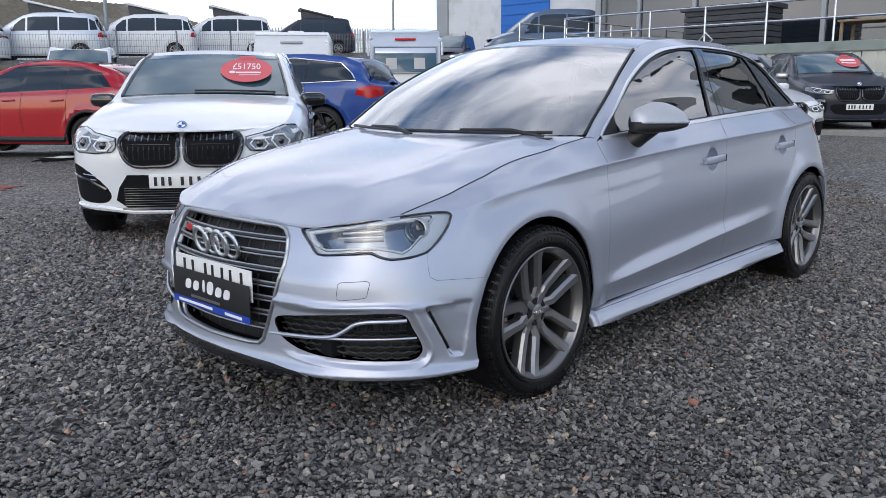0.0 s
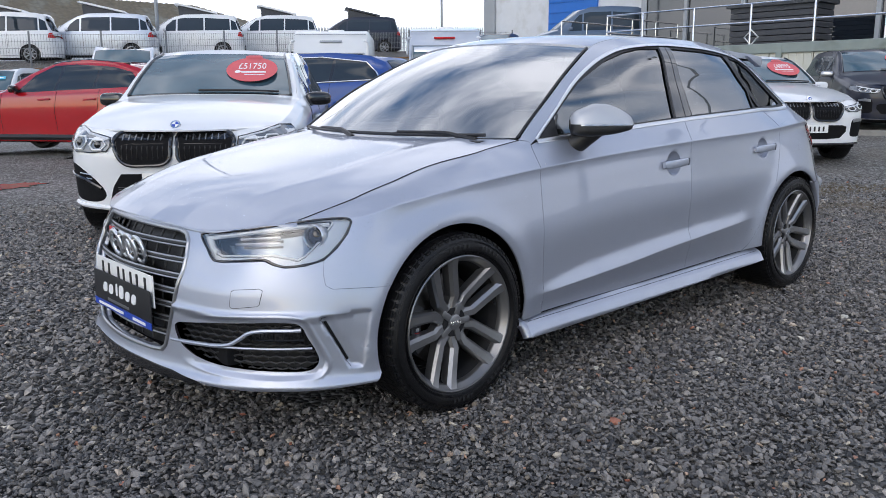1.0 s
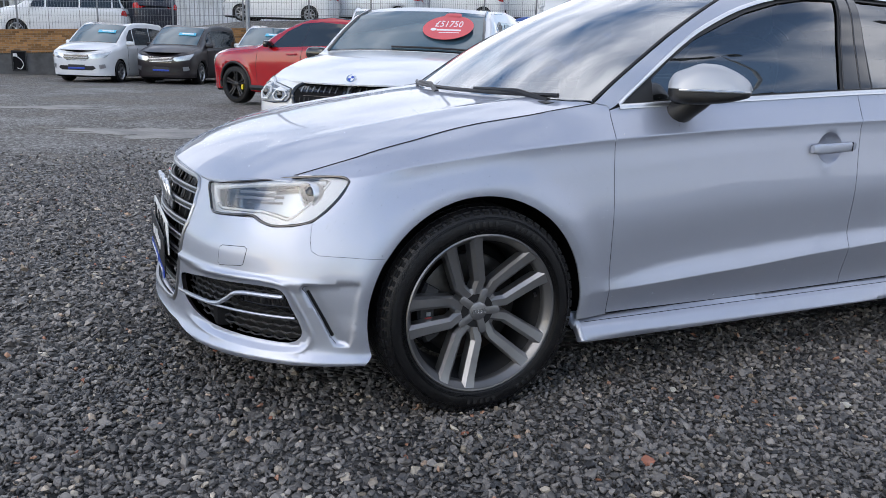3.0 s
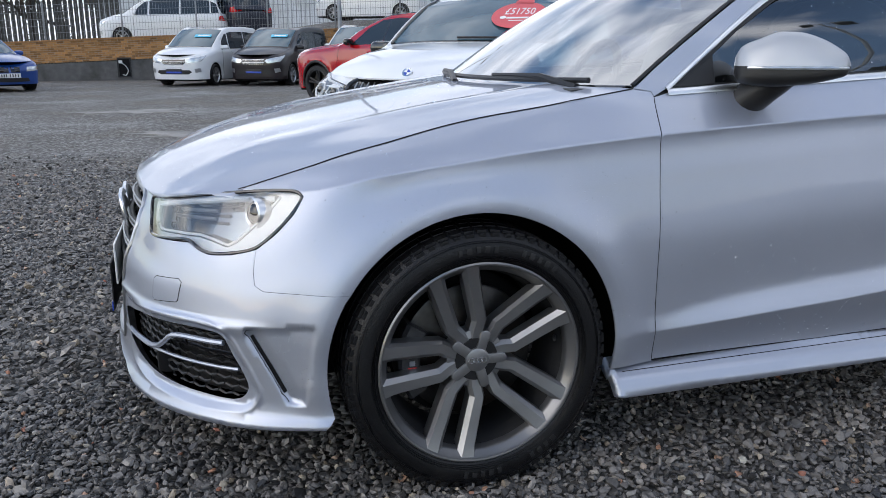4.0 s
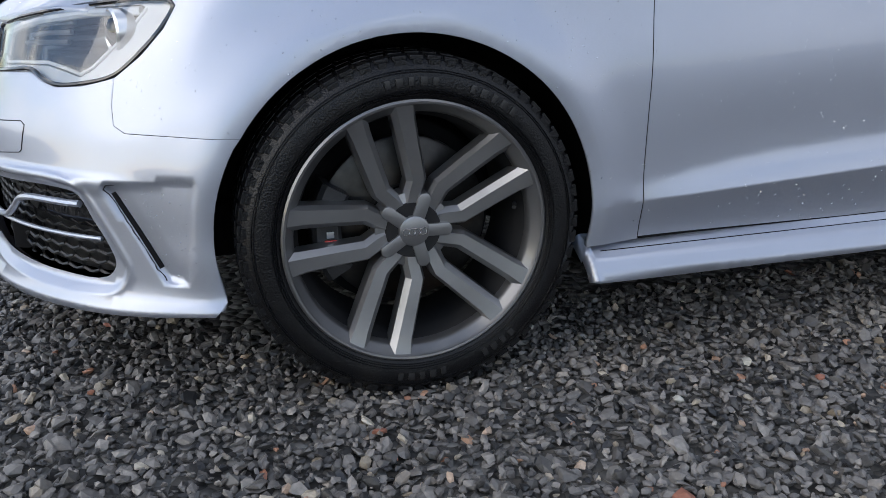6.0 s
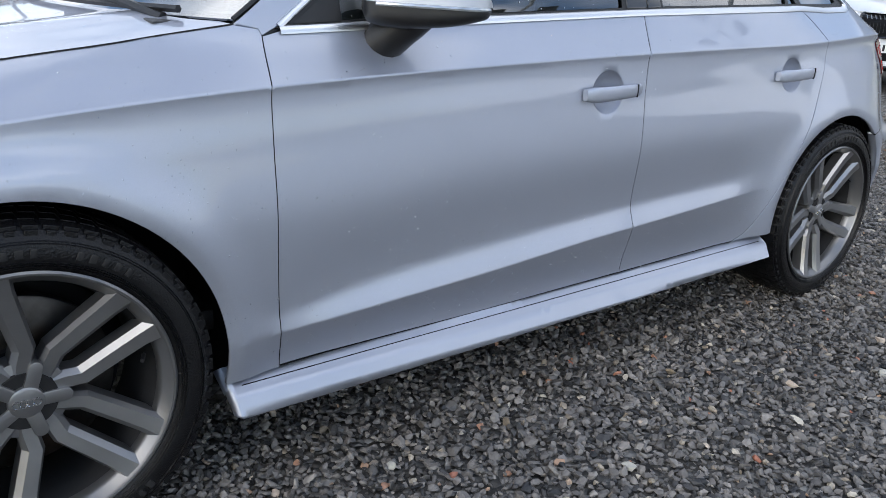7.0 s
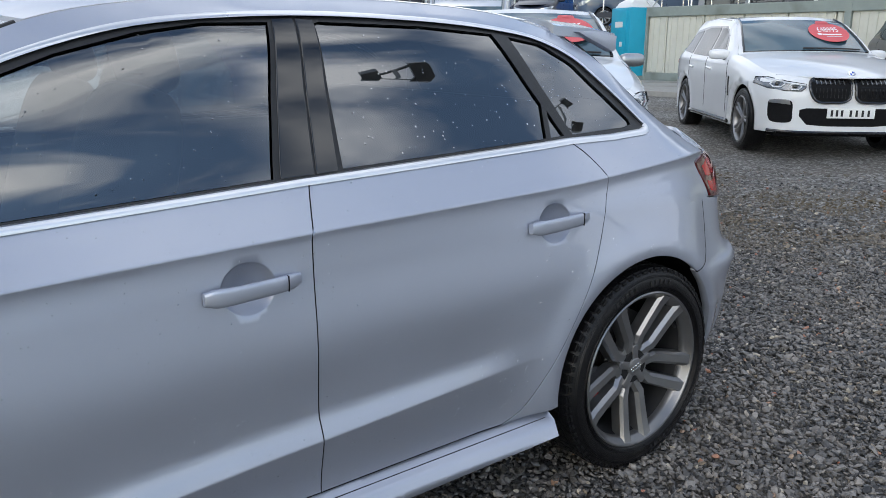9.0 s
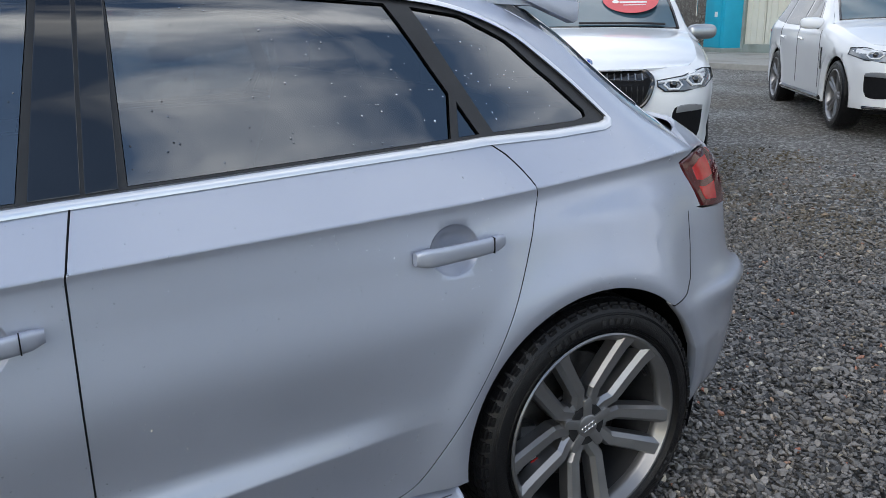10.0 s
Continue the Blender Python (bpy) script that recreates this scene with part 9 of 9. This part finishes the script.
def stone_material(name="gravel_chips", light=1.0, warm=0.0):
    """Slate-grey chips, a few pale, tan or reddish; damp."""
    m = bpy.data.materials.new(name)
    m.use_nodes = True
    n, l = m.node_tree.nodes, m.node_tree.links
    b = n["Principled BSDF"]
    geo = n.new("ShaderNodeNewGeometry")
    ramp = n.new("ShaderNodeValToRGB")
    r = ramp.color_ramp
    r.elements[0].position, r.elements[0].color = 0.0, (0.022, 0.022, 0.023, 1)
    r.elements[1].position, r.elements[1].color = 1.0, (0.36, 0.13, 0.08, 1)
    for p, c in ((0.40, (0.082, 0.082, 0.082)), (0.80, (0.128, 0.127, 0.125)), (0.95, (0.175, 0.172, 0.167)), (0.965, (0.14, 0.12, 0.09)), (0.985, (0.34, 0.33, 0.29)), (0.994, (0.24, 0.15, 0.10))):
        e = r.elements.new(p)
        e.color = (c[0] * light * (1 + warm), c[1] * light, c[2] * light * (1 - warm), 1)
    l.new(geo.outputs["Random Per Island"], ramp.inputs["Fac"])
    tc = n.new("ShaderNodeTexCoord")
    t = n.new("ShaderNodeTexNoise")
    t.inputs["Scale"].default_value, t.inputs["Detail"].default_value = 120.0, 4.0
    l.new(tc.outputs["Object"], t.inputs["Vector"])
    broad = n.new("ShaderNodeTexNoise")
    broad.inputs["Scale"].default_value, broad.inputs["Detail"].default_value = 0.9, 4.0
    l.new(tc.outputs["Object"], broad.inputs["Vector"])
    add = n.new("ShaderNodeMath")
    add.operation = "ADD"
    l.new(t.outputs["Fac"], add.inputs[0])
    l.new(broad.outputs["Fac"], add.inputs[1])
    mr = n.new("ShaderNodeMapRange")
    mr.inputs["From Min"].default_value, mr.inputs["From Max"].default_value = 0.6, 1.4
    mr.inputs["To Min"].default_value, mr.inputs["To Max"].default_value = 0.65, 1.35
    l.new(add.outputs[0], mr.inputs["Value"])
    h = n.new("ShaderNodeHueSaturation")
    l.new(ramp.outputs["Color"], h.inputs["Color"])
    l.new(mr.outputs[0], h.inputs["Value"])
    # trodden brown mud among the stones in front of the row of white cars
    sep = n.new("ShaderNodeVectorMath")
    sep.operation, sep.inputs[1].default_value = "DISTANCE", (8.6, 1.6, 0.2)
    l.new(tc.outputs["Object"], sep.inputs[0])
    edge = n.new("ShaderNodeMapRange")
    edge.inputs["From Min"].default_value, edge.inputs["From Max"].default_value = 1.4, 4.8
    edge.inputs["To Min"].default_value, edge.inputs["To Max"].default_value = 1.0, 0.0
    l.new(sep.outputs["Value"], edge.inputs["Value"])
    spots = n.new("ShaderNodeMapRange")
    spots.inputs["From Min"].default_value, spots.inputs["From Max"].default_value = 0.42, 0.58
    l.new(broad.outputs["Fac"], spots.inputs["Value"])
    mud = n.new("ShaderNodeMath")
    mud.operation = "MULTIPLY"
    l.new(edge.outputs[0], mud.inputs[0])
    l.new(spots.outputs[0], mud.inputs[1])
    mx = n.new("ShaderNodeMix")
    mx.data_type = "RGBA"
    l.new(mud.outputs[0], mx.inputs["Factor"])
    l.new(h.outputs[0], mx.inputs["A"])
    mx.inputs["B"].default_value = (0.115, 0.085, 0.045, 1)
    l.new(mx.outputs["Result"], b.inputs["Base Color"])
    wet = n.new("ShaderNodeMapRange")
    wet.inputs["From Min"].default_value, wet.inputs["From Max"].default_value = 0.3, 0.7
    wet.inputs["To Min"].default_value, wet.inputs["To Max"].default_value = 0.24, 0.52
    l.new(broad.outputs["Fac"], wet.inputs["Value"])
    l.new(wet.outputs[0], b.inputs["Roughness"])
    return m


STONE = stone_material("gravel_chips", 1.55, 0.08)
STONEFAR = stone_material("gravel_chips_far", 1.74, 0.09)
near_zone = lambda x, y: ((x > -2.3) & (x < 4.6) & (y > -2.0) & (y < 0.0)) | ((x > 2.9) & (x < 5.6) & (y > -1.2) & (y < 1.7))
hidden_zone = lambda x, y: (abs(x - 1.35) < 1.75) & (y > -0.50) & (y < 0.7)
scatter("gravel_near", (-2.3, 5.6, -2.0, 1.7, 0.0153), 0.0192, True, 11, "dark slate-grey gravel chips, a few pale or reddish", lambda x, y: near_zone(x, y) & ~hidden_zone(x, y))
thin_rng = np.random.default_rng(21)
mid_zone = lambda x, y: ~near_zone(x, y) & ~((abs(x - 1.3) < 1.9) & (abs(y) < 0.7)) & ((y < 3.2) | (x < 1.0) | (x > 2.5)) & (x > -1.4 - 0.27 * (y + 2.5)) & (y > -2.6 + 0.45 * np.clip(x - 1.4, 0, None))
thinned = lambda x, y: mid_zone(x, y) & (thin_rng.uniform(0, 1, len(x)) > np.clip((np.hypot(x - 1.0, y + 1.0) - 5.0) / 3.4, 0, 1) ** 0.8)
scatter("gravel_beyond", (-4.6, 9.4, -2.6, 7.4, 0.0262), 0.0275, False, 12, "dark slate-grey gravel further off", thinned)
# a handful of larger odd stones that stand out
odd = thing("odd_stones", "a few larger pale and reddish stones in the gravel", "stones", kind="stuff")
ODDRED = material("reddish_stone", (0.34, 0.14, 0.09), 0.6, grain=0.25, grain_scale=60)
ODDPALE = material("pale_stone", (0.48, 0.46, 0.40), 0.6, grain=0.2, grain_scale=60)
forms, pf = pebble_forms(6, True)
for k, (x, y, mat, s) in enumerate(((0.30, -1.33, ODDRED, 0.022), (0.689, -0.958, ODDPALE, 0.014), (-0.109, -1.008, ODDRED, 0.012), (0.78, -1.06, ODDRED, 0.012), (0.46, -1.06, ODDPALE, 0.012), (1.15, -1.25, ODDPALE, 0.016), (2.2, -1.35, ODDPALE, 0.02))):
    part("odd_stone", (forms[k % 6] * (s * 1.2, s, s * 0.7) + (x, y, 0.012), pf.tolist()), mat, odd, smooth=False)


# ---- rain drops standing on paint and glass ----
def rain_drops(surface, outline, count, seed, low, high, sink=0.0):
    """Small domes of water on a panel, more of them in loose clusters."""
    rng = np.random.default_rng(seed)
    poly = np.array(outline, float)
    lo, hi = poly.min(0), poly.max(0)
    centres = rng.uniform(lo, hi, (14, 2))
    q = np.vstack([rng.uniform(lo, hi, (count, 2)), centres[rng.integers(0, 14, count)] + rng.normal(0, 0.07, (count, 2))])
    q = q[inside(poly, q)][:count]
    p, n = surface.at(q[:, 0], q[:, 1], sink), surface.normal(q[:, 0], q[:, 1])
    r = np.clip(rng.lognormal(math.log((low + high) / 2), 0.35, len(q)), low, high)
    up = np.cross(n, np.array([1.0, 0, 0]))
    up /= np.linalg.norm(up, axis=1)[:, None]
    side = np.cross(n, up)
    v, f = [], []
    for i in range(len(q)):
        k = len(v)
        for a in range(6):
            c, s = math.cos(a * 1.0472), math.sin(a * 1.0472)
            v.append(p[i] + r[i] * (side[i] * c * 0.85 + up[i] * s))
        for a in range(6):
            c, s = math.cos(a * 1.0472), math.sin(a * 1.0472)
            v.append(p[i] + r[i] * (0.6 * (side[i] * c * 0.85 + up[i] * s) + 0.42 * n[i]))
        v.append(p[i] + r[i] * 0.55 * n[i])
        f += [[k + a, k + (a + 1) % 6, k + 6 + (a + 1) % 6, k + 6 + a] for a in range(6)] + [[k + 6 + a, k + 6 + (a + 1) % 6, k + 12] for a in range(6)]
    return v, f


wet = [rain_drops(BODY, door1, 420, 1, 0.0009, 0.0022, -0.0002), rain_drops(BODY, door2, 320, 2, 0.0009, 0.0022, -0.0002), rain_drops(BODY, fender, 300, 3, 0.0009, 0.0022, -0.0002),
       rain_drops(BODY, [(2.50, 0.90), (3.05, 0.93), (2.80, 1.02), (2.50, 1.0)], 70, 4, 0.0010, 0.0024, -0.0002), rain_drops(BODY, [(2.45, 0.66), (2.95, 0.70), (3.0, 0.90), (2.5, 0.88)], 90, 9, 0.0009, 0.002, -0.0002)]
wet += [rain_drops(BUMPER, [(-0.52, 0.43), (-0.39, 0.43), (-0.39, 0.27), (-0.46, 0.27)], 60, 5, 0.0009, 0.002, -0.0002), rain_drops(Hood(), [(-0.7, -0.5), (0.25, -0.62), (0.25, 0.5), (-0.7, 0.4)], 800, 6, 0.0010, 0.0024, -0.0002)]
tagged(part("rain_water", join(*wet), WATER, car, "scattered rain drops on the paint"), kind="stuff")
wet = [rain_drops(BODY, pane_1, 110, 7, 0.0011, 0.0026, 0.0122), rain_drops(BODY, pane_2, 90, 8, 0.0011, 0.0026, 0.0122), rain_drops(BODY, pane_4, 40, 10, 0.0011, 0.0026, 0.0122)]
tagged(part("water_film", join(*wet), PANEWATER, car, "rain drops on the side windows"), kind="stuff")
